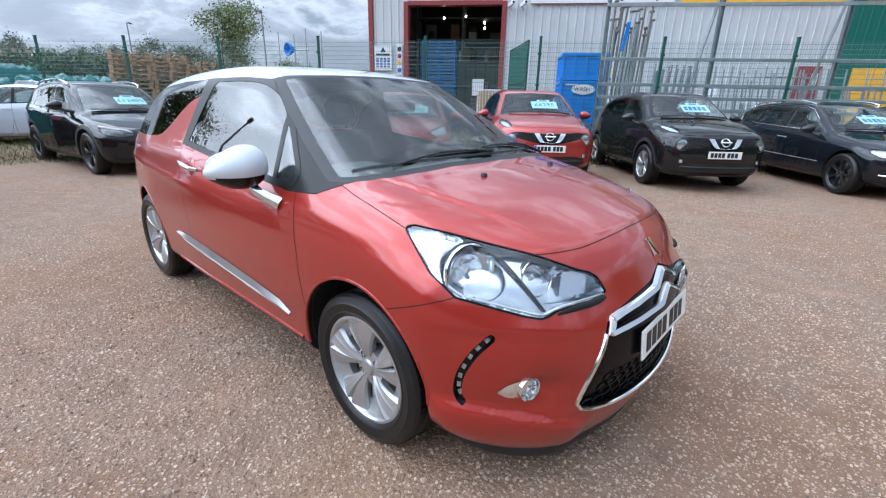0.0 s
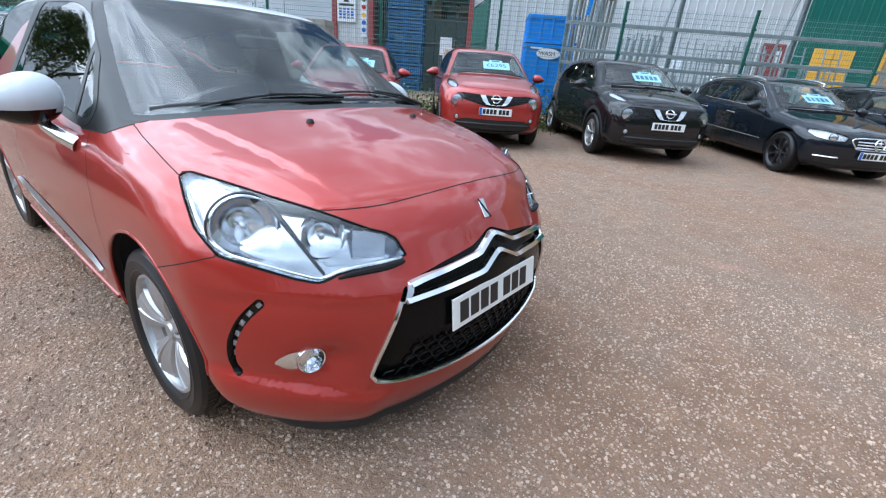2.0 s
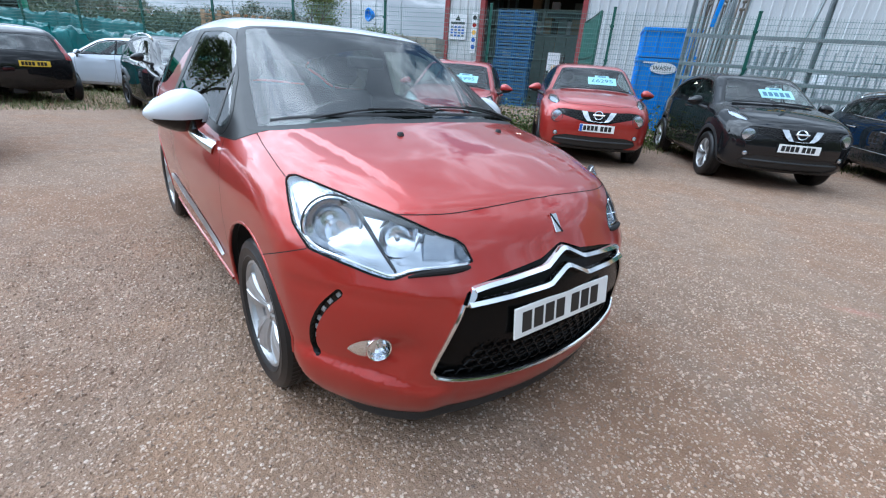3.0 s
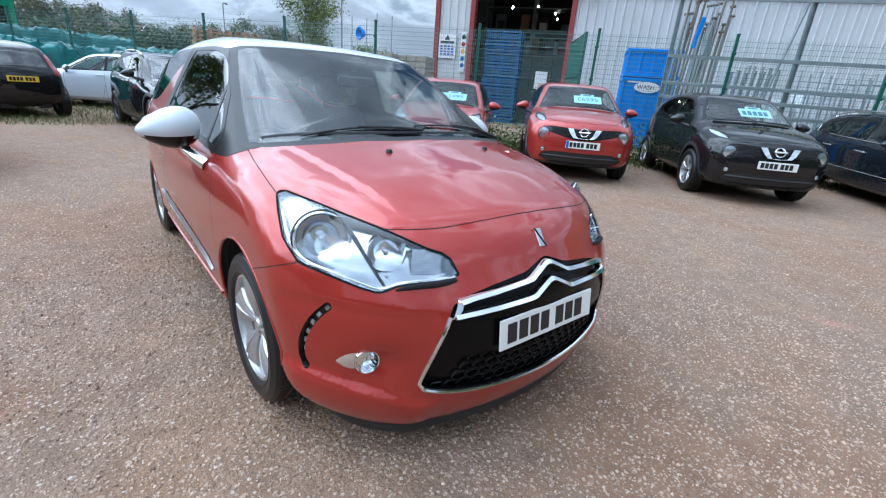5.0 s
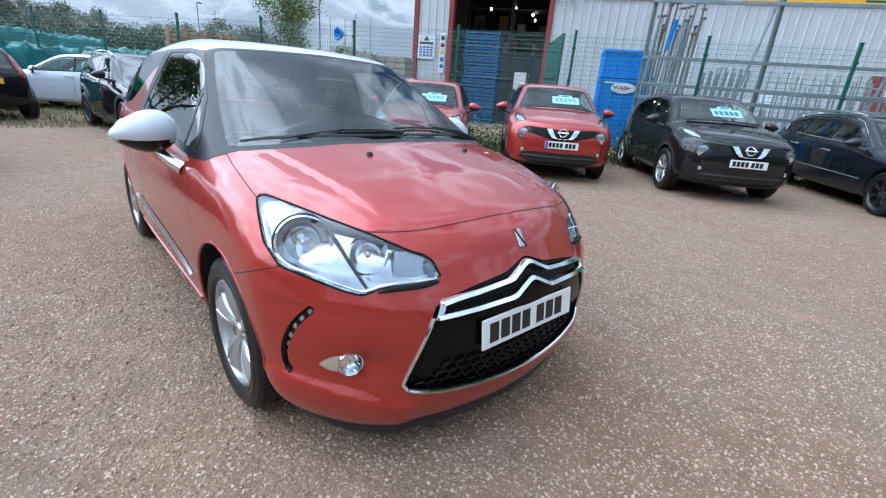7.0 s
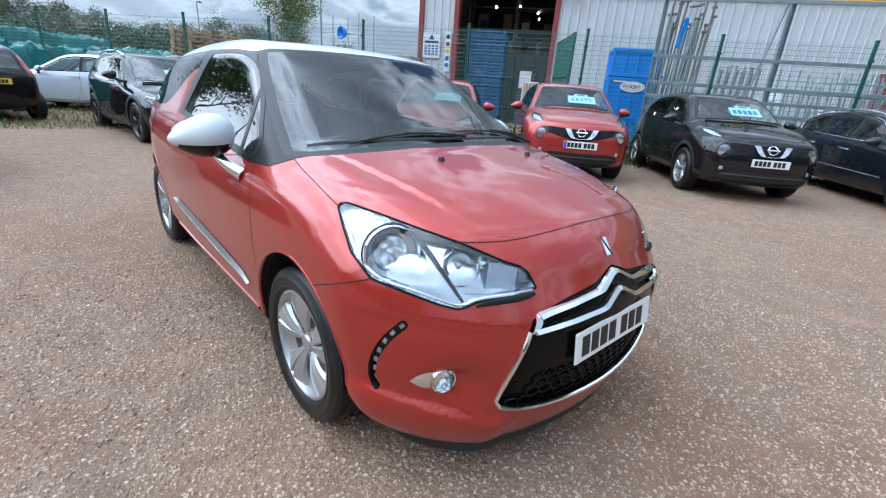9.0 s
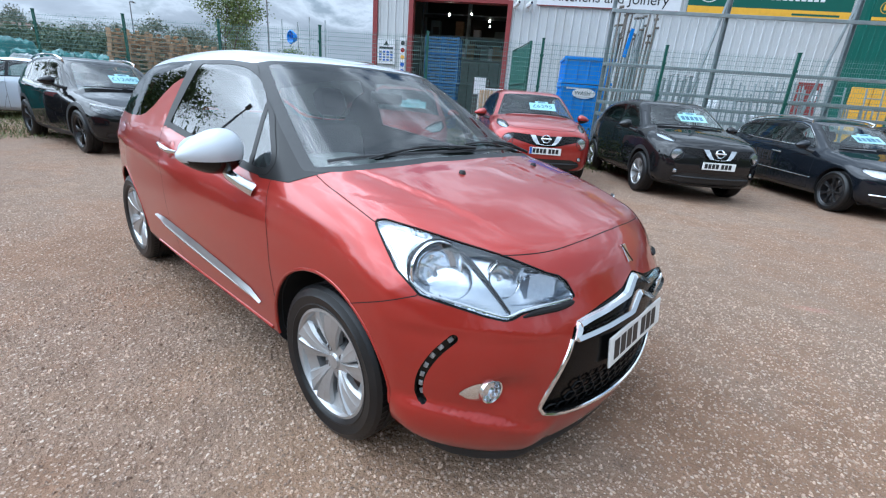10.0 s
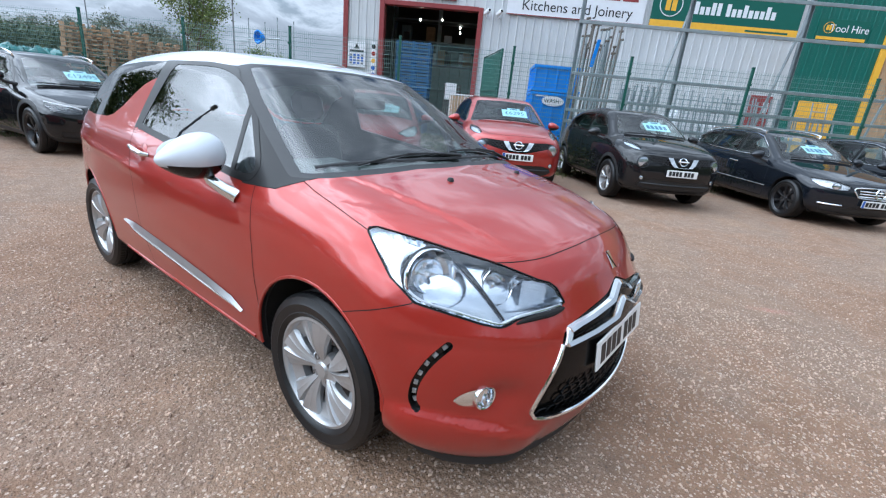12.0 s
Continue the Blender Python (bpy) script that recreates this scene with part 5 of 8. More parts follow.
    number_plate(car, pose(px, 0, 0.5015, 0, tilt * 0.8 - 3, 0), False, False)
    Geo().box(px - 0.05, px - 0.012, -0.24, 0.24, 0.465, 0.535, None, 0.01).ob("plate_carrier", M["plastic"], grille)
    # badge on the nose
    c, n = on_front(B, 0.0, 0.782), Vector(B.grad(np.array([on_front(B, 0.0, 0.782)]))[0])
    m = Matrix.Translation(c) @ n.to_track_quat("Z", "Y").to_matrix().to_4x4()
    bd = Geo().box(-0.016, 0.016, -0.034, 0.034, -0.002, 0.005, m, 0.002).ob("badge", M["chrome"], car, "small chrome badge")
    Geo().box(-0.003, 0.003, -0.040, 0.040, 0.004, 0.0065, m @ pose(0, 0, 0, 0, 0, 25)).ob("badge_bar", M["gloss_black"], bd)
    # running lamps and fog lamps
    for s, side in ((-1, lambda c: c[:, 1] < 0), (1, lambda c: c[:, 1] >= 0)):
        sl = P.take("slot", M["gloss_black"], car, "black slot with row of white lamps", sel=side, obname="running_lamp", push=-0.024, thick=-0.024)
        pts = dense(slot, 8, False)
        for k in range(7):
            q = pts[2 + int(k * (len(pts) - 8) / 6)]
            q2 = pts[min(len(pts) - 1, 3 + int(k * (len(pts) - 8) / 6))]
            p0 = np.array([[q[0], s * q[1], q[2]]])
            p0 = B.snap(p0)
            n = Vector(B.grad(p0)[0])
            d = Vector((q2[0] - q[0], s * (q2[1] - q[1]), q2[2] - q[2])).normalized()
            side_v = n.cross(d).normalized()
            m = Matrix((side_v, d, n)).transposed().to_4x4()
            m.translation = Vector(p0[0]) - n * 0.021
            Geo().box(-0.0068, 0.0068, -0.0085, 0.0085, -0.005, 0.002, m, 0.001).ob("lamp_cell", M["lamp_cell"], sl)
        c = on_front(B, s * 0.638, 0.427, 0.0)
        aim = Vector((0.95, s * 0.30, 0.06)).normalized()
        m = Matrix.Translation(c + aim * 0.012) @ aim.to_track_quat("-Y", "Z").to_matrix().to_4x4()
        fl = Geo().lathe([(0.040, 0.060), (0.042, 0.0), (0.040, -0.006), (0.036, -0.004), (0.034, 0.004)], 40, m).ob("fog_lamp", M["chrome"], car, "round fog lamp in chrome bezel", True)
        Geo().lathe([(0.035, 0.004), (0.028, 0.020), (0.014, 0.030), (0.009, 0.012), (0.002, 0.010)], 18, m).ob("fog_bowl", M["reflector"], fl)
        Geo().lathe([(0.035, -0.001), (0.020, -0.005), (0.001, -0.006)], 30, m).ob("fog_lens", M["lens"], fl, "", True)
        # chrome wing that runs outwards to a blunt point
        g, n = Geo(), 14
        rows = []
        for k in range(n + 1):
            t = k / n
            y = s * (0.648 + 0.066 * t)
            zu, zl = 0.425 + 0.036 * (1 - t ** 3.0) - 0.002 * t, 0.425 - 0.030 * (1 - t ** 3.0) - 0.012 * t
            zc, hw = (zu + zl) / 2, (zu - zl) / 2
            p = [on_front(B, y, zc + q * hw, 0.002 + 0.014 * (1 - 0.8 * t) * (1 - q * q)) for q in (-1, -0.5, 0, 0.5, 1)]
            rows.append(p)
        vs = [q for r in rows for q in r]
        g.put(vs, [(i * 5 + k, i * 5 + k + 1, i * 5 + k + 6, i * 5 + k + 5) for i in range(n) for k in range(4)])
        g.ob("fog_wing", M["chrome"], fl, "", True)
    # black lip under the bumper
    pts = [on_side(B, x, 0.150, -1, -0.012) for x in (0.36, 0.44, 0.52)] + [on_front(B, y, 0.150, -0.012) for y in np.linspace(-0.62, 0.62, 25)] + [on_side(B, x, 0.150, 1, -0.012) for x in (0.52, 0.44, 0.36)]
    vs = []
    for p in pts:
        out = Vector((p.x - 0.1, p.y * 0.8, 0)).normalized()
        for d, z in ((-0.03, 0.168), (0.004, 0.158), (0.007, 0.128), (-0.002, 0.108), (-0.04, 0.105)):
            vs.append(Vector((p.x, p.y, z)) + out * d)
    k = len(pts)
    Geo().put(vs, [(i * 5 + j, i * 5 + 5 + j, i * 5 + 6 + j, i * 5 + 1 + j) for i in range(k - 1) for j in range(4)]).ob("bumper_lip", M["plastic"], car, "black plastic bumper lip", True, 40)


def side_details(car, B):
    for s in (-1, 1):
        # chrome and grey rubbing strip
        g, c = Geo(), Geo()
        st = [(-0.475, 0.372, 0.004), (-0.56, 0.392, 0.022), (-0.8, 0.410, 0.030), (-1.2, 0.437, 0.033), (-1.62, 0.462, 0.030), (-1.70, 0.468, 0.020), (-1.79, 0.478, 0.003)]
        up = [on_side(B, x, z + h, s, 0.003) for x, z, h in st]
        mid = [on_side(B, x, z, s, 0.016) for x, z, h in st]
        dn = [on_side(B, x, z - h, s, 0.003) for x, z, h in st]
        k = len(st)
        g.put(up + mid + dn, [(i, i + 1, k + i + 1, k + i) for i in range(k - 1)] + [(k + i, k + i + 1, 2 * k + i + 1, 2 * k + i) for i in range(k - 1)])
        strip = g.ob("side_strip", M["strip"], car, "brushed grey strip with chrome edge", True)
        c.tube([on_side(B, x, z - h * 0.92, s, 0.006) for x, z, h in dense(st, 4, False)], 0.0035, 8).ob("chrome_edge", M["chrome"], strip, "", True)
        # handle
        a, b = on_side(B, -1.395, 0.905, s, 0.030), on_side(B, -1.545, 0.922, s, 0.030)
        p0, p1 = on_side(B, -1.385, 0.905, s, 0.0), on_side(B, -1.555, 0.922, s, 0.0)
        h = Geo().tube([p0, a, (a + b) / 2 + Vector((0, s * 0.006, 0)), b, p1], [0.010, 0.013, 0.015, 0.013, 0.010], 10).ob("door_handle", M["chrome"], car, "chrome door handle", True)
        cc = on_side(B, -1.45, 0.912, s, 0.001)
        n = Vector(B.grad(np.array([cc]))[0])
        Geo().lathe([(0.001, -0.001), (0.040, -0.001), (0.046, 0.002)], 24, Matrix.Translation(cc) @ n.to_track_quat("-Y", "Z").to_matrix().to_4x4()).ob("handle_cup", M["red"], h, "", True)
        door_mirror(car, -0.655, s * 0.925, 1.005, (0.105, 0.128, 0.088), (M["white"], M["gloss_black"], M["chrome"]), s, on_side(B, -0.52, 0.862, s, -0.01))
        # sill highlight strip
        Geo().tube([on_side(B, x, 0.276, s, 0.0) for x in np.linspace(-0.40, -1.9, 18)], 0.008, 8).ob("sill_edge", M["red"], car, "", True)
    # washer jets and wipers
    for y in (-0.269, 0.269):
        p = on_top(B, 0.138, y, 0.0)
        Geo().lathe([(0.001, -0.013), (0.010, -0.012), (0.014, -0.004), (0.015, 0.004)], 16, Matrix.Translation(p) @ pose(0, 0, 0, -90, 0, 0)).ob("washer_jet", M["plastic"], car, "", True)
    for y0, y1, x0, x1 in ((0.02, -0.53, -0.060, -0.125), (0.60, 0.0, -0.14, -0.085)):
        blade = [on_top(B, x0 + (x1 - x0) * t - 0.008 * math.sin(math.pi * t), y0 + (y1 - y0) * t, 0.008) for t in np.linspace(0, 1, 12)]
        arm = [on_top(B, x0 + 0.02, y0, 0.016), on_top(B, x0 - 0.004, y0 + (y1 - y0) * 0.25, 0.018), on_top(B, (x0 + x1) / 2 - 0.010, y0 + (y1 - y0) * 0.55, 0.014)]
        w = Geo().tube(arm, [0.008, 0.006, 0.005], 8).ob("wiper", M["plastic"], car, "black windscreen wiper", True)
        Geo().tube(blade, 0.0045, 8).ob("wiper_blade", M["plastic"], w, "", True)
        Geo().box(-0.012, 0.012, -0.016, 0.016, -0.005, 0.006, Matrix.Translation(arm[1]), 0.004).ob("wiper_joint", M["plastic"], w)
    # aerial and cowl
    Geo().tube([on_top(B, -0.045 - 0.40 * y * y, y, -0.004) for y in np.linspace(-0.66, 0.66, 21)], 0.010, 8).ob("cowl", M["plastic"], car, "black cowl below windscreen", True)
    # interior mirror
    p = on_top(B, -0.62, 0.0, -0.075)
    Geo().box(-0.012, 0.012, -0.11, 0.11, -0.03, 0.03, Matrix.Translation(p), 0.01).ob("rear_view_mirror", M["plastic"], car, "", True)


ds = red_hatchback()


# ---- ground ----
g = Geo()
n = 40
side = [math.copysign(abs(t) ** 3 * 900, t) for t in np.linspace(-1, 1, n)]
g.put([(x, y, 0) for x in side for y in side], [(i * n + j, (i + 1) * n + j, (i + 1) * n + j + 1, i * n + j + 1) for i in range(n - 1) for j in range(n - 1)])
tagged(g.ob("ground", M["ground"]), "brown-grey rolled gravel car yard with pale stone chips", "ground", "", "structure")

# the fence line: u runs along it, v away from the yard
FENCE = pose(-2.6, 10.1, 0, 0, 0, 33.5)


def fw(u, v, z=0.0):
    return FENCE @ Vector((u, v, z))


def loose_chips():
    """Small stones lying on the rolled surface round the hatchback."""
    rng = np.random.default_rng(5)
    k = 46000
    near = rng.random(k) < 0.75
    x = np.where(near, rng.uniform(-2.2, 3.2, k), rng.uniform(-4.5, 5.5, k))
    y = np.where(near, rng.uniform(-3.0, 2.2, k), rng.uniform(-3.6, 6.0, k))
    s = rng.uniform(0.0036, 0.0098, k) * np.where(rng.random(k) < 0.05, 1.5, 1.0)
    f, turn = rng.uniform(0.40, 0.85, k), rng.uniform(0, math.pi, k)
    t = 2 * math.pi * np.arange(5) / 5
    e1, e2 = np.cos(t)[None] * rng.uniform(0.75, 1.15, (k, 5)), np.sin(t)[None] * f[:, None] * rng.uniform(0.75, 1.15, (k, 5))
    ox = (e1 * np.cos(turn)[:, None] - e2 * np.sin(turn)[:, None]) * s[:, None]
    oy = (e1 * np.sin(turn)[:, None] + e2 * np.cos(turn)[:, None]) * s[:, None]
    tip = rng.normal(0, 0.22, (k, 5)) * s[:, None]
    base = np.stack([x[:, None] + ox, y[:, None] + oy, np.full((k, 5), -0.001)], 2)
    top = np.stack([x[:, None] + ox * 0.62, y[:, None] + oy * 0.62, s[:, None] * 0.62 + tip], 2)
    V = np.concatenate([base, top], 1).reshape(-1, 3)
    i = (np.arange(k) * 10)[:, None]
    F = np.stack([np.concatenate([i + a, i + (a + 1) % 5, i + 5 + (a + 1) % 5, i + 5 + a], 1) for a in range(5)], 1).reshape(-1, 4)
    caps = (i + np.arange(5, 10)[None]).tolist()
    me = bpy.data.meshes.new("stone_chips")
    me.from_pydata(V.tolist(), [], F.tolist() + caps)
    me.materials.append(M["stone"])
    return tagged(new("stone_chips", me), "loose pale stone chips scattered on the gravel", "gravel", "", "stuff")


loose_chips()


def mesh_panel(w, h, step=0.05):
    """Welded mesh with doubled level wires and folded ridges."""
    g = Geo()
    folds = (0.25, 0.95, 1.65, 2.35)
    line = [(0.0, 0.05)]
    for f in folds:
        line += [(0.0, f - 0.05), (-0.035, f), (0.0, f + 0.05)]
    line += [(0.0, h)]
    for i in range(int(w / step) + 1):
        x = i * step
        for (a, za), (b, zb) in zip(line[:-1], line[1:]):
            r = 0.0028
            g.put([(x - r, a, za), (x + r, a, za), (x + r, b, zb), (x - r, b, zb)], [(0, 1, 2, 3)])
    z = 0.06
    while z < h:
        g.box(0, w, -0.003, 0.003, z - 0.0036, z + 0.0036)
        z += 0.10
    return g


def fence():
    f = thing("mesh_fence", "dark green welded mesh security fence on steel posts", "fence", FENCE @ pose(0, -0.2, 0))
    post = panel = None
    for k in range(-9, 5):
        u = 2.8 * k
        if post is None:
            post = Geo().box(-0.03, 0.03, -0.03, 0.03, 0, 2.80, None, 0.006).box(-0.036, 0.036, -0.036, 0.036, 2.79, 2.815, None, 0.006)
            for z in (0.3, 1.0, 1.7, 2.4):
                post.box(-0.045, 0.045, -0.045, -0.02, z, z + 0.05)
            o = post.ob("fence_post", M["fence"], f)
            post = o.data
            o.location = (u, 0, 0)
        else:
            o = new("fence_post", post)
            o.parent, o.location = f, (u, 0, 0)
        if k < 4:
            if panel is None:
                o = mesh_panel(2.72, 2.72).ob("mesh_panel", M["mesh"], f)
                panel = o.data
            else:
                o = new("mesh_panel", panel)
                o.parent = f
            o.location = (u + 0.04, -0.035, 0)


fence()


def ribbed(u0, u1, z0, z1, rib=0.333, out=0.032):
    """Profiled sheet: flat pans and raised ribs, facing -v."""
    line = [(u0, 0.0)]
    u = u0 + 0.08
    while u + 0.10 < u1:
        line += [(u, 0.0), (u + 0.018, -out), (u + 0.052, -out), (u + 0.07, 0.0), (u + rib * 0.5, 0.0), (u + rib * 0.5 + 0.006, -0.006), (u + rib * 0.5 + 0.02, -0.006), (u + rib * 0.5 + 0.026, 0.0)]
        u += rib
    line.append((u1, 0.0))
    line = [(min(a, u1), b) for a, b in line]
    k = len(line)
    g = Geo()
    g.put([(a, b, z0) for a, b in line] + [(a, b, z1) for a, b in line], [(i, i + 1, k + i + 1, k + i) for i in range(k - 1)])
    g.put([(u0, 0.12, z0), (u1, 0.12, z0), (u1, 0.12, z1), (u0, 0.12, z1)], [(0, 1, 2, 3)])
    return g


WALL = FENCE @ pose(0, 8, 0)


def warehouse():
    w = thing("warehouse", "grey ribbed metal warehouse with maroon trim and an open loading door", "building", WALL)
    for u0, u1, z0, z1 in ((-9.45, -8.05, 0, 8.2), (-8.05, -3.90, 5.15, 8.2), (-3.90, 8.50, 0, 8.2)):
        ribbed(u0, u1, z0, z1).ob("cladding_wall", M["cladding"], w, "pale grey ribbed cladding")
    ribbed(8.50, 11.50, 0, 8.2).ob("green_wall", M["green_clad"], w, "dark green ribbed cladding")
    Geo().box(11.50, 11.72, -0.10, 0.10, 0, 8.2, None, 0.01).ob("corner_post", M["yellow"], w, "yellow corner trim")
    ribbed(11.72, 26, 0, 8.2).ob("brown_wall", M["cardboard"], w, "brown cladding")
    Geo().box(-9.62, -9.42, -0.08, 0.10, 0, 8.2, None, 0.01).ob("corner_trim", M["maroon"], w, "maroon corner trim")
    f = Geo().box(-8.10, -7.90, -0.07, 0.30, 0, 5.15, None, 0.01).ob("door_frame", M["maroon"], w, "maroon loading door frame")
    Geo().box(-4.05, -3.86, -0.07, 0.30, 0, 5.15, None, 0.01).ob("door_jamb", M["maroon"], f)
    Geo().box(-7.90, -4.05, -0.068, 0.30, 5.0, 5.17, None, 0.01).ob("door_head", M["maroon"], f)
    Geo().box(-6.6, -5.0, -0.10, 0.02, 5.32, 5.58, None, 0.01).ob("door_sign", M["maroon"], w, "maroon sign above the door")
    Geo().box(-9.5, -9.40, 0.0, 14, 0, 8.2).ob("end_wall", M["cladding"], w)
    Geo().box(-9.5, 26, 0, 14, 8.2, 8.4).ob("roof_sheet", M["cladding"], w)
    # the dark store inside, its shade put into the wall and ceiling colour
    Geo().box(-9.4, 2.0, 10, 10.1, 0, 8.1).ob("back_wall", M["store_shade"], w)
    Geo().box(1.9, 2.0, 0.12, 10, 0, 8.1).ob("inner_wall", M["store_shade"], w)
    Geo().box(-9.4, 2.0, 0.12, 10, 7.0, 7.1).ob("inner_ceiling", M["store_shade"], w)
    Geo().box(-9.4, 2.0, 0.12, 10, 0.005, 0.02).ob("inner_floor", M["concrete"], w)
    for u, v, z in ((-6.55, 1.0, 4.72), (-6.15, 6.0, 5.6), (-4.95, 3.0, 4.85), (-5.2, 7.0, 5.2)):
        l = Geo().lathe([(0.001, -0.03), (0.032, -0.02), (0.042, 0.03), (0.02, 0.08)], 20, pose(u, v, z, -90, 0, 0)).ob("ceiling_lamp", M["lamp_on"], w, "lit warehouse lamp", True)


warehouse()


def wall_board(name, label, u0, u1, z0, z1, mat, cat="sign"):
    b = thing(name, label, cat, WALL @ pose(0, -0.04, 0))
    Geo().box(u0, u1, -0.05, -0.01, z0, z1, None, 0.006).ob("board", mat, b)
    return b


def face_at(u, z, y=-0.055):
    return Matrix.Translation((u, y, z)) @ pose(0, 0, 0, 90, 0, 0)


def signs():
    b = wall_board("kitchen_sign", "white fascia board lettered Kitchens and Joinery", -2.94, 2.42, 5.03, 6.45, M["sign_white"])
    text_mesh("lettering", "Kitchens and Joinery", 0.52, M["ink"], face_at(-0.20, 5.36), b)
    for i, (a, c) in enumerate(((-2.2, -1.6), (-1.5, -0.9), (-0.6, 0.0), (0.1, 0.7), (0.8, 1.4), (1.5, 2.1))):
        Geo().box(a, c, -0.056, -0.05, 5.78, 6.3).ob("sign_bar", M["maroon"], b)
    Geo().box(-2.94, 2.42, -0.06, -0.045, 5.005, 5.035).ob("sign_edge", M["maroon"], b)
    b = wall_board("merchant_sign", "green and yellow builders merchant fascia with white bars", 2.66, 8.25, 4.98, 6.45, M["sign_green"])
    Geo().box(2.66, 8.25, -0.056, -0.05, 4.98, 5.26).ob("yellow_band", M["yellow"], b)
    ring = [(3.35 + 0.42 * math.cos(a), -0.056, 5.82 + 0.42 * math.sin(a)) for a in np.linspace(0, 2 * math.pi, 40, endpoint=False)]
    Geo().tube(ring, 0.018, 6, True).ob("logo_ring", M["sign_white"], b)
    Geo().box(3.15, 3.33, -0.058, -0.05, 5.60, 6.02).box(3.38, 3.56, -0.058, -0.05, 5.60, 6.02).ob("logo_shape", M["yellow"], b)
    for a, c in ((4.05, 5.25), (5.45, 7.15)):
        x = a
        while x < c:
            Geo().box(x, x + 0.15, -0.057, -0.05, 5.55, 5.82 if (int(x * 10) % 3) else 5.98).ob("sign_bar", M["sign_white"], b)
            x += 0.21
    Geo().box(6.3, 7.9, -0.058, -0.052, 5.08, 5.15).ob("small_bar", M["sign_green"], b)
    b = wall_board("hire_sign", "small green sign lettered Tool Hire", 8.95, 10.75, 5.05, 5.78, M["sign_green"])
    text_mesh("lettering", "Tool Hire", 0.36, M["sign_white"], face_at(10.08, 5.45), b)
    Geo().box(8.95, 10.75, -0.056, -0.05, 5.05, 5.16).ob("yellow_band", M["yellow"], b)
    ring = [(9.33 + 0.19 * math.cos(a), -0.056, 5.47 + 0.19 * math.sin(a)) for a in np.linspace(0, 2 * math.pi, 28, endpoint=False)]
    Geo().tube(ring, 0.010, 6, True).ob("logo_ring", M["yellow"], b)
    Geo().box(9.24, 9.32, -0.058, -0.05, 5.38, 5.56).box(9.34, 9.42, -0.058, -0.05, 5.38, 5.56).ob("logo_shape", M["yellow"], b)
    b = wall_board("site_notice", "white safety notice board with warning triangle", -9.38, -8.62, 2.50, 3.48, M["sign_white"], "notice")
    Geo().prism([(-9.12, 3.22), (-8.88, 3.22), (-9.0, 3.42)], -0.058, -0.05).ob("triangle", M["ink"], b)
    Geo().box(-9.30, -8.70, -0.057, -0.05, 3.08, 3.17).ob("notice_bar", M["ink"], b)
    for r in range(4):
        for c in range(4):
            Geo().box(-9.30 + c * 0.16, -9.19 + c * 0.16, -0.057, -0.05, 2.62 + r * 0.105, 2.69 + r * 0.105).ob("notice_mark", M["blue_band"] if (r + c) % 3 else M["steel_grey"], b)
    b = wall_board("safety_strip", "tall narrow strip of coloured safety pictograms", -8.40, -8.16, 2.0, 3.55, M["sign_white"], "notice")
    for z, m in ((3.35, "ink"), (3.08, "red_lens"), (2.80, "yellow"), (2.52, "blue_band"), (2.25, "blue_band")):
        Geo().lathe([(0.001, -0.008), (0.085, -0.008), (0.088, 0.0)], 20, Matrix.Translation((-8.28, -0.052, z))).ob("pictogram", M[m], b)
    for u in (-3.70, -3.22):
        c = thing("security_camera", "white wall-mounted security camera", "camera", WALL @ pose(u, -0.25, 4.98), "wall cameras")
        Geo().box(-0.07, 0.07, -0.22, 0.18, -0.07, 0.07, pose(0, 0, 0, -12, 0, 25), 0.02).ob("housing", M["sign_white"], c)
        Geo().tube([(0, 0.05, -0.02), (0, 0.10, -0.14), (0, 0.22, -0.16)], 0.025, 8).ob("bracket", M["sign_white"], c, "", True)
        Geo().lathe([(0.001, -0.01), (0.045, -0.01), (0.05, 0.03)], 16, pose(0, 0, 0, -12, 0, 25) @ Matrix.Translation((0, -0.22, 0))).ob("lens", M["gloss_black"], c)
    d = thing("side_door", "dark red steel door in the warehouse wall", "door", WALL @ pose(7.7, -0.03, 0))
    Geo().box(-0.42, 0.42, -0.04, 0.0, 0.02, 2.85, None, 0.01).ob("leaf", M["maroon"], d)
    Geo().box(0.1, 0.32, -0.046, -0.04, 2.2, 2.6).ob("notice", M["sign_white"], d)
    d = thing("yellow_shutters", "bright yellow double doors in a green wall", "door", WALL @ pose(9.87, -0.03, 0))
    for s in (-1, 1):
        l = Geo().box(min(0, s * 0.74) + 0.012, max(0, s * 0.74) - 0.012, -0.07, 0.0, 0.02, 2.80, None, 0.01).ob("leaf", M["yellow"], d)
        Geo().box(s * 0.37 - 0.2, s * 0.37 + 0.2, -0.078, -0.07, 1.9, 2.3).ob("panel", M["yellow"], l)
        Geo().tube([(s * 0.06, -0.12, 1.0), (s * 0.06, -0.12, 1.3)], 0.015, 8).ob("handle", M["galv"], l)


signs()


def pallet_geo(g, x, y, z, w=1.2, d=1.0, h=0.144, m=None):
    """A timber pallet: deck boards, bearers and blocks."""
    for i in range(5):
        a = x + i * (w - 0.12) / 4
        g.box(a, a + 0.12, y, y + d, z + h - 0.022, z + h, m)
    for yy in (y, y + d / 2 - 0.05, y + d - 0.1):
        g.box(x, x + w, yy, yy + 0.1, z, z + 0.02, m)
        for xx in (x, x + w / 2 - 0.06, x + w - 0.12):
            g.box(xx, xx + 0.12, yy, yy + 0.1, z + 0.02, z + h - 0.022, m)
    return g


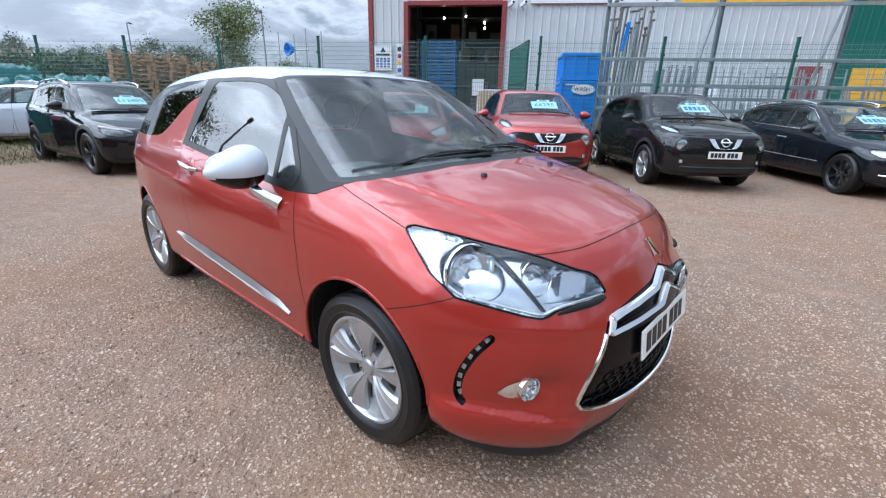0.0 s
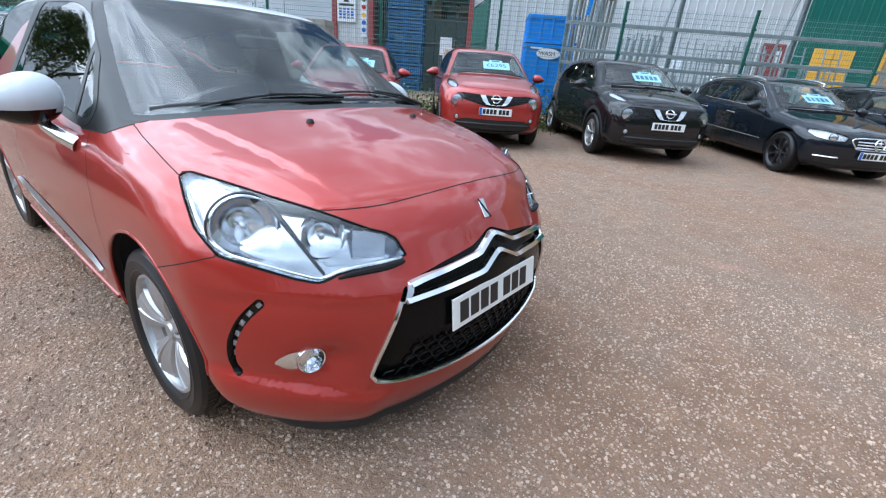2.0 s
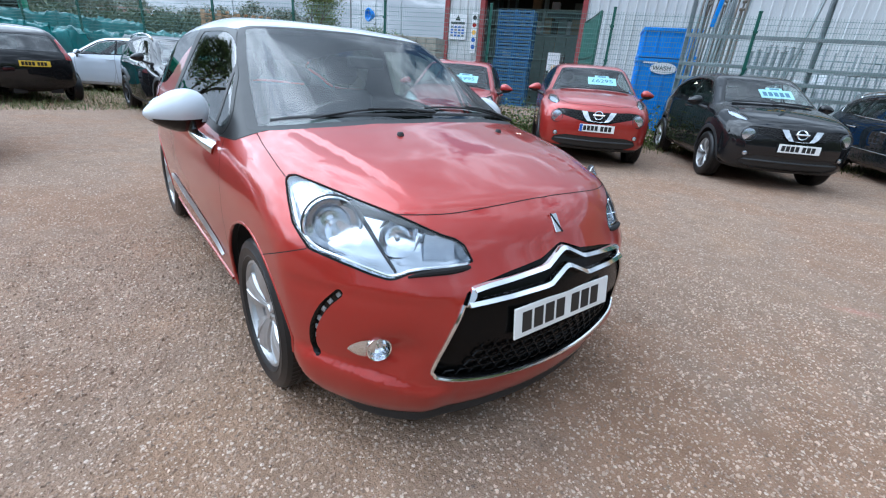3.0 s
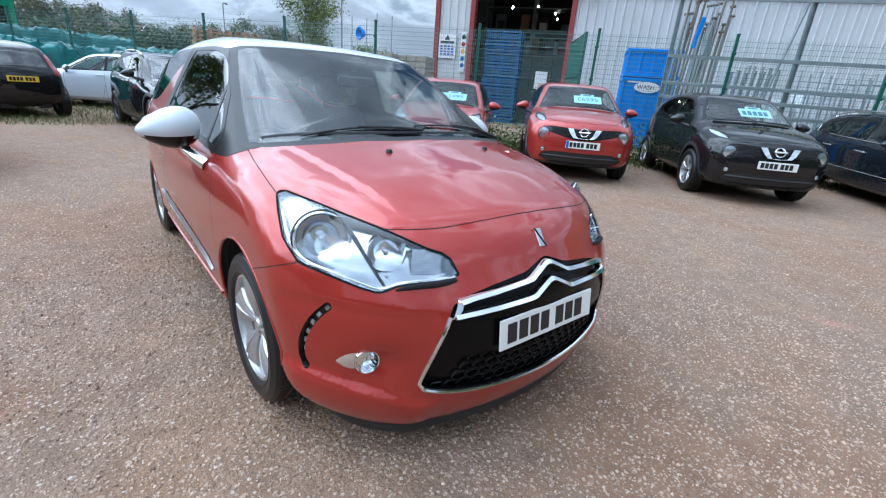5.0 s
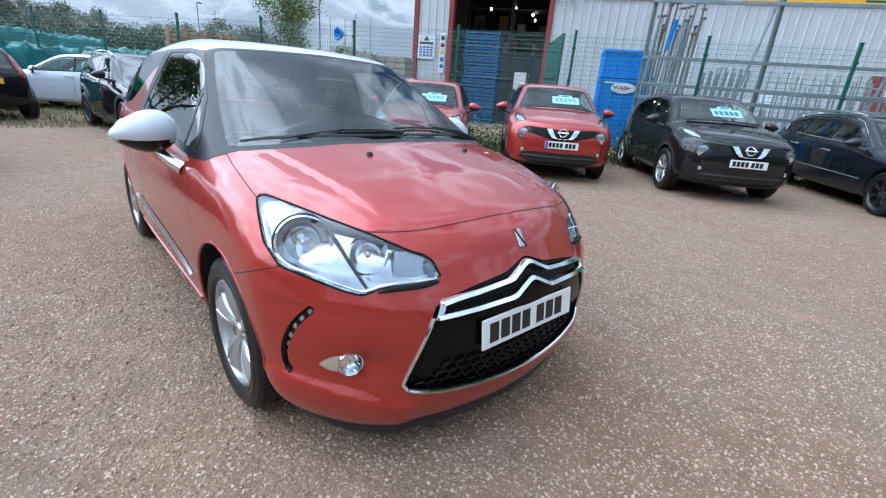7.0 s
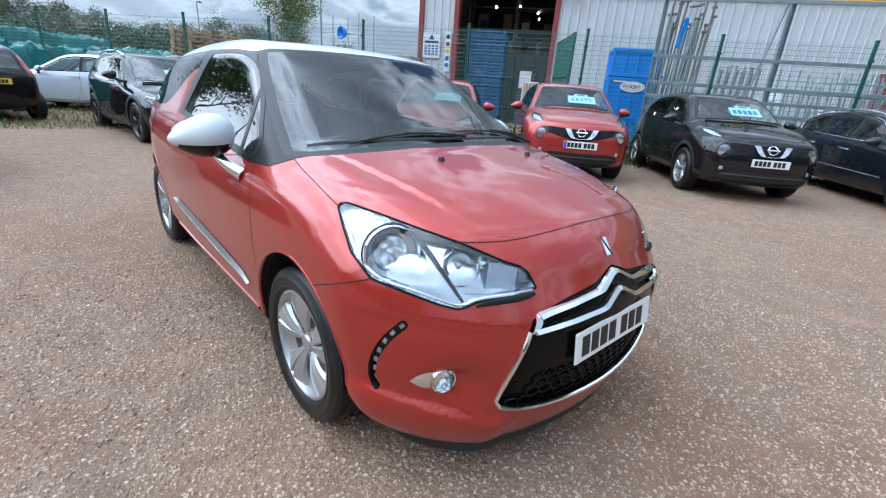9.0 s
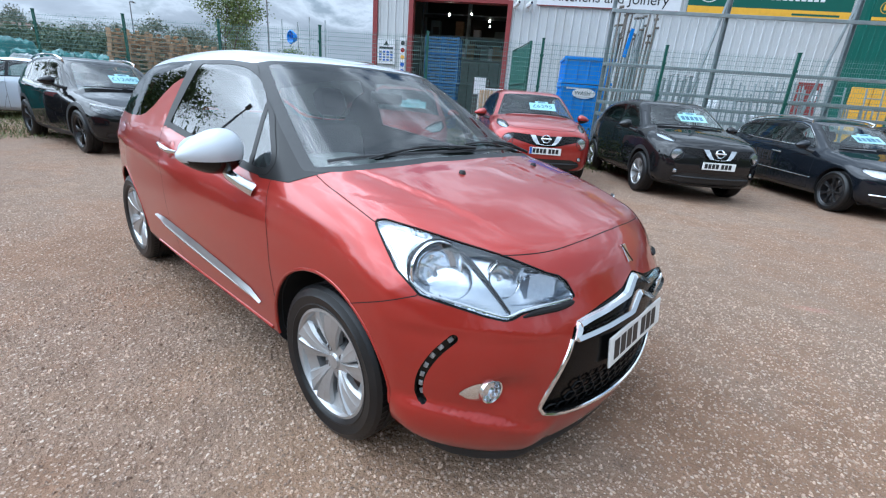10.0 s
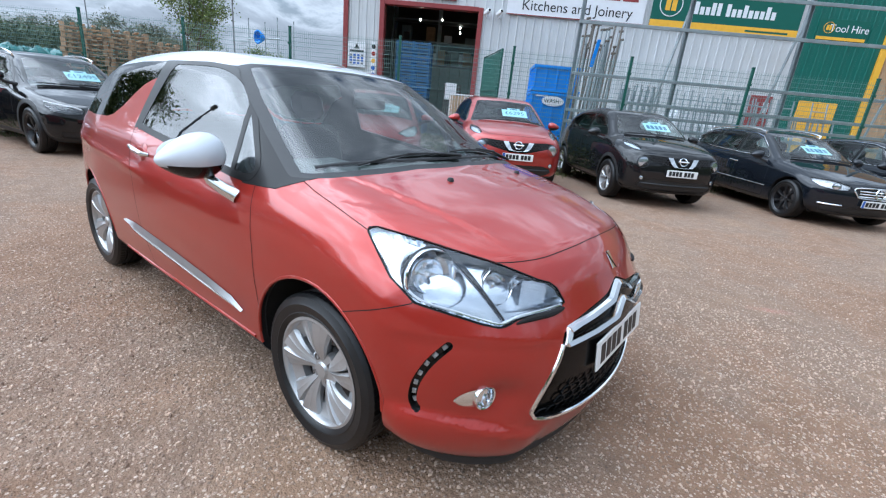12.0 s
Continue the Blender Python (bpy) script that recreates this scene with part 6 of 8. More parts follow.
def store_things():
    rng = random.Random(3)
    for k in range(10):
        z = 0.02 + k * 0.375
        m = WALL @ pose(-6.70 + rng.uniform(-0.03, 0.03), 1.0 + rng.uniform(-0.03, 0.03), z)
        p = thing("blue_pallet", "blue painted timber stillage in a tall stack", "pallet", m, "stack of blue pallets")
        g = Geo()
        pallet_geo(g, -0.75, -0.5, 0.0, 1.5, 1.0, 0.375)
        for zz in (0.03, 0.15, 0.27):
            g.box(-0.75, 0.75, -0.525, -0.502, zz, zz + 0.075)
        g.ob("pallet_frame", M["blue_pallet"], p)
    s = thing("store_racking", "dark steel store racking with boxed goods", "racking", WALL @ pose(0, 5.2, 0))
    for u in (-8.6, -6.2, -3.8):
        for v in (0, 0.9):
            Geo().box(u - 0.05, u + 0.05, v - 0.04, v + 0.04, 0.02, 6.2).ob("upright", M["galv"], s)
    for z in (2.2, 3.3, 4.4, 5.4):
        Geo().box(-8.65, -3.75, -0.05, 0.95, z - 0.06, z).ob("shelf", M["galv"], s)
    for i in range(26):
        u, z = rng.uniform(-8.5, -4.4), rng.choice((2.2, 3.3, 4.4))
        w, h = rng.uniform(0.3, 0.6), rng.uniform(0.3, 0.75)
        b = thing("stock_box", "boxed stock on a store shelf", "box", WALL @ pose(u, 5.2 + rng.uniform(0.05, 0.3), z), "stock boxes")
        Geo().box(0, w, 0, 0.5, 0, h, None, 0.01).ob("carton", M[rng.choice(("cardboard", "grey_panel", "store_shade", "sign_white"))], b)
    c = thing("grey_partition", "grey panelled partition inside the warehouse", "partition", WALL @ pose(0, 3.6, 0))
    for i in range(5):
        Geo().box(-6.3 + i * 0.5, -5.82 + i * 0.5, 0, 0.06, 0.02, 3.1, None, 0.01).ob("panel", M["grey_panel"], c)
    n = thing("paper_notice", "white paper notice on a dark stand", "notice", WALL @ pose(-4.95, 0.8, 0))
    Geo().box(-0.25, 0.25, -0.03, 0.02, 1.55, 2.25, None, 0.005).ob("sheet", M["sign_white"], n)
    Geo().box(-0.32, 0.42, 0.02, 0.5, 0.02, 2.2, None, 0.02).ob("stand", M["store_shade"], n)
    for u, v, z in ((-4.30, -1.6, 1.25), (-3.7, -1.7, 1.18)):
        b = thing("cage_pallet", "wire cage pallet holding cardboard", "cage", WALL @ pose(u, v, 0), "cage pallets")
        Geo().box(-0.4, 0.4, -0.4, 0.4, 0.15, z + 0.45, None, 0.03).ob("cardboard_load", M["cardboard"], b)
        g = Geo()
        for i in range(9):
            a = -0.45 + i * 0.1125
            g.tube([(a, -0.45, 0), (a, -0.45, z + 0.5)], 0.008, 5).tube([(-0.45, a, 0), (-0.45, a, z + 0.5)], 0.008, 5)
        for zz in (0.1, 0.7, z + 0.5):
            g.tube([(-0.45, -0.45, zz), (0.45, -0.45, zz), (0.45, 0.45, zz), (-0.45, 0.45, zz)], 0.012, 5, True)
        g.ob("wire_cage", M["sign_white"], b)


store_things()


def yard_gate():
    g = thing("yard_gate", "green sheet-clad steel gate standing open", "gate", FENCE @ pose(-3.08, 0.05, 0, 0, 0, 101))
    Geo().tube([(0, 0, 0.1), (0, 0, 2.75), (2.3, 0, 2.75), (2.3, 0, 0.1)], 0.035, 6, True).ob("gate_frame", M["fence"], g)
    for i in range(15):
        Geo().box(0.05 + i * 0.15, 0.17 + i * 0.15, -0.012, 0.012, 0.12, 2.72, None, 0.004).ob("slat", M["fence"], g)
    for z in (0.9, 1.8):
        Geo().box(0.02, 2.28, 0.012, 0.05, z, z + 0.06).ob("rail", M["fence"], g)


yard_gate()


def blue_crates():
    for z0, h, lettered in ((0.0, 2.0, True), (2.0, 0.80, False)):
        b = thing("blue_crate", "tall bright blue plastic bulk crate with a white oval label" if lettered else "bright blue plastic crate stacked on a taller one", "crate", FENCE @ pose(-1.20, 4.0, z0), "stacked blue crates")
        Geo().box(-0.70, 0.72, -0.78, 0.78, 0.02, h - 0.015, None, 0.02).ob("shell", M["blue_box"], b)
        for u in np.linspace(-0.68, 0.70, 5):
            Geo().box(u - 0.03, u + 0.03, -0.815, -0.775, 0.04, h - 0.03, None, 0.008).ob("rib", M["blue_box"], b)
        for v in np.linspace(-0.75, 0.75, 5):
            Geo().box(-0.735, -0.695, v - 0.03, v + 0.03, 0.04, h - 0.03, None, 0.008).ob("rib", M["blue_box"], b)
        for z in (0.05, h - 0.06):
            Geo().box(-0.755, 0.775, -0.83, 0.83, z - 0.04, z + 0.05, None, 0.012).ob("rim", M["blue_box"], b)
        if lettered:
            Geo().lathe([(0.001, -0.004), (0.24, -0.004), (0.245, 0.004)], 36, Matrix.Translation((-0.02, -0.822, 1.74)) @ Matrix.Diagonal((1.45, 1, 0.62, 1))).ob("label", M["sign_white"], b, "white oval label lettered WASH")
            text_mesh("lettering", "WASH", 0.17, M["ink"], Matrix.Translation((-0.06, -0.83, 1.74)) @ pose(0, 0, 0, 90, 0, 0), b)
            Geo().box(-0.58, -0.20, -0.822, -0.81, 1.86, 1.91).ob("stencil_bar", M["sign_white"], b)


blue_crates()


def steel_rack():
    rng = random.Random(8)
    r = thing("steel_rack", "galvanised steel frame rack for scaffold materials", "rack", FENCE @ pose(0, 2.0, 0))
    for u in (-0.95, 1.92, 4.97, 8.05):
        for v in (0.0,):
            p = Geo().box(u - 0.05, u - 0.042, v - 0.05, v + 0.05, 0, 5.2).box(u + 0.042, u + 0.05, v - 0.05, v + 0.05, 0, 5.2).box(u - 0.05, u + 0.05, v + 0.042, v + 0.05, 0, 5.2)
            p.ob("upright", M["galv"], r)
        if u > 0:
            Geo().tube([(u + 0.02, 0.06, 4.6), (u - 0.62, 0.35, 0.05)], 0.034, 6).ob("brace", M["galv"], r)
    for z in (1.20, 1.52, 1.86, 2.52, 3.86, 4.75):
        Geo().box(-1.0, 8.1, -0.085, -0.05, z - 0.045, z + 0.045, None, 0.006).ob("rail", M["galv"], r)
    for k in range(24):
        u = -0.85 + 1.15 * (k % 12) / 12 + rng.uniform(-0.03, 0.03)
        lean, top, v = rng.uniform(0.05, 0.45), rng.uniform(3.2, 4.1), 0.3 + 0.35 * (k // 12)
        t = thing("scaffold_tube", "long weathered galvanised scaffold tube leaning upright", "tube", FENCE @ pose(u, 2.0 + v, 0), "leaning scaffold tubes")
        Geo().tube([(0, 0, 0.0), (lean * 0.7, 0.25, top)], 0.026, 8).ob("bar", M[rng.choice(("rust_tube", "galv"))], t, "", True)
        Geo().tube([(lean * 0.7 - 0.05, 0.25, top - 0.04), (lean * 0.7 + 0.07, 0.25, top - 0.02)], 0.035, 8).ob("coupler", M["rust_tube"], t, "", True)
    for k in range(20):
        u = 0.55 + k * 0.062 + rng.uniform(-0.015, 0.015)
        top = 2.35 + rng.uniform(-0.12, 0.12)
        t = thing("steel_prop", "grey adjustable steel prop standing upright in a row", "prop", FENCE @ pose(u, 2.5 + 0.1 * (k % 3), 0), "row of steel props")
        Geo().tube([(0, 0, 0), (0.12, 0.1, top)], 0.022, 8).ob("bar", M["galv"], t, "", True)
        Geo().box(-0.04, 0.04, -0.04, 0.04, -0.006, 0.0, pose(0.12, 0.1, top)).ob("plate", M["rust_tube"], t)
    for k in range(22):
        u = 2.2 + k * 0.205 + rng.uniform(-0.04, 0.04)
        h, tilt = rng.uniform(1.9, 2.5), rng.uniform(-9, -3)
        t = thing("access_frame", "galvanised ladder frame stacked on edge", "frame", FENCE @ pose(u, 2.35 + rng.uniform(0, 0.4), 0, tilt, 0, rng.uniform(-8, 8)), "stacked access frames")
        Geo().tube([(0, 0, 0.0), (0, 0, h)], 0.022, 8).ob("stile", M["galv"], t, "", True)
        Geo().tube([(0.45, 0, 0.0), (0.45, 0, h)], 0.022, 8).ob("stile", M["galv"], t, "", True)
        z = 0.3
        while z < h:
            Geo().tube([(0, 0, z), (0.45, 0, z)], 0.016, 6).ob("rung", M["galv"], t, "", True)
            z += 0.31
    s = thing("blue_strap", "bright blue webbing strap round the tubes", "strap", FENCE @ pose(-0.42, 2.25, 2.75, 0, 8, 0))
    Geo().box(-0.05, 0.05, -0.02, 0.02, 0, 0.75, None, 0.01).ob("webbing", M["blue_box"], s)
    for u, v, m in ((7.2, 4.2, "orange"), (7.9, 4.6, "sign_white")):
        c = thing("traffic_cone", "orange and white traffic cone on the yard", "cone", FENCE @ pose(u, v, 0), "traffic cones")
        Geo().lathe([(0.16, 0.0), (0.13, -0.03), (0.03, -0.72), (0.001, -0.74)], 20, pose(0, 0, 0, -90, 0, 0)).ob("cone", M["orange"], c, "", True)
        Geo().box(-0.2, 0.2, -0.2, 0.2, 0, 0.03, None, 0.01).ob("base", M["orange"], c)
    t = thing("white_stacks", "pale wrapped packs stored behind the rack", "packs", FENCE @ pose(3.2, 4.8, 0))
    for u, h in ((-0.9, 1.7), (0.1, 2.0), (1.1, 1.5)):
        Geo().box(u, u + 0.85, 0, 0.9, 0.0, h, None, 0.03).ob("pack", M["white_bag"], t)


steel_rack()


def at_polar(az, d, z=0.0):
    """A place d metres from the yard's middle at a bearing in degrees from x."""
    return Vector((1.2 + d * math.cos(radians(az)), -1.7 + d * math.sin(radians(az)), z))


def pallet_stacks():
    rng = random.Random(12)
    k = 0
    for az, d, n in ((165.6, 20.0, 18), (165.2, 21.4, 17), (162.2, 20.5, 18), (161.9, 21.9, 17), (159.6, 21.5, 17), (159.4, 22.8, 16), (157.6, 23.5, 15)):
        p = at_polar(az, d)
        ob = None
        for i in range(n):
            m = pose(p.x + rng.uniform(-0.04, 0.04), p.y + rng.uniform(-0.04, 0.04), i * 0.15, 0, 0, 75 + rng.uniform(-2, 2))
            if ob is None:
                ob = thing("timber_pallet", "brown timber pallet in a tall stack", "pallet", m, "stacked timber pallets")
                pallet_geo(Geo(), -0.6, -0.5, 0).ob("deck", M["pallet"], ob)
            else:
                copy_thing(ob, m)


pallet_stacks()


def crumpled(w, d, h, seed, n=34):
    """A heap under sheeting: a lumpy, creased cover that reaches the ground."""
    g, vs = Geo(), []
    for i in range(n + 1):
        for j in range(n + 1):
            u, v = i / n * 2 - 1, j / n * 2 - 1
            e = max(abs(u), abs(v))
            z = h * (1 - max(0, (e - 0.80) / 0.20) ** 1.7)
            q = Vector((u * w * 2.2, v * d * 2.2, seed))
            b = noise.noise(q * 0.8) * 0.10 + abs(noise.noise(q * 2.3)) * 0.07 - abs(noise.noise(q * 5.0)) * 0.05
            fold = 1 + 0.10 * noise.noise(Vector((u * 7, v * 7, seed))) + 0.05 * noise.noise(Vector((u * 17, v * 17, seed)))
            vs.append((u * w / 2 * fold + noise.noise(q * 2 + Vector((5, 0, 0))) * 0.08, v * d / 2 * fold + noise.noise(q * 2 + Vector((0, 9, 0))) * 0.08, max(0.0, z * (1 + b) if e < 0.999 else 0.0)))
    fs = [(i * (n + 1) + j, (i + 1) * (n + 1) + j, (i + 1) * (n + 1) + j + 1, i * (n + 1) + j + 1) for i in range(n) for j in range(n)]
    return g.put(vs, fs)


def tarp_heaps():
    for i, (az, d, w, h) in enumerate(((168.6, 20.5, 2.2, 1.75), (171.6, 21.0, 2.4, 1.75), (174.6, 21.5, 2.2, 1.5), (177.4, 21.0, 2.2, 1.65), (180.2, 20.5, 2.2, 1.6), (183.2, 20.0, 2.4, 1.7), (186.5, 19.5, 2.4, 1.75), (176.0, 24.5, 3.2, 2.15), (181.0, 24.5, 3.4, 2.2), (190.0, 19.5, 2.4, 1.7))):
        p = at_polar(az, d)
        t = thing("covered_sacks", "teal plastic sheeting over stacked bulk sacks", "sacks", pose(p.x, p.y, 0, 0, 0, az - 90), "sheeted sack stacks")
        crumpled(w, 1.6, h, i * 3.7).ob("sheeting", M["tarp"], t, "", True, 50)
    p = at_polar(172.9, 19.6)
    t = thing("white_sack", "white woven bulk sack beside the sheeting", "sack", pose(p.x, p.y, 0, 0, 0, 80))
    crumpled(1.3, 1.2, 1.55, 44.0).ob("sack", M["white_bag"], t, "", True, 50)


tarp_heaps()


def block_packs():
    for az, d, n in ((146.8, 19.0, 5), (142.9, 19.0, 5), (148.6, 21.6, 5), (144.9, 21.6, 5)):
        q = at_polar(az, d)
        p = thing("block_pack", "banded packs of pale concrete blocks on pallets", "blocks", pose(q.x, q.y, 0, 0, 0, 33.5), "concrete block packs")
        for a in range(3):
            for z in range(n * 2):
                Geo().box(-0.6 + a * 0.41, -0.21 + a * 0.41, -0.5, 0.5, 0.14 + z * 0.225, 0.35 + z * 0.225, None, 0.008).ob("block", M["block"], p)
        pallet_geo(Geo(), -0.6, -0.5, 0).ob("pallet", M["pallet"], p)
    h = thing("hose_coil", "coil of bright blue pipe hung on a scaffold frame", "pipe", pose(*at_polar(150.0, 27), 0, 0, 5))
    g = Geo()
    for k in range(6):
        g.tube([(math.cos(a) * (0.30 - 0.030 * k), -0.1 + 0.05 * k, 3.75 + math.sin(a) * (0.30 - 0.030 * k)) for a in np.linspace(0, 2 * math.pi, 28, endpoint=False)], 0.045, 6, True)
    g.ob("pipe", M["blue_box"], h, "", True)
    for u in (-1.2, 1.2):
        for v in (0.2, 1.2):
            Geo().tube([(u, v, 0), (u, v, 4.7)], 0.03, 6).ob("standard", M["galv"], h)
    for z in (1.2, 2.3, 3.7):
        Geo().tube([(-1.4, 0.2, z), (1.4, 0.2, z)], 0.03, 6).ob("ledger", M["galv"], h)
    b = thing("blue_board", "blue and white site board on posts", "board", pose(*at_polar(153.0, 30), 0, 0, 45))
    Geo().box(-0.45, 0.45, -0.03, 0.03, 1.6, 3.0, None, 0.01).ob("board", M["blue_band"], b)
    Geo().box(-0.35, 0.35, -0.04, -0.03, 2.4, 2.9).ob("panel", M["sign_white"], b)
    Geo().box(-0.5, -0.42, 0, 0.08, 0, 1.7).ob("leg", M["galv"], b)
    Geo().box(0.42, 0.5, 0, 0.08, 0, 1.7).ob("leg", M["galv"], b)


block_packs()


def street_lamps():
    for az, d, h, turn in ((152.6, 40.0, 7.2, -30), (165.2, 58.0, 8.0, 150)):
        p = at_polar(az, d)
        l = thing("street_lamp", "grey steel street lamp on a tall column", "street lamp", pose(p.x, p.y, 0, 0, 0, turn), "street lamps")
        Geo().tube([(0, 0, 0), (0, 0, 1.2), (0, 0, h)], [0.10, 0.07, 0.05], 10).ob("column", M["steel_grey"], l, "", True)
        Geo().tube([(0, 0, h - 0.03), (0.9, 0, h + 0.08)], 0.04, 8).ob("arm", M["steel_grey"], l, "", True)
        Geo().box(0.6, 1.5, -0.12, 0.12, h + 0.04, h + 0.14, None, 0.03).ob("lantern", M["steel_grey"], l)
    for x, y, h in ((-16.5, -6.8, 6.6), (-26.0, -9.6, 7.0)):
        l = thing("street_lamp", "grey steel street lamp on a tall column", "street lamp", pose(x, y, 0, 0, 0, 20), "street lamps")
        Geo().tube([(0, 0, 0), (0, 0, 1.2), (0, 0, h)], [0.07, 0.05, 0.04], 10).ob("column", M["steel_grey"], l, "", True)
        Geo().tube([(0, 0, h - 0.03), (0.9, 0, h + 0.25)], 0.03, 8).ob("arm", M["steel_grey"], l, "", True)
        Geo().box(0.7, 1.3, -0.08, 0.08, h + 0.20, h + 0.28, None, 0.03).ob("lantern", M["steel_grey"], l)


street_lamps()


def tree(p, h, spread, leaves, size, seed, mat, label, bare=0.0):
    rng = random.Random(seed)
    t = thing("tree", label, "tree", pose(p.x, p.y, 0))
    g, tips = Geo(), []

    def limb(a, d, length, r, depth):
        pts = [a]
        for i in range(4):
            d = (d + Vector((rng.uniform(-1, 1), rng.uniform(-1, 1), rng.uniform(-0.3, 0.6))) * 0.22).normalized()
            pts.append(pts[-1] + d * length / 4)
        g.tube(pts, [r * (1 - 0.16 * i) for i in range(5)], 6 if depth else 9)
        if depth < 3:
            for i in range(rng.randint(3, 4)):
                q = pts[rng.randint(2, 4)]
                e = (d * 0.6 + Vector((rng.uniform(-1, 1), rng.uniform(-1, 1), rng.uniform(-0.15, 0.8)))).normalized()
                limb(q, e, length * rng.uniform(0.55, 0.75), r * 0.5, depth + 1)
        else:
            tips.append(pts[-1])
        if depth == 2:
            tips.append(pts[3])

    limb(Vector((0, 0, 0)), Vector((0, 0, 1)), h * 0.42, h * 0.022, 0)
    top = max(q.z for q in tips)
    wide = max(math.hypot(q.x, q.y) for q in tips)
    sz, sx = h * 0.95 / top, spread / wide
    g.v = [(x * (1 + (sx - 1) * min(1, z / (h * 0.3))), y * (1 + (sx - 1) * min(1, z / (h * 0.3))), z * sz) for x, y, z in g.v]
    tips = [Vector((q.x * sx, q.y * sx, q.z * sz)) for q in tips]
    g.ob("trunk", M["bark"], t, "brown trunk and limbs", True)
    nr = np.random.default_rng(seed)
    T = np.array([tuple(q) for q in tips])
    C = T[nr.integers(0, len(T), leaves)] + nr.normal(0, 1, (leaves, 3)) * np.array([1, 1, 0.8]) * spread * 0.125
    leaf_cloud("crown", M[mat], C, size * nr.uniform(0.6, 1.3, leaves), nr, t, "crown of small green leaves")
    return t


tree(at_polar(156.3, 44), 8.9, 3.6, 9500, 0.085, 4, "leaf", "slender green tree with an open uneven crown")
tree(at_polar(160.2, 70), 6.0, 3.0, 7000, 0.10, 5, "leaf_hazed", "young green tree beyond the yard")
tree(at_polar(149.0, 75), 6.2, 4.5, 12000, 0.13, 6, "leaf", "broad green tree beyond the yard")
tree(Vector((-23.5, -5.5, 0)), 9.5, 2.8, 14000, 0.07, 9, "leaf", "tall leafy tree at the side of the car yard")


def far_woods():
    """Belts of mixed trees along the skyline, all round the yard. The unseen belt behind the camera is added for
    reflections.
    """
    rng = np.random.default_rng(21)
    for name, az0, az1, step, near, mat in (("far_woods", 145, 205, 0.8, 95, "leaf_hazed"), ("hedge_belt", 164, 183, 0.55, 62, "leaf_dark"), ("yard_edge_woods", 205, 415, 2.6, 34, "leaf")):
        C, S = [], []
        for az in np.arange(az0, az1, step):
            d = near + rng.uniform(-0.12, 0.15) * near
            h = rng.uniform(5.0, 7.4) if az < 158 else rng.uniform(6.0, 9.2)
            if az < 154:
                h *= 0.75
            if az > 205:
                h = rng.uniform(5.0, 9.0)
            if name == "hedge_belt":
                h = rng.uniform(2.9, 4.3)
            c = at_polar(az + rng.uniform(-0.5, 0.5), d)
            k, per = 22, 230 if az < 205 else 90
            w = 2.0 if az < 205 else 1.4
            O = np.stack([rng.normal(0, w, k), rng.normal(0, w, k), rng.uniform(0.12, 0.95, k) ** 0.8 * h], 1) + np.array([c.x, c.y, 0])
            q = np.repeat(O, per, 0) + rng.normal(0, 0.50 if az < 205 else 0.8, (k * per, 3))
            q = q[q[:, 2] > 0.2]
            C.append(q)
            S.append(rng.uniform(0.09, 0.19, len(q)) * (1.0 if az < 205 else 1.25))
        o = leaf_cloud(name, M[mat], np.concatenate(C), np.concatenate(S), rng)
        tagged(o, "distant belt of mixed green trees", "woods", "", "stuff")


far_woods()


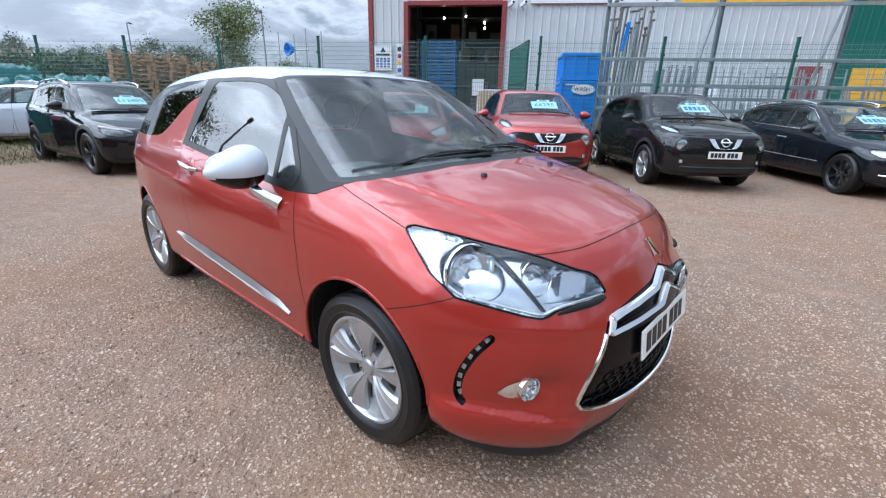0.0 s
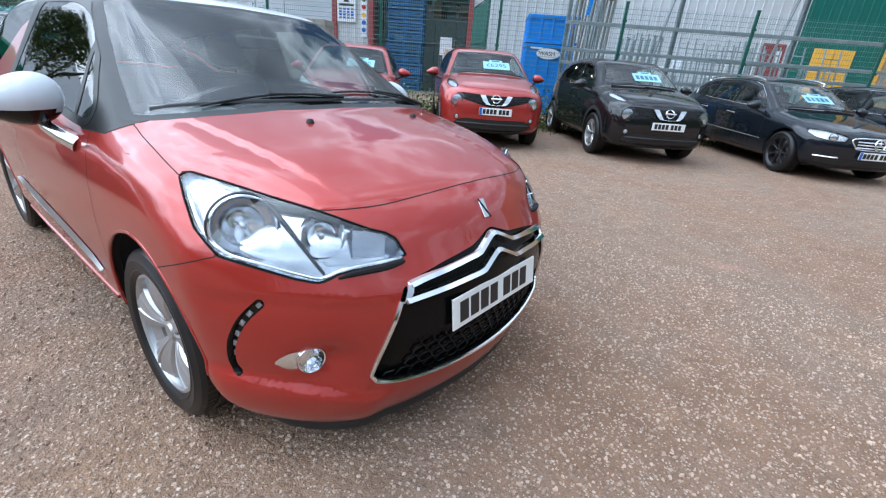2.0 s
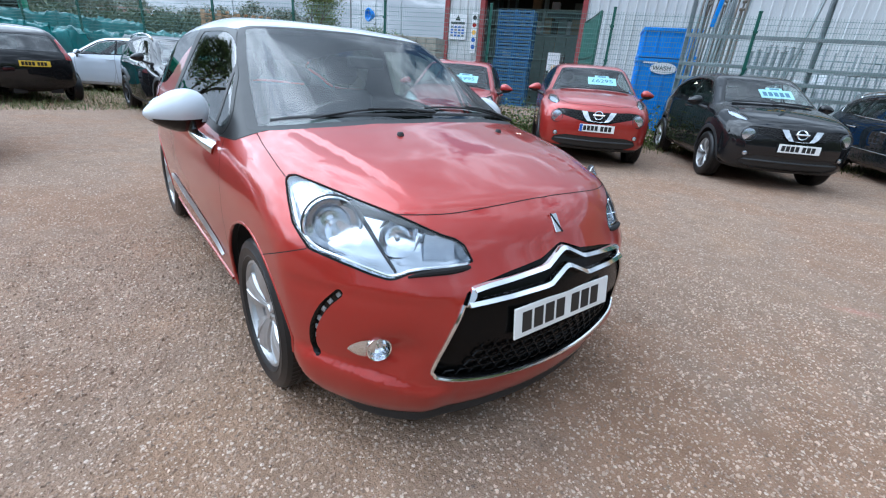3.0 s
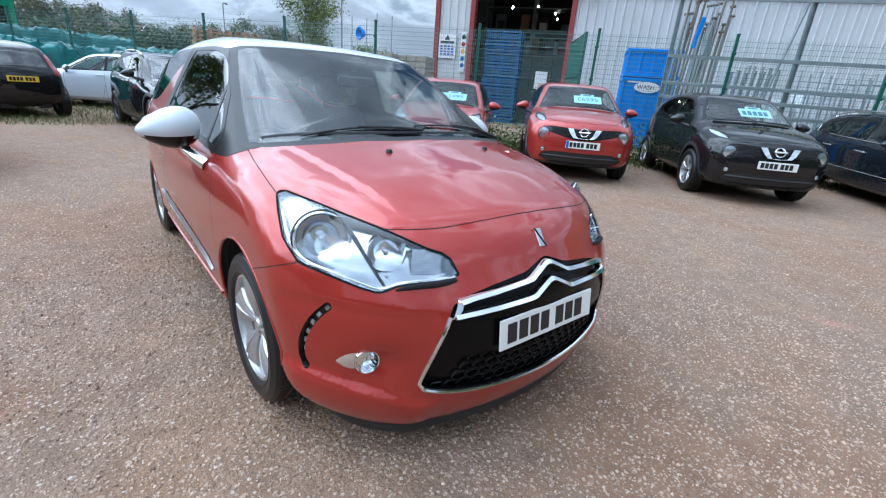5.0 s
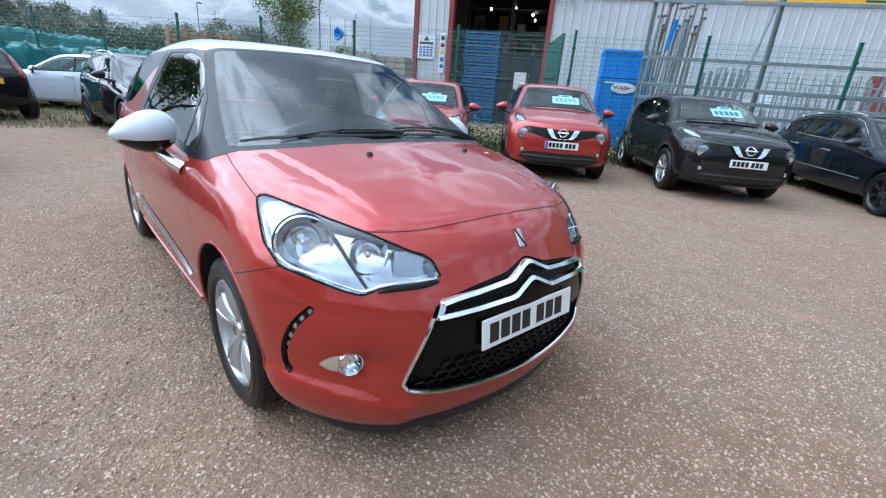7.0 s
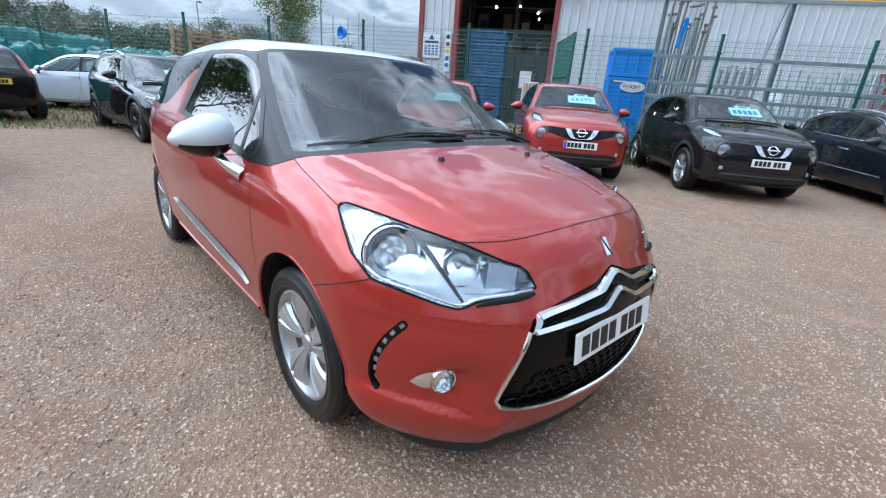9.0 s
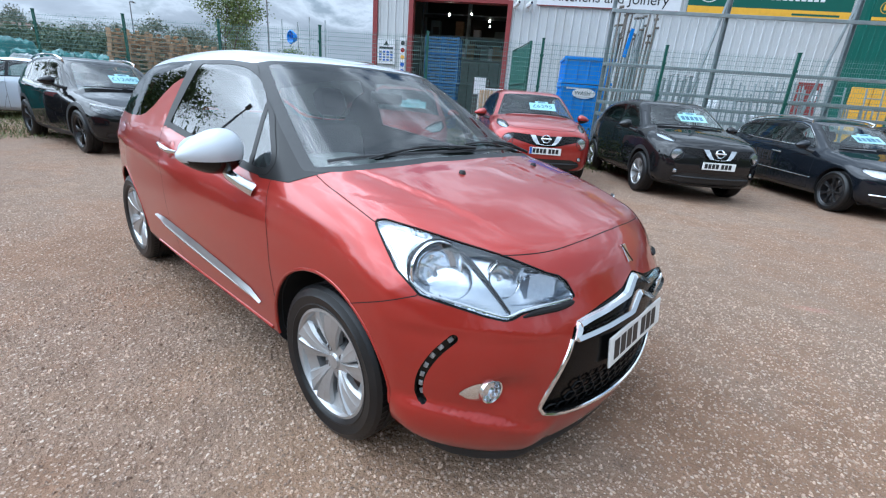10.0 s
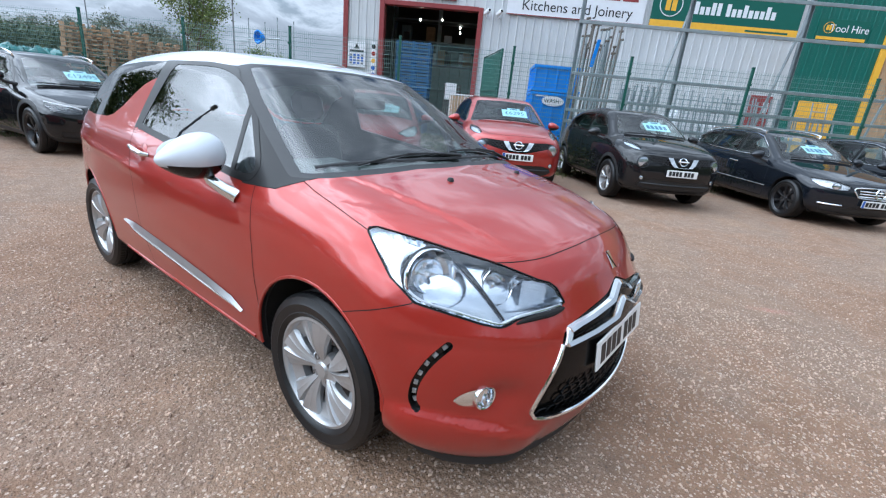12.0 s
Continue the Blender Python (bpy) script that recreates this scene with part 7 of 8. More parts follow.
def far_buildings():
    for az, d, w, h, turn, name in ((175.3, 85, 6.5, 6.2, -35, "house"), (170.6, 95, 12.0, 4.0, 85, "house")):
        p = at_polar(az, d)
        hs = thing(name, "brick house with a brown tiled gable roof", "house", pose(p.x, p.y, 0, 0, 0, turn))
        e = h * 0.62
        Geo().prism([(-w / 2, 0), (w / 2, 0), (w / 2, e), (0, h), (-w / 2, e)], -4, 4).ob("wall", M["brick"], hs, "red brick wall")
        for s in (-1, 1):
            Geo().put([(s * (w / 2 + 0.4), y, e - 0.3 * (h - e) / (w / 2)) for y in (-4.4, 4.4)] + [(0, y, h + 0.12) for y in (4.4, -4.4)], [(0, 1, 2, 3)]).put([(s * (w / 2 + 0.4), y, e - 0.3 * (h - e) / (w / 2) + 0.15) for y in (-4.4, 4.4)] + [(0, y, h + 0.27) for y in (4.4, -4.4)], [(0, 1, 2, 3)]).ob("roof", M["roof_tile"], hs, "brown tiled roof")
            Geo().tube([(s * (w / 2 + 0.4), 4.42, e - 0.2), (0, 4.42, h + 0.15)], 0.10, 4).ob("bargeboard", M["sign_white"], hs)
            Geo().tube([(s * (w / 2 + 0.4), -4.42, e - 0.2), (0, -4.42, h + 0.15)], 0.10, 4).ob("bargeboard", M["sign_white"], hs)
        for y in (-4.03, 4.03):
            wd = Geo().box(-0.9, 0.9, y - 0.04, y + 0.04, 2.6, 3.9).ob("window", M["sign_white"], hs)
            Geo().box(-0.8, -0.05, y - 0.05, y + 0.05, 2.7, 3.8).box(0.05, 0.8, y - 0.05, y + 0.05, 2.7, 3.8).ob("pane", M["gloss_black"], wd)
    p = at_polar(183.0, 33)
    l = thing("lorry", "green flatbed lorry parked behind the sacks", "lorry", pose(p.x, p.y, 0, 0, 0, 100))
    Geo().box(-1.6, 0.6, -1.2, 1.2, 0.9, 4.1, None, 0.15).ob("cab", M["lorry"], l, "green cab")
    Geo().box(0.58, 0.63, -1.0, 1.0, 2.4, 3.5, None, 0.02).box(-1.1, 0.2, -1.24, 1.24, 2.4, 3.4, None, 0.02).ob("cab_window", M["gloss_black"], l)
    Geo().box(-8.5, -1.7, -1.25, 1.25, 1.0, 1.25, None, 0.03).ob("bed", M["steel_grey"], l)
    Geo().tube([(-2.1, 0, 1.2), (-2.2, 0.1, 4.3), (-5.2, 0.2, 4.9)], [0.16, 0.14, 0.10], 8).ob("crane", M["lorry"], l, "", True)
    for x in (-0.4, -5.6, -6.8):
        for y in (-1.0, 1.0):
            Geo().lathe([(0.20, -0.12), (0.48, -0.14), (0.5, 0.0), (0.48, 0.14), (0.2, 0.12)], 24, Matrix.Translation((x, y, 0.5))).ob("wheel", M["tyre"], l, "", True)


far_buildings()


def low_green():
    """Hedge and rough grass along the foot of the fence."""
    rng = np.random.default_rng(33)
    g = Geo()
    for _ in range(11000):
        u = rng.uniform(-8.0, 0.6)
        v = rng.normal(-0.75, 0.22)
        z = abs(rng.normal(0, 0.26)) * (1.0 if u < -3 else 1.25)
        if z > 0.85:
            continue
        p = np.array(fw(u, v, z + 0.02))
        a = rng.normal(0, 1, 3)
        a /= np.linalg.norm(a)
        b = np.cross(a, rng.normal(0, 1, 3))
        b /= np.linalg.norm(b) + 1e-6
        s = rng.uniform(0.018, 0.045)
        g.put([p - a * s, p + b * s * 0.6, p + a * s, p - b * s * 0.6], [(0, 1, 2, 3)])
    tagged(g.ob("hedge_plants", M["leaf"]), "low scrubby green plants along the foot of the fence", "hedge", "", "stuff")
    g = Geo()
    for _ in range(16000):
        u, v = rng.uniform(-25.0, 9), rng.normal(-0.9, 0.4)
        if -9 < u < -8.0 or v > 0:
            v = -0.5
        p = np.array(fw(u, v, 0))
        if u < -8:
            p = np.array(fw(u, rng.uniform(-2.2, 0.0), 0))
        h, w = rng.uniform(0.03, 0.16), rng.uniform(0.004, 0.010)
        t = rng.uniform(0, 6.28)
        d = np.array([math.cos(t), math.sin(t), 0]) * w
        lean = rng.normal(0, 0.05, 3)
        g.put([p - d, p + d, p + lean + np.array([0, 0, h])], [(0, 1, 2)])
    for _ in range(9000):
        p = np.array([rng.uniform(-17, -10.2), rng.uniform(-5.0, 0.6), 0])
        h, w = rng.uniform(0.03, 0.13), rng.uniform(0.005, 0.012)
        t = rng.uniform(0, 6.28)
        d = np.array([math.cos(t), math.sin(t), 0]) * w
        g.put([p - d, p + d, p + rng.normal(0, 0.05, 3) * [1, 1, 0] + np.array([0, 0, h])], [(0, 1, 2)])
    tagged(g.ob("rough_grass", M["grass"]), "rough yellow-green grass along the yard edge", "grass", "", "stuff")


low_green()


# ---- the other parked cars ----
def parked_car(label, m, S):
    car = thing(S.get("kind", "parked_car"), label, "car", m, "parked cars")
    B = Body(S["profile"], S["plan"], S.get("section", [(0.10, 0.12), (0.20, 0.06), (0.28, 0.03), (0.45, 0.008), (0.62, 0.0), (0.80, 0.010), (0.90, 0.035), (0.97, 0.07)]), S["belt"], S.get("tumble", 0.42),
             S.get("kf", 0.28), S.get("kr", 0.20), S.get("crown", 0.06), S.get("rounding", ((-9, 0.16), (-2.2, 0.14), (0.1, 0.13), (0.4, 0.26), (2, 0.28))), 0.12)
    P = Panels(B, S.get("cell", 0.040))
    R, wb = S["R"], S["wb"]
    low_n = lambda: np.abs(P.N[:, 1]) > 0.25
    for cx in (0.0, -wb):
        P.cut(np.hypot(P.V[:, 0] - cx, P.V[:, 2] - R) - (R + 0.055), "arch", where=np.abs(P.V[:, 1]) > 0.45)
    ws = np.array([(-0.1, S["ws"][0])] + S["ws"][1] + [(-0.1, S["ws"][2])])
    ws[:, 1] *= 2
    face = lambda: (P.N[:, 0] > 0.15) & (P.V[:, 0] < 0.25) & (P.V[:, 0] > -1.6)
    P.cut(poly_dist(ws, np.abs(P.V[:, 1]), 2 * P.V[:, 2]), "frit", where=face())
    P.cut(poly_dist(ws, np.abs(P.V[:, 1]), 2 * P.V[:, 2]) + 0.04, "windscreen", ["frit"], face())
    P.cut(P.side(S["glass"]) - 0.022, "window_trim", ["body"], low_n())
    P.cut(P.side(S["glass"]), "side_glass", ["window_trim"], low_n())
    for x, lean in S["bars"]:
        P.cut(P.side([(x - 0.03, 0.7), (x + 0.03, 0.7), (x + 0.03 - lean, 1.7), (x - 0.03 - lean, 1.7)]), "window_trim", ["side_glass"], low_n())
    rg = S["rear_glass"]
    P.cut(P.front([(-0.1, rg[0]), (rg[2], rg[0]), (rg[2] - 0.08, rg[1]), (-0.1, rg[1])]), "rear_glass", ["body"], P.N[:, 0] < -0.25)
    for pts in S.get("tail", []):
        g, ok = along(P, (-0.8, 0.6, 0.1), pts)
        P.cut(g, "tail_lamp", ["body"], ok)
    for pts in S.get("lamps", []):
        g, ok = along(P, S.get("lamp_dir", (0.8, 0.5, 0.3)), pts)
        P.cut(g, "lamp_seal", ["body"], ok)
        g, ok = along(P, S.get("lamp_dir", (0.8, 0.5, 0.3)), pts)
        P.cut(g + 0.012, "head_lamp", ["lamp_seal"], ok)
    for name, poly in S.get("front", []):
        P.cut(P.front(poly), name, ["body"], P.N[:, 0] > 0.25)
    P.cut(P.top(S["bonnet"]), "bonnet", ["body"], (P.N[:, 2] > 0.3) & (P.V[:, 2] > 0.6))
    for x0, x1 in S["doors"]:
        z0, z1 = S["door_z"]
        P.cut(P.side([(x0, z1 + 0.3), (x0, z0), (x1 + 0.12, z0), (x1, z0 + 0.35), (x1, z1 + 0.3)]), "door", ["body"], low_n())
    P.cut(P.V[:, 2] - S["clad"], "cladding", ["body", "door"])
    if S.get("arch_clad"):
        for cx in (0.0, -wb):
            P.cut(np.hypot(P.V[:, 0] - cx, P.V[:, 2] - R) - (R + 0.115), "cladding", ["body", "door"], low_n())
    paint = M[S["paint"]]
    P.take("body", paint, car, obname="body_shell", thick=0.01)
    P.take("bonnet", paint, car, thick=0.01)
    P.take("cladding", M["plastic"], car, "black lower cladding", obname="lower_cladding")
    P.take("frit", M["gloss_black"], car, obname="windscreen_border")
    P.take("windscreen", M["glass"], car)
    P.take("rear_glass", M["glass_dark"], car, obname="rear_window")
    for nm, poly in S.get("front", []):
        if nm in P.names and len(P.tri(nm)):
            P.take(nm, M["gloss_black" if nm == "grille" else "plastic"], car, push=-0.012, thick=0.012)
            P.take(nm, M["plastic"], car, obname=nm + "_edge", push=-0.03)
    for sd in (lambda c: c[:, 1] < 0, lambda c: c[:, 1] >= 0):
        for x0, x1 in S["doors"]:
            P.take("door", paint, car, sel=lambda c, sd=sd, x0=x0, x1=x1: sd(c) & (c[:, 0] <= x0 + 0.01) & (c[:, 0] > x1 - 0.005), thick=0.01)
        P.take("window_trim", M["gloss_black"], car, sel=sd, push=0.002)
        P.take("side_glass", M["glass_dark"] if S.get("tint") else M["glass"], car, sel=sd, obname="side_window")
        if "head_lamp" in P.names:
            l = P.take("head_lamp", M["lens"], car, "clear headlamp", sel=sd, obname="headlamp")
            P.take("head_lamp", M[S.get("lamp_mat", "lamp_cell")], l, sel=sd, obname="lamp_bowl", push=-0.02)
            P.take("lamp_seal", M["gloss_black"], l, sel=sd, obname="lamp_seal")
        if "tail_lamp" in P.names:
            P.take("tail_lamp", M["red_lens"], car, "red tail lamp", sel=sd, obname="tail_lamp")
    P.seams("shut_line", M["gap"], car, ("arch", "windscreen", "frit", "head_lamp", "lamp_seal", "cladding", "side_glass", "grille", "lower_grille"), 0.006, 0.0012)
    cabin(car, P, ["body", "bonnet", "door", "window_trim"], S["seat"][0], S["seat"][1], S["dash"][0], S["dash"][1], -0.36, 0.62)
    for cx in (0.0, -wb):
        for s in (-1, 1):
            arc = [math.radians(a) for a in range(-20, 201, 8)]
            n = len(arc)
            r = R + 0.062
            vs = []
            for y in (1.0, 0.42):
                for a in arc:
                    x, z = cx + r * math.cos(a), R + r * math.sin(a)
                    yy = min(abs(on_side(B, x, max(z, 0.22), s)[1]) - 0.004, 1.0) if y > 0.9 else y
                    vs.append((x, s * yy, z))
            Geo().put(vs, [(i, i + 1, n + i + 1, n + i) for i in range(n - 1)] + [tuple(range(n, 2 * n))]).ob("wheel_well", M["plastic"], car, "", True)
    w = S.get("tyre_w", 0.21)
    wheel_set(car, (0.0, -wb), S["wy"], R, S["rim"], w, M[S.get("alloy", "alloy")], S.get("style", dict(spokes=5, twin=True, hub=0.05, blade=0.5, dish=0.025, twist=0.05)), "dark alloy rim" if S.get("alloy") == "alloy_dark" else "silver alloy rim")
    mx, my, mz = S["mirror"]
    for s in (-1, 1):
        if S.get("chrome"):
            Geo().tube([on_side(B, x, z + (0.014 if z > 1.1 else -0.014), s, 0.004) for x, z in S["glass"]], 0.007, 6, True).ob("window_line", M["chrome"], car, "thin chrome window line", True)
        door_mirror(car, mx, s * my, mz, (0.085, 0.115, 0.072), (paint if not S.get("black_mirror") else M["gloss_black"], M["plastic"], M["plastic"]), s, on_side(B, mx + 0.10, mz - 0.10, s, -0.01))
        for hx, hz in S["handles"]:
            a, b = on_side(B, hx, hz, s, 0.03), on_side(B, hx - 0.19, hz + 0.01, s, 0.03)
            Geo().tube([on_side(B, hx + 0.01, hz, s), a, b, on_side(B, hx - 0.20, hz + 0.01, s)], 0.013, 8).ob("door_handle", M["chrome"] if S.get("chrome") else paint, car, "", True)
        if S.get("rails"):
            x0, x1 = S["rails"]
            y = s * S["rail_y"]
            pts = [on_top(B, x, y, 0.035 + 0.02 * math.sin(math.pi * t)) for t, x in [(t, x0 + (x1 - x0) * t) for t in np.linspace(0, 1, 12)]]
            pts = [on_top(B, x0, y, 0.0)] + pts + [on_top(B, x1, y, 0.0)]
            Geo().tube(pts, 0.016, 8).ob("roof_rail", M["chrome"], car, "silver roof rail", True)
    pz = S["plate"]
    f = on_front(B, 0.0, pz, 0.018)
    n = B.grad(np.array([f]))[0]
    number_plate(car, pose(f.x + 0.008, 0, pz, 0, -math.degrees(math.asin(n[2])) * 0.6, 0), False, S.get("band", True))
    if S.get("rear_plate"):
        x, z = S["rear_plate"]
        number_plate(car, pose(x, 0, z, 0, 0, 180), True, False)
    if "card" in S:
        x, y, z = S["card_at"]
        f = on_top(B, x, y, -0.035)
        n = B.grad(np.array([f]))[0]
        price_card(car, pose(f.x, f.y, f.z, 0, -math.degrees(math.asin(n[2])), 0), S["card"])
    for y0, y1 in ((0.05, -0.55), (0.58, 0.0)):
        x0 = S["cowl"]
        pts = [on_top(B, x0 - 0.30 * (y0 + (y1 - y0) * t) ** 2 - 0.04 * t, y0 + (y1 - y0) * t, 0.02) for t in np.linspace(0, 1, 8)]
        Geo().tube(pts, 0.011, 6).ob("wiper", M["plastic"], car, "", True)
    return car, B, P


def disc_on(car, B, y, z, r, mat, name, depth=0.02, off=0.0, ring=None, aim=(1, 0, 0)):
    """A round lamp or badge on the nose."""
    p = on_front(B, y, z, off)
    m = Matrix.Translation(p) @ Vector(aim).normalized().to_track_quat("-Y", "Z").to_matrix().to_4x4()
    o = Geo().lathe([(0.001, -0.006), (r * 0.6, -0.005), (r, 0.0), (r, depth)], 32, m).ob(name, mat, car, "", True)
    if ring:
        Geo().lathe([(r * 1.0, -0.004), (r * 1.06, -0.009), (r * 1.11, -0.004), (r * 1.13, depth)], 32, m).ob("bezel", ring, o, "", True)
    return o


def crossover(label, m, paint, card, band):
    """A tall-bodied crossover with round lamps low on the nose and a chrome V."""
    S = dict(profile=[(0.62, 0.24), (0.80, 0.28), (0.86, 0.40), (0.875, 0.55), (0.865, 0.70), (0.84, 0.80), (0.78, 0.90), (0.66, 0.97), (0.40, 1.04), (0.10, 1.09), (-0.12, 1.13), (-0.28, 1.20), (-0.62, 1.385),
                      (-0.88, 1.50), (-1.10, 1.545), (-1.5, 1.570), (-2.0, 1.545), (-2.45, 1.475), (-2.75, 1.36), (-3.0, 1.16), (-3.17, 1.00), (-3.24, 0.80), (-3.25, 0.55), (-3.15, 0.34), (-2.9, 0.27), (-1.3, 0.24), (0.0, 0.24)],
             plan=[(-3.4, 0.68), (-3.0, 0.78), (-2.5, 0.86), (-2.2, 0.875), (-1.3, 0.855), (-0.4, 0.865), (0.1, 0.880), (0.5, 0.84), (0.9, 0.76)],
             belt=[(-3.4, 1.20), (-2.2, 1.16), (-0.6, 1.06), (0.2, 1.04), (0.9, 1.0)], section=[(0.10, 0.12), (0.22, 0.05), (0.35, 0.015), (0.55, 0.005), (0.70, 0.0), (0.88, 0.012), (0.98, 0.035), (1.05, 0.075)],
             tumble=0.42, ws=(1.145, [(0.0, 1.145), (0.40, 1.13), (0.70, 1.085), (0.60, 1.32), (0.535, 1.455), (0.45, 1.475), (0.0, 1.49)], 1.49),
             glass=[(-0.42, 1.085), (-0.62, 1.22), (-0.90, 1.39), (-1.2, 1.455), (-1.6, 1.46), (-2.05, 1.40), (-2.38, 1.29), (-2.25, 1.21), (-1.6, 1.135), (-0.9, 1.095)], bars=[(-1.42, 0.05)], rear_glass=(1.10, 1.40, 0.50),
             bonnet=[(0.74, -0.1), (0.74, 0.2), (0.66, 0.48), (0.50, 0.60), (-0.15, 0.66), (-0.12, 0.4), (-0.02, 0.0), (-0.02, -0.1)], doors=((-0.32, -1.42), (-1.42, -2.20)), door_z=(0.40, 1.05), clad=0.30, arch_clad=True,
             front=[("grille", [(-0.1, 0.83), (0.0, 0.83), (0.50, 0.855), (0.63, 0.84), (0.60, 0.775), (0.30, 0.705), (0.12, 0.665), (-0.1, 0.665)]), ("lower_grille", [(-0.1, 0.47), (0.45, 0.475), (0.60, 0.44), (0.66, 0.36), (0.50, 0.30), (-0.1, 0.29)])],
             lamp_dir=(0.45, 0.45, 0.77), lamp_mat="lamp_trim", lamps=[[(0.06, 0.74, 1.04), (0.30, 0.64, 1.02), (0.58, 0.60, 0.965), (0.66, 0.64, 0.93), (0.52, 0.73, 0.945), (0.30, 0.78, 0.985)]],
             R=0.338, wb=2.53, rim=0.222, wy=0.765, tyre_w=0.215, paint=paint, seat=(-1.35, 0.50), dash=(-0.25, 1.02), mirror=(-0.58, 0.985, 1.10), handles=((-1.18, 0.985),), plate=0.60, band=band,
             card=card, card_at=(-0.50, 0.16, 1.20), cowl=-0.12, style=dict(spokes=5, twin=True, hub=0.05, blade=0.55, dish=0.03, twist=-0.06), rounding=((-9, 0.16), (-2.2, 0.14), (0.1, 0.13), (0.4, 0.22), (2, 0.24)))
    car, B, P = parked_car(label, m, S)
    for s in (-1, 1):
        l = disc_on(car, B, s * 0.61, 0.735, 0.086, M["lens"], "round_lamp", 0.02, 0.008, M["brow"], (1, s * 0.25, 0.05))
        disc_on(car, B, s * 0.61, 0.735, 0.082, M["lamp_trim"], "lamp_bowl", 0.03, 0.000, None, (1, s * 0.25, 0.05)).parent = l
        disc_on(car, B, s * 0.60, 0.485, 0.030, M["lamp_trim"], "fog_lamp", 0.02, 0.010, M["plastic"], (1, s * 0.2, 0))
        # one arm of the chrome V
        path = [on_front(B, s * y, z, 0.012) for y, z in ((0.215, 0.835), (0.165, 0.745), (0.125, 0.700), (0.0, 0.692))]
        g, vs = Geo(), []
        for p, th in zip(path, (0.042, 0.038, 0.030, 0.026)):
            side_v = Vector((0, 1, 0)) if th > 0.025 else Vector((0, 0.35, -0.9))
            vs += [p - side_v * th, p + side_v * th, p + side_v * th + Vector((0.016, 0, 0)), p - side_v * th + Vector((0.016, 0, 0))]
        g.put(vs, [(i * 4 + j, i * 4 + (j + 1) % 4, i * 4 + 4 + (j + 1) % 4, i * 4 + 4 + j) for i in range(3) for j in range(4)] + [(0, 3, 2, 1), (12, 13, 14, 15)])
        g.ob("chrome_v", M["chrome"], car, "chrome V on the grille", True, 30)
    ring = [on_front(B, 0.062 * math.cos(a), 0.785 + 0.055 * math.sin(a), 0.016) for a in np.linspace(0, 2 * math.pi, 28, endpoint=False)]
    b = Geo().tube(ring, 0.009, 6, True).ob("badge", M["chrome"], car, "round chrome badge", True)
    Geo().tube([on_front(B, -0.085, 0.785, 0.018), on_front(B, 0.085, 0.785, 0.018)], 0.013, 6).ob("badge_bar", M["chrome"], b, "", True)
    left_mesh, right_mesh = Geo(), Geo()
    for r in range(5):
        for k in range(-9, 10):
            y, z = k * 0.055 + (0.027 if r % 2 else 0), 0.70 + r * 0.033
            if 0.19 + 0.05 * r / 4 < abs(y) < 0.56 and z > 0.67 + abs(y) * 0.19:
                (left_mesh if y > 0 else right_mesh).tube([on_front(B, y + 0.024 * math.cos(a), z + 0.014 * math.sin(a), -0.006) for a in np.linspace(0, 2 * math.pi, 6, endpoint=False)], 0.004, 4, True)
    for g in (left_mesh, right_mesh):
        g.ob("grille_mesh", M["plastic"], car, "black honeycomb grille")
    Geo().tube([on_front(B, y, 0.395, -0.012) for y in np.linspace(-0.6, 0.6, 15)], 0.02, 6).ob("lower_bar", M["plastic"], car, "", True)
    return car


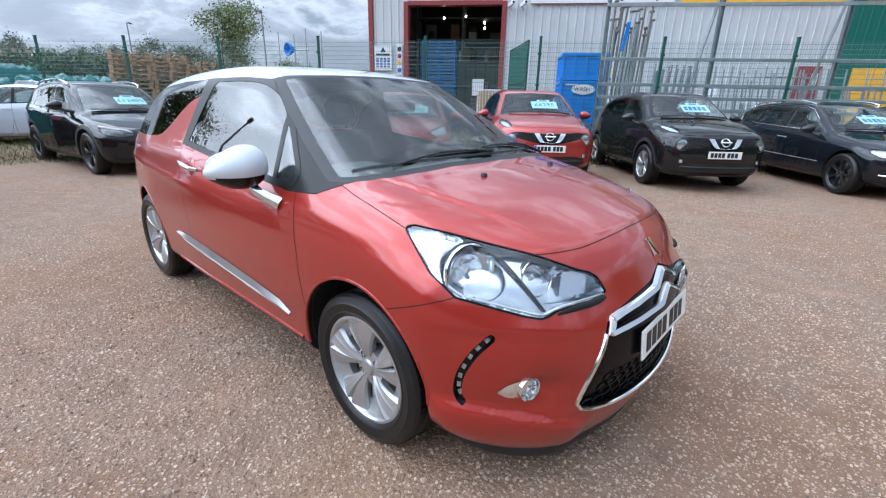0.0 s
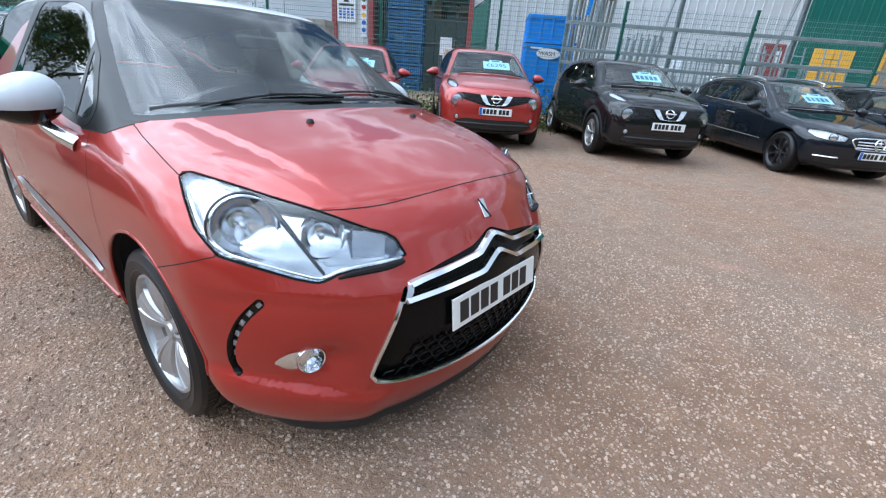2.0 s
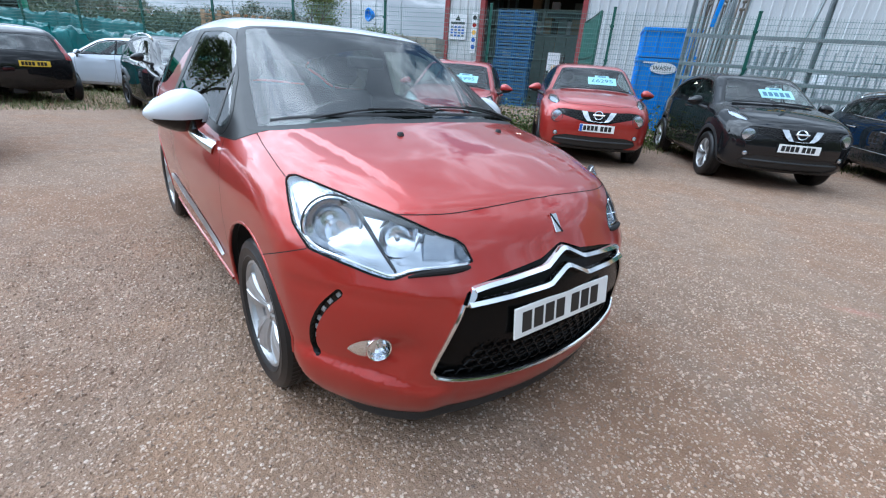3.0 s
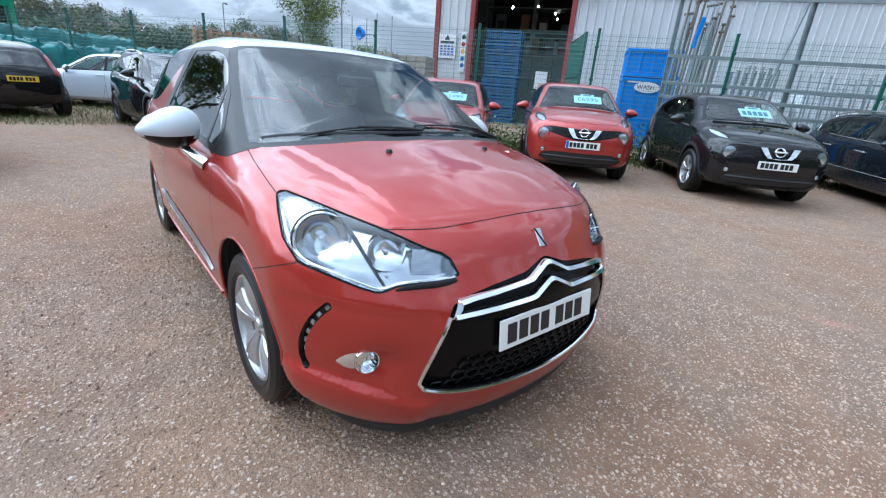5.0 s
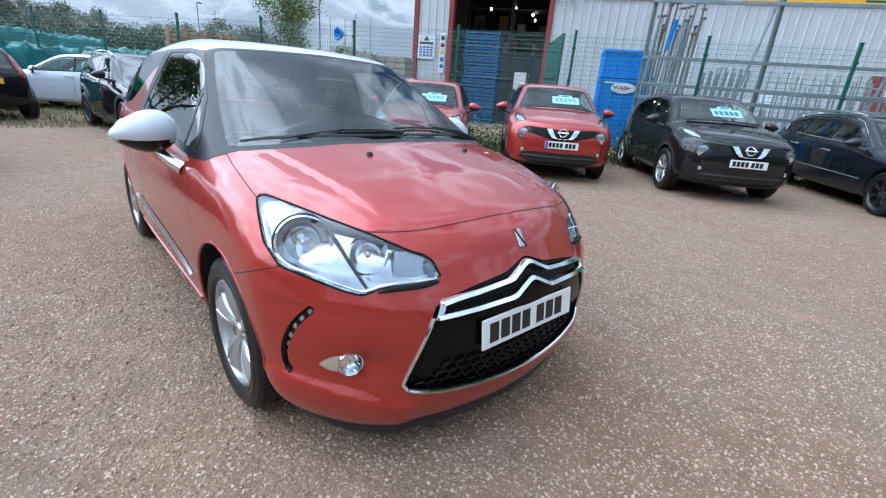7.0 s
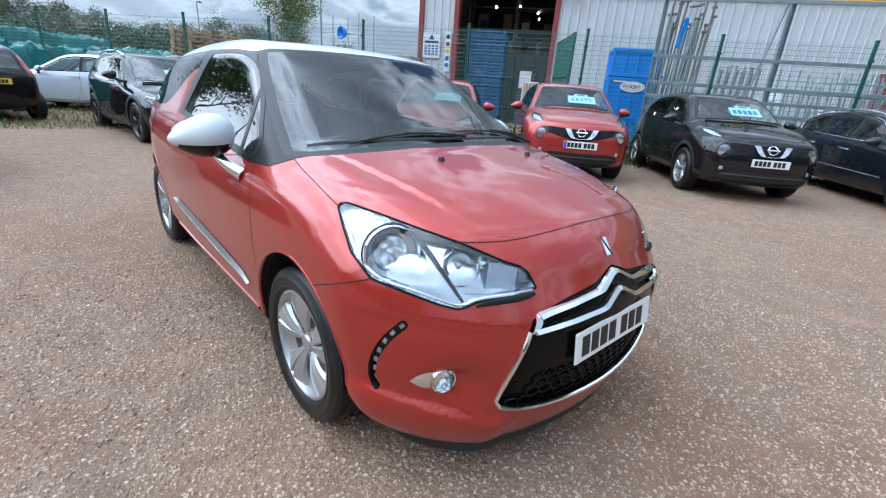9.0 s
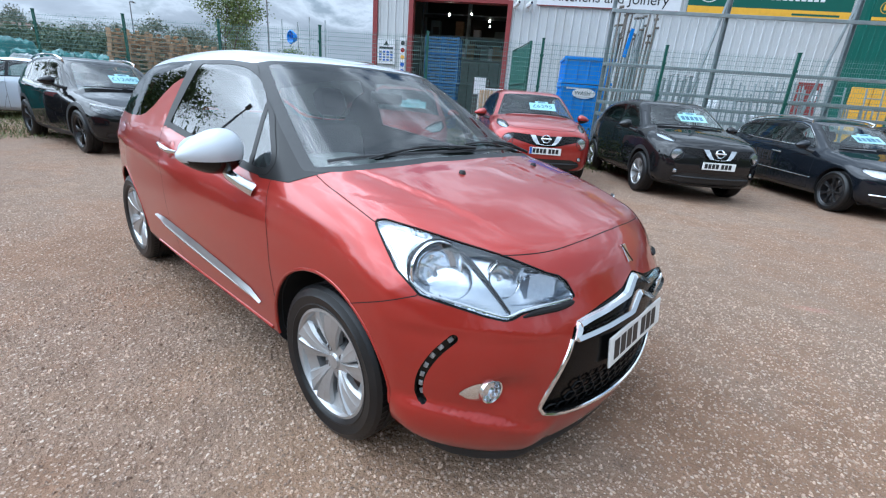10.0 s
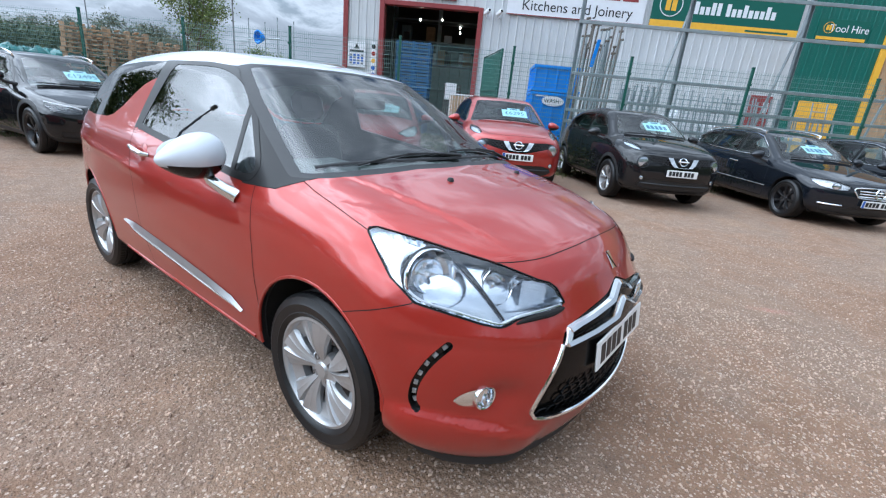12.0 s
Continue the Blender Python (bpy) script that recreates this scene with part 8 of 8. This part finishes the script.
def estate_spec(paint, **more):
    S = dict(profile=[(0.55, 0.20), (0.70, 0.23), (0.77, 0.34), (0.79, 0.48), (0.785, 0.60), (0.755, 0.69), (0.68, 0.755), (0.50, 0.81), (0.20, 0.875), (-0.15, 0.935), (-0.35, 0.975), (-0.55, 1.06), (-0.90, 1.24),
                      (-1.18, 1.365), (-1.42, 1.42), (-1.8, 1.448), (-2.4, 1.440), (-2.95, 1.395), (-3.30, 1.30), (-3.52, 1.12), (-3.66, 0.95), (-3.76, 0.75), (-3.78, 0.52), (-3.70, 0.30), (-3.4, 0.23), (-1.5, 0.19), (0.0, 0.19)],
             plan=[(-3.9, 0.66), (-3.5, 0.78), (-3.0, 0.86), (-1.5, 0.885), (-0.3, 0.88), (0.2, 0.87), (0.5, 0.83), (0.8, 0.74)], belt=[(-3.9, 1.02), (-2.5, 1.00), (-0.7, 0.93), (0.2, 0.89), (0.9, 0.85)],
             section=[(0.10, 0.12), (0.19, 0.05), (0.30, 0.02), (0.48, 0.004), (0.62, 0.0), (0.76, 0.012), (0.85, 0.04), (0.90, 0.075)], tumble=0.46,
             ws=(0.985, [(0.0, 0.985), (0.40, 0.97), (0.70, 0.925), (0.60, 1.16), (0.53, 1.335), (0.45, 1.36), (0.0, 1.385)], 1.385),
             glass=[(-0.72, 0.965), (-0.95, 1.13), (-1.22, 1.29), (-1.45, 1.345), (-1.9, 1.365), (-2.5, 1.345), (-3.0, 1.27), (-3.20, 1.16), (-3.15, 1.07), (-2.4, 1.025), (-1.4, 0.985)], bars=[(-1.62, 0.06), (-2.52, -0.05)], rear_glass=(1.02, 1.28, 0.52),
             bonnet=[(0.70, -0.1), (0.70, 0.15), (0.62, 0.42), (0.42, 0.60), (0.0, 0.70), (-0.42, 0.70), (-0.38, 0.45), (-0.30, 0.0), (-0.30, -0.1)], doors=((-0.55, -1.62), (-1.62, -2.55)), door_z=(0.28, 0.95), clad=0.20,
             front=[("grille", [(-0.1, 0.685), (0.0, 0.685), (0.36, 0.665), (0.33, 0.565), (0.27, 0.530), (-0.1, 0.525)]), ("lower_grille", [(-0.1, 0.355), (0.45, 0.36), (0.72, 0.36), (0.70, 0.28), (0.45, 0.255), (-0.1, 0.25)])],
             lamps=[[(0.28, 0.76, 0.755), (0.45, 0.68, 0.765), (0.62, 0.52, 0.735), (0.70, 0.40, 0.690), (0.685, 0.42, 0.600), (0.60, 0.58, 0.575), (0.45, 0.72, 0.610), (0.33, 0.78, 0.68)]],
             R=0.325, wb=2.76, rim=0.228, wy=0.765, tyre_w=0.225, paint=paint, seat=(-1.55, 0.30), dash=(-0.50, 0.88), mirror=(-0.78, 0.975, 0.985), handles=((-1.42, 0.80), (-2.38, 0.83)), plate=0.445, band=True, cowl=-0.38,
             alloy="alloy_dark", style=dict(spokes=7, twin=False, hub=0.045, blade=0.40, dish=0.03, twist=0.0), chrome=True, rails=(-1.30, -3.05), rail_y=0.545, card="", card_at=(-0.80, 0.12, 1.03))
    S.update(more)
    return S


def estate_nose(car, B):
    for s in (-1, 1):
        disc_on(car, B, s * 0.60, 0.668, 0.050, M["reflector"], "lamp_projector", 0.02, -0.004, M["brow"], (1, s * 0.35, 0.1))
        Geo().tube([on_side(B, x, 0.455 - 0.02 * x, s, 0.003) for x in np.linspace(-0.50, -2.50, 21)], 0.007, 6).ob("side_moulding", M["chrome"], car, "thin chrome side moulding", True)
        Geo().tube([on_front(B, s * y, 0.385, 0.006) for y in np.linspace(0.48, 0.74, 8)], 0.012, 6).ob("bumper_strip", M["chrome"], car, "", True)
    for z in (0.555, 0.595, 0.635):
        Geo().tube([on_front(B, y, z, 0.004) for y in np.linspace(-0.31, 0.31, 13)], 0.011, 6).ob("grille_bar", M["chrome"], car, "chrome grille bar", True)
    frame_pts = [(0.36, 0.668), (0.33, 0.565), (0.27, 0.530), (0, 0.525), (-0.27, 0.530), (-0.33, 0.565), (-0.36, 0.668), (0, 0.688)]
    Geo().tube([on_front(B, y, z, 0.004) for y, z in dense(frame_pts, 4)], 0.010, 6, True).ob("grille_frame", M["chrome"], car, "", True)
    ring = [on_front(B, 0.075 * math.cos(a), 0.608 + 0.072 * math.sin(a), 0.018) for a in np.linspace(0, 2 * math.pi, 28, endpoint=False)]
    b = Geo().tube(ring, 0.010, 6, True).ob("badge", M["chrome"], car, "round chrome badge", True)
    for a in (90, 210, 330):
        Geo().tube([on_front(B, 0, 0.608, 0.020), on_front(B, 0.07 * math.cos(radians(a)), 0.608 + 0.068 * math.sin(radians(a)), 0.018)], 0.008, 5).ob("badge_spoke", M["chrome"], b, "", True)


def small_hatch(paint, **more):
    S = dict(profile=[(0.55, 0.20), (0.72, 0.23), (0.80, 0.36), (0.82, 0.50), (0.81, 0.62), (0.76, 0.74), (0.66, 0.83), (0.45, 0.91), (0.15, 0.98), (-0.05, 1.02), (-0.18, 1.07), (-0.55, 1.26), (-0.85, 1.40),
                      (-1.10, 1.455), (-1.5, 1.485), (-2.1, 1.465), (-2.55, 1.40), (-2.78, 1.28), (-2.96, 1.06), (-3.06, 0.92), (-3.10, 0.70), (-3.08, 0.45), (-2.98, 0.28), (-2.7, 0.22), (-1.3, 0.19), (0.0, 0.19)],
             plan=[(-3.2, 0.66), (-3.0, 0.74), (-2.5, 0.83), (-1.5, 0.855), (-0.4, 0.855), (0.2, 0.845), (0.5, 0.80), (0.85, 0.72)], belt=[(-3.2, 1.08), (-2.0, 1.04), (-0.5, 0.97), (0.2, 0.94), (0.9, 0.9)], tumble=0.44,
             ws=(1.04, [(0.0, 1.04), (0.40, 1.025), (0.68, 0.985), (0.60, 1.20), (0.53, 1.365), (0.45, 1.385), (0.0, 1.405)], 1.405),
             glass=[(-0.42, 1.005), (-0.65, 1.15), (-0.92, 1.31), (-1.2, 1.375), (-1.6, 1.385), (-2.1, 1.36), (-2.45, 1.29), (-2.55, 1.19), (-2.3, 1.10), (-1.5, 1.045)], bars=[(-1.36, 0.05), (-2.1, -0.05)], rear_glass=(1.05, 1.35, 0.52),
             bonnet=[(0.66, -0.1), (0.66, 0.15), (0.58, 0.42), (0.36, 0.60), (0.0, 0.70), (-0.20, 0.69), (-0.12, 0.45), (-0.02, 0.0), (-0.02, -0.1)], doors=((-0.34, -1.36), (-1.36, -2.15)), door_z=(0.28, 0.98), clad=0.21,
             front=[("grille", [(-0.1, 0.56), (0.0, 0.56), (0.42, 0.54), (0.50, 0.44), (0.46, 0.33), (0.30, 0.28), (-0.1, 0.27)])],
             lamps=[[(0.10, 0.755, 0.935), (0.35, 0.68, 0.915), (0.58, 0.52, 0.85), (0.66, 0.44, 0.79), (0.60, 0.56, 0.72), (0.45, 0.69, 0.74), (0.25, 0.775, 0.82)]],
             R=0.305, wb=2.49, rim=0.200, wy=0.735, tyre_w=0.195, paint=paint, seat=(-1.28, 0.36), dash=(-0.12, 0.94), mirror=(-0.50, 0.955, 1.03), handles=((-1.16, 0.88),), plate=0.47, band=True, cowl=-0.04)
    S.update(more)
    return S


def place(x, y, az):
    return pose(x, y, 0, 0, 0, az)


crossover("bright red compact crossover with pale blue price card", place(-3.01, 5.56, -47.5), "red_juke", "£6295", True)
crossover("gloss black compact crossover with pale blue price card", place(-0.78, 6.99, -47.7), "black", "", False)
car, B, P = parked_car("blue-black estate car with chrome roof rails", place(1.85, 8.50, -50.4), estate_spec("navy"))
estate_nose(car, B)
car, B, P = parked_car("blue-black saloon parked beside an estate car", place(3.75, 10.1, -50.4), estate_spec("navy", rails=None, alloy="alloy", style=dict(spokes=10, twin=False, hub=0.05, blade=0.35, dish=0.03, twist=0.0)))
estate_nose(car, B)
gla = estate_spec("black", chrome=False, rails=(-1.25, -2.9), rail_y=0.56, R=0.345, rim=0.232, wb=2.70, clad=0.30, arch_clad=True, plate=0.52, lamp_mat="brow", card="£12495", card_at=(-0.78, 0.20, 1.16), handles=((-1.40, 0.93), (-2.30, 0.96)), mirror=(-0.72, 0.985, 1.10),
                  seat=(-1.5, 0.42), dash=(-0.42, 1.0), style=dict(spokes=5, twin=True, hub=0.045, blade=0.42, dish=0.03, twist=0.0))
gla["profile"] = [(x, z if z < 0.5 else 0.5 + (z - 0.5) * 1.075) for x, z in gla["profile"]]
gla["profile"] = [(x * (0.86 if x < -2.2 else 1.0) - (0.31 if x < -2.2 else 0.0) if x < -2.2 else (x * 1.06 if x > 0 else x), z) for x, z in gla["profile"]]
lift = lambda z: z if z < 0.5 else 0.5 + (z - 0.5) * 1.075
gla["plan"] = [(x * 0.95 if x < 0 else x, w + 0.015) for x, w in gla["plan"]]
gla["belt"] = [(x, lift(z) + 0.03) for x, z in gla["belt"]]
gla["glass"] = [(x * 0.97, lift(z) + 0.015) for x, z in gla["glass"]]
gla["ws"] = (lift(0.985), [(y, lift(z)) for y, z in gla["ws"][1]], lift(1.385))
gla["lamps"] = [[(x * 1.05, y, lift(z) + 0.02) for x, y, z in gla["lamps"][0]]]
gla["front"] = [(nm, [(y, lift(z) + 0.02) for y, z in poly]) for nm, poly in gla["front"]]
car, B, P = parked_car("black compact SUV with black wheels and a price card", place(-8.27, 0.73, 7.2), gla)
for s in (-1, 1):
    led = [Vector(q) for q in B.snap(np.array([(0.30, s * 0.755, 0.80), (0.50, s * 0.68, 0.805), (0.66, s * 0.54, 0.765), (0.72, s * 0.45, 0.715)]), 4)]
    Geo().tube(led, 0.012, 6).ob("lamp_strip", M["sign_white"], car, "white strip along the headlamp", True)
for z in (0.66, 0.70):
    Geo().tube([on_front(B, y, z, 0.006) for y in np.linspace(-0.30, 0.30, 9)], 0.010, 6).ob("grille_bar", M["chrome"], car, "", True)
parked_car("bright red small hatchback with a price card", place(-4.82, 3.92, -47.0), small_hatch("red_other", card="£5995", card_at=(-0.42, 0.18, 1.10)))
parked_car("red small hatchback facing across the yard", place(-5.65, -3.0, 20.0), small_hatch("red_other"))
parked_car("pale blue-white hatchback parked side on by the grass", place(-15.95, -1.15, -120.0), small_hatch("white_car", wb=2.62, R=0.32))
note = small_hatch("black", R=0.31, wb=2.60, rear_plate=(-3.10, 0.80), tint=True, tail=[[(-2.66, 0.66, 1.34), (-2.80, 0.56, 1.30), (-2.98, 0.60, 1.08), (-3.06, 0.62, 0.90), (-2.95, 0.74, 0.88), (-2.80, 0.74, 1.10)]])
note["profile"] = [(x, z * (1.05 if z > 0.9 else 1.0)) for x, z in note["profile"]]
parked_car("black small people carrier with a yellow rear plate", place(-14.33, -2.99, 200.0), note)
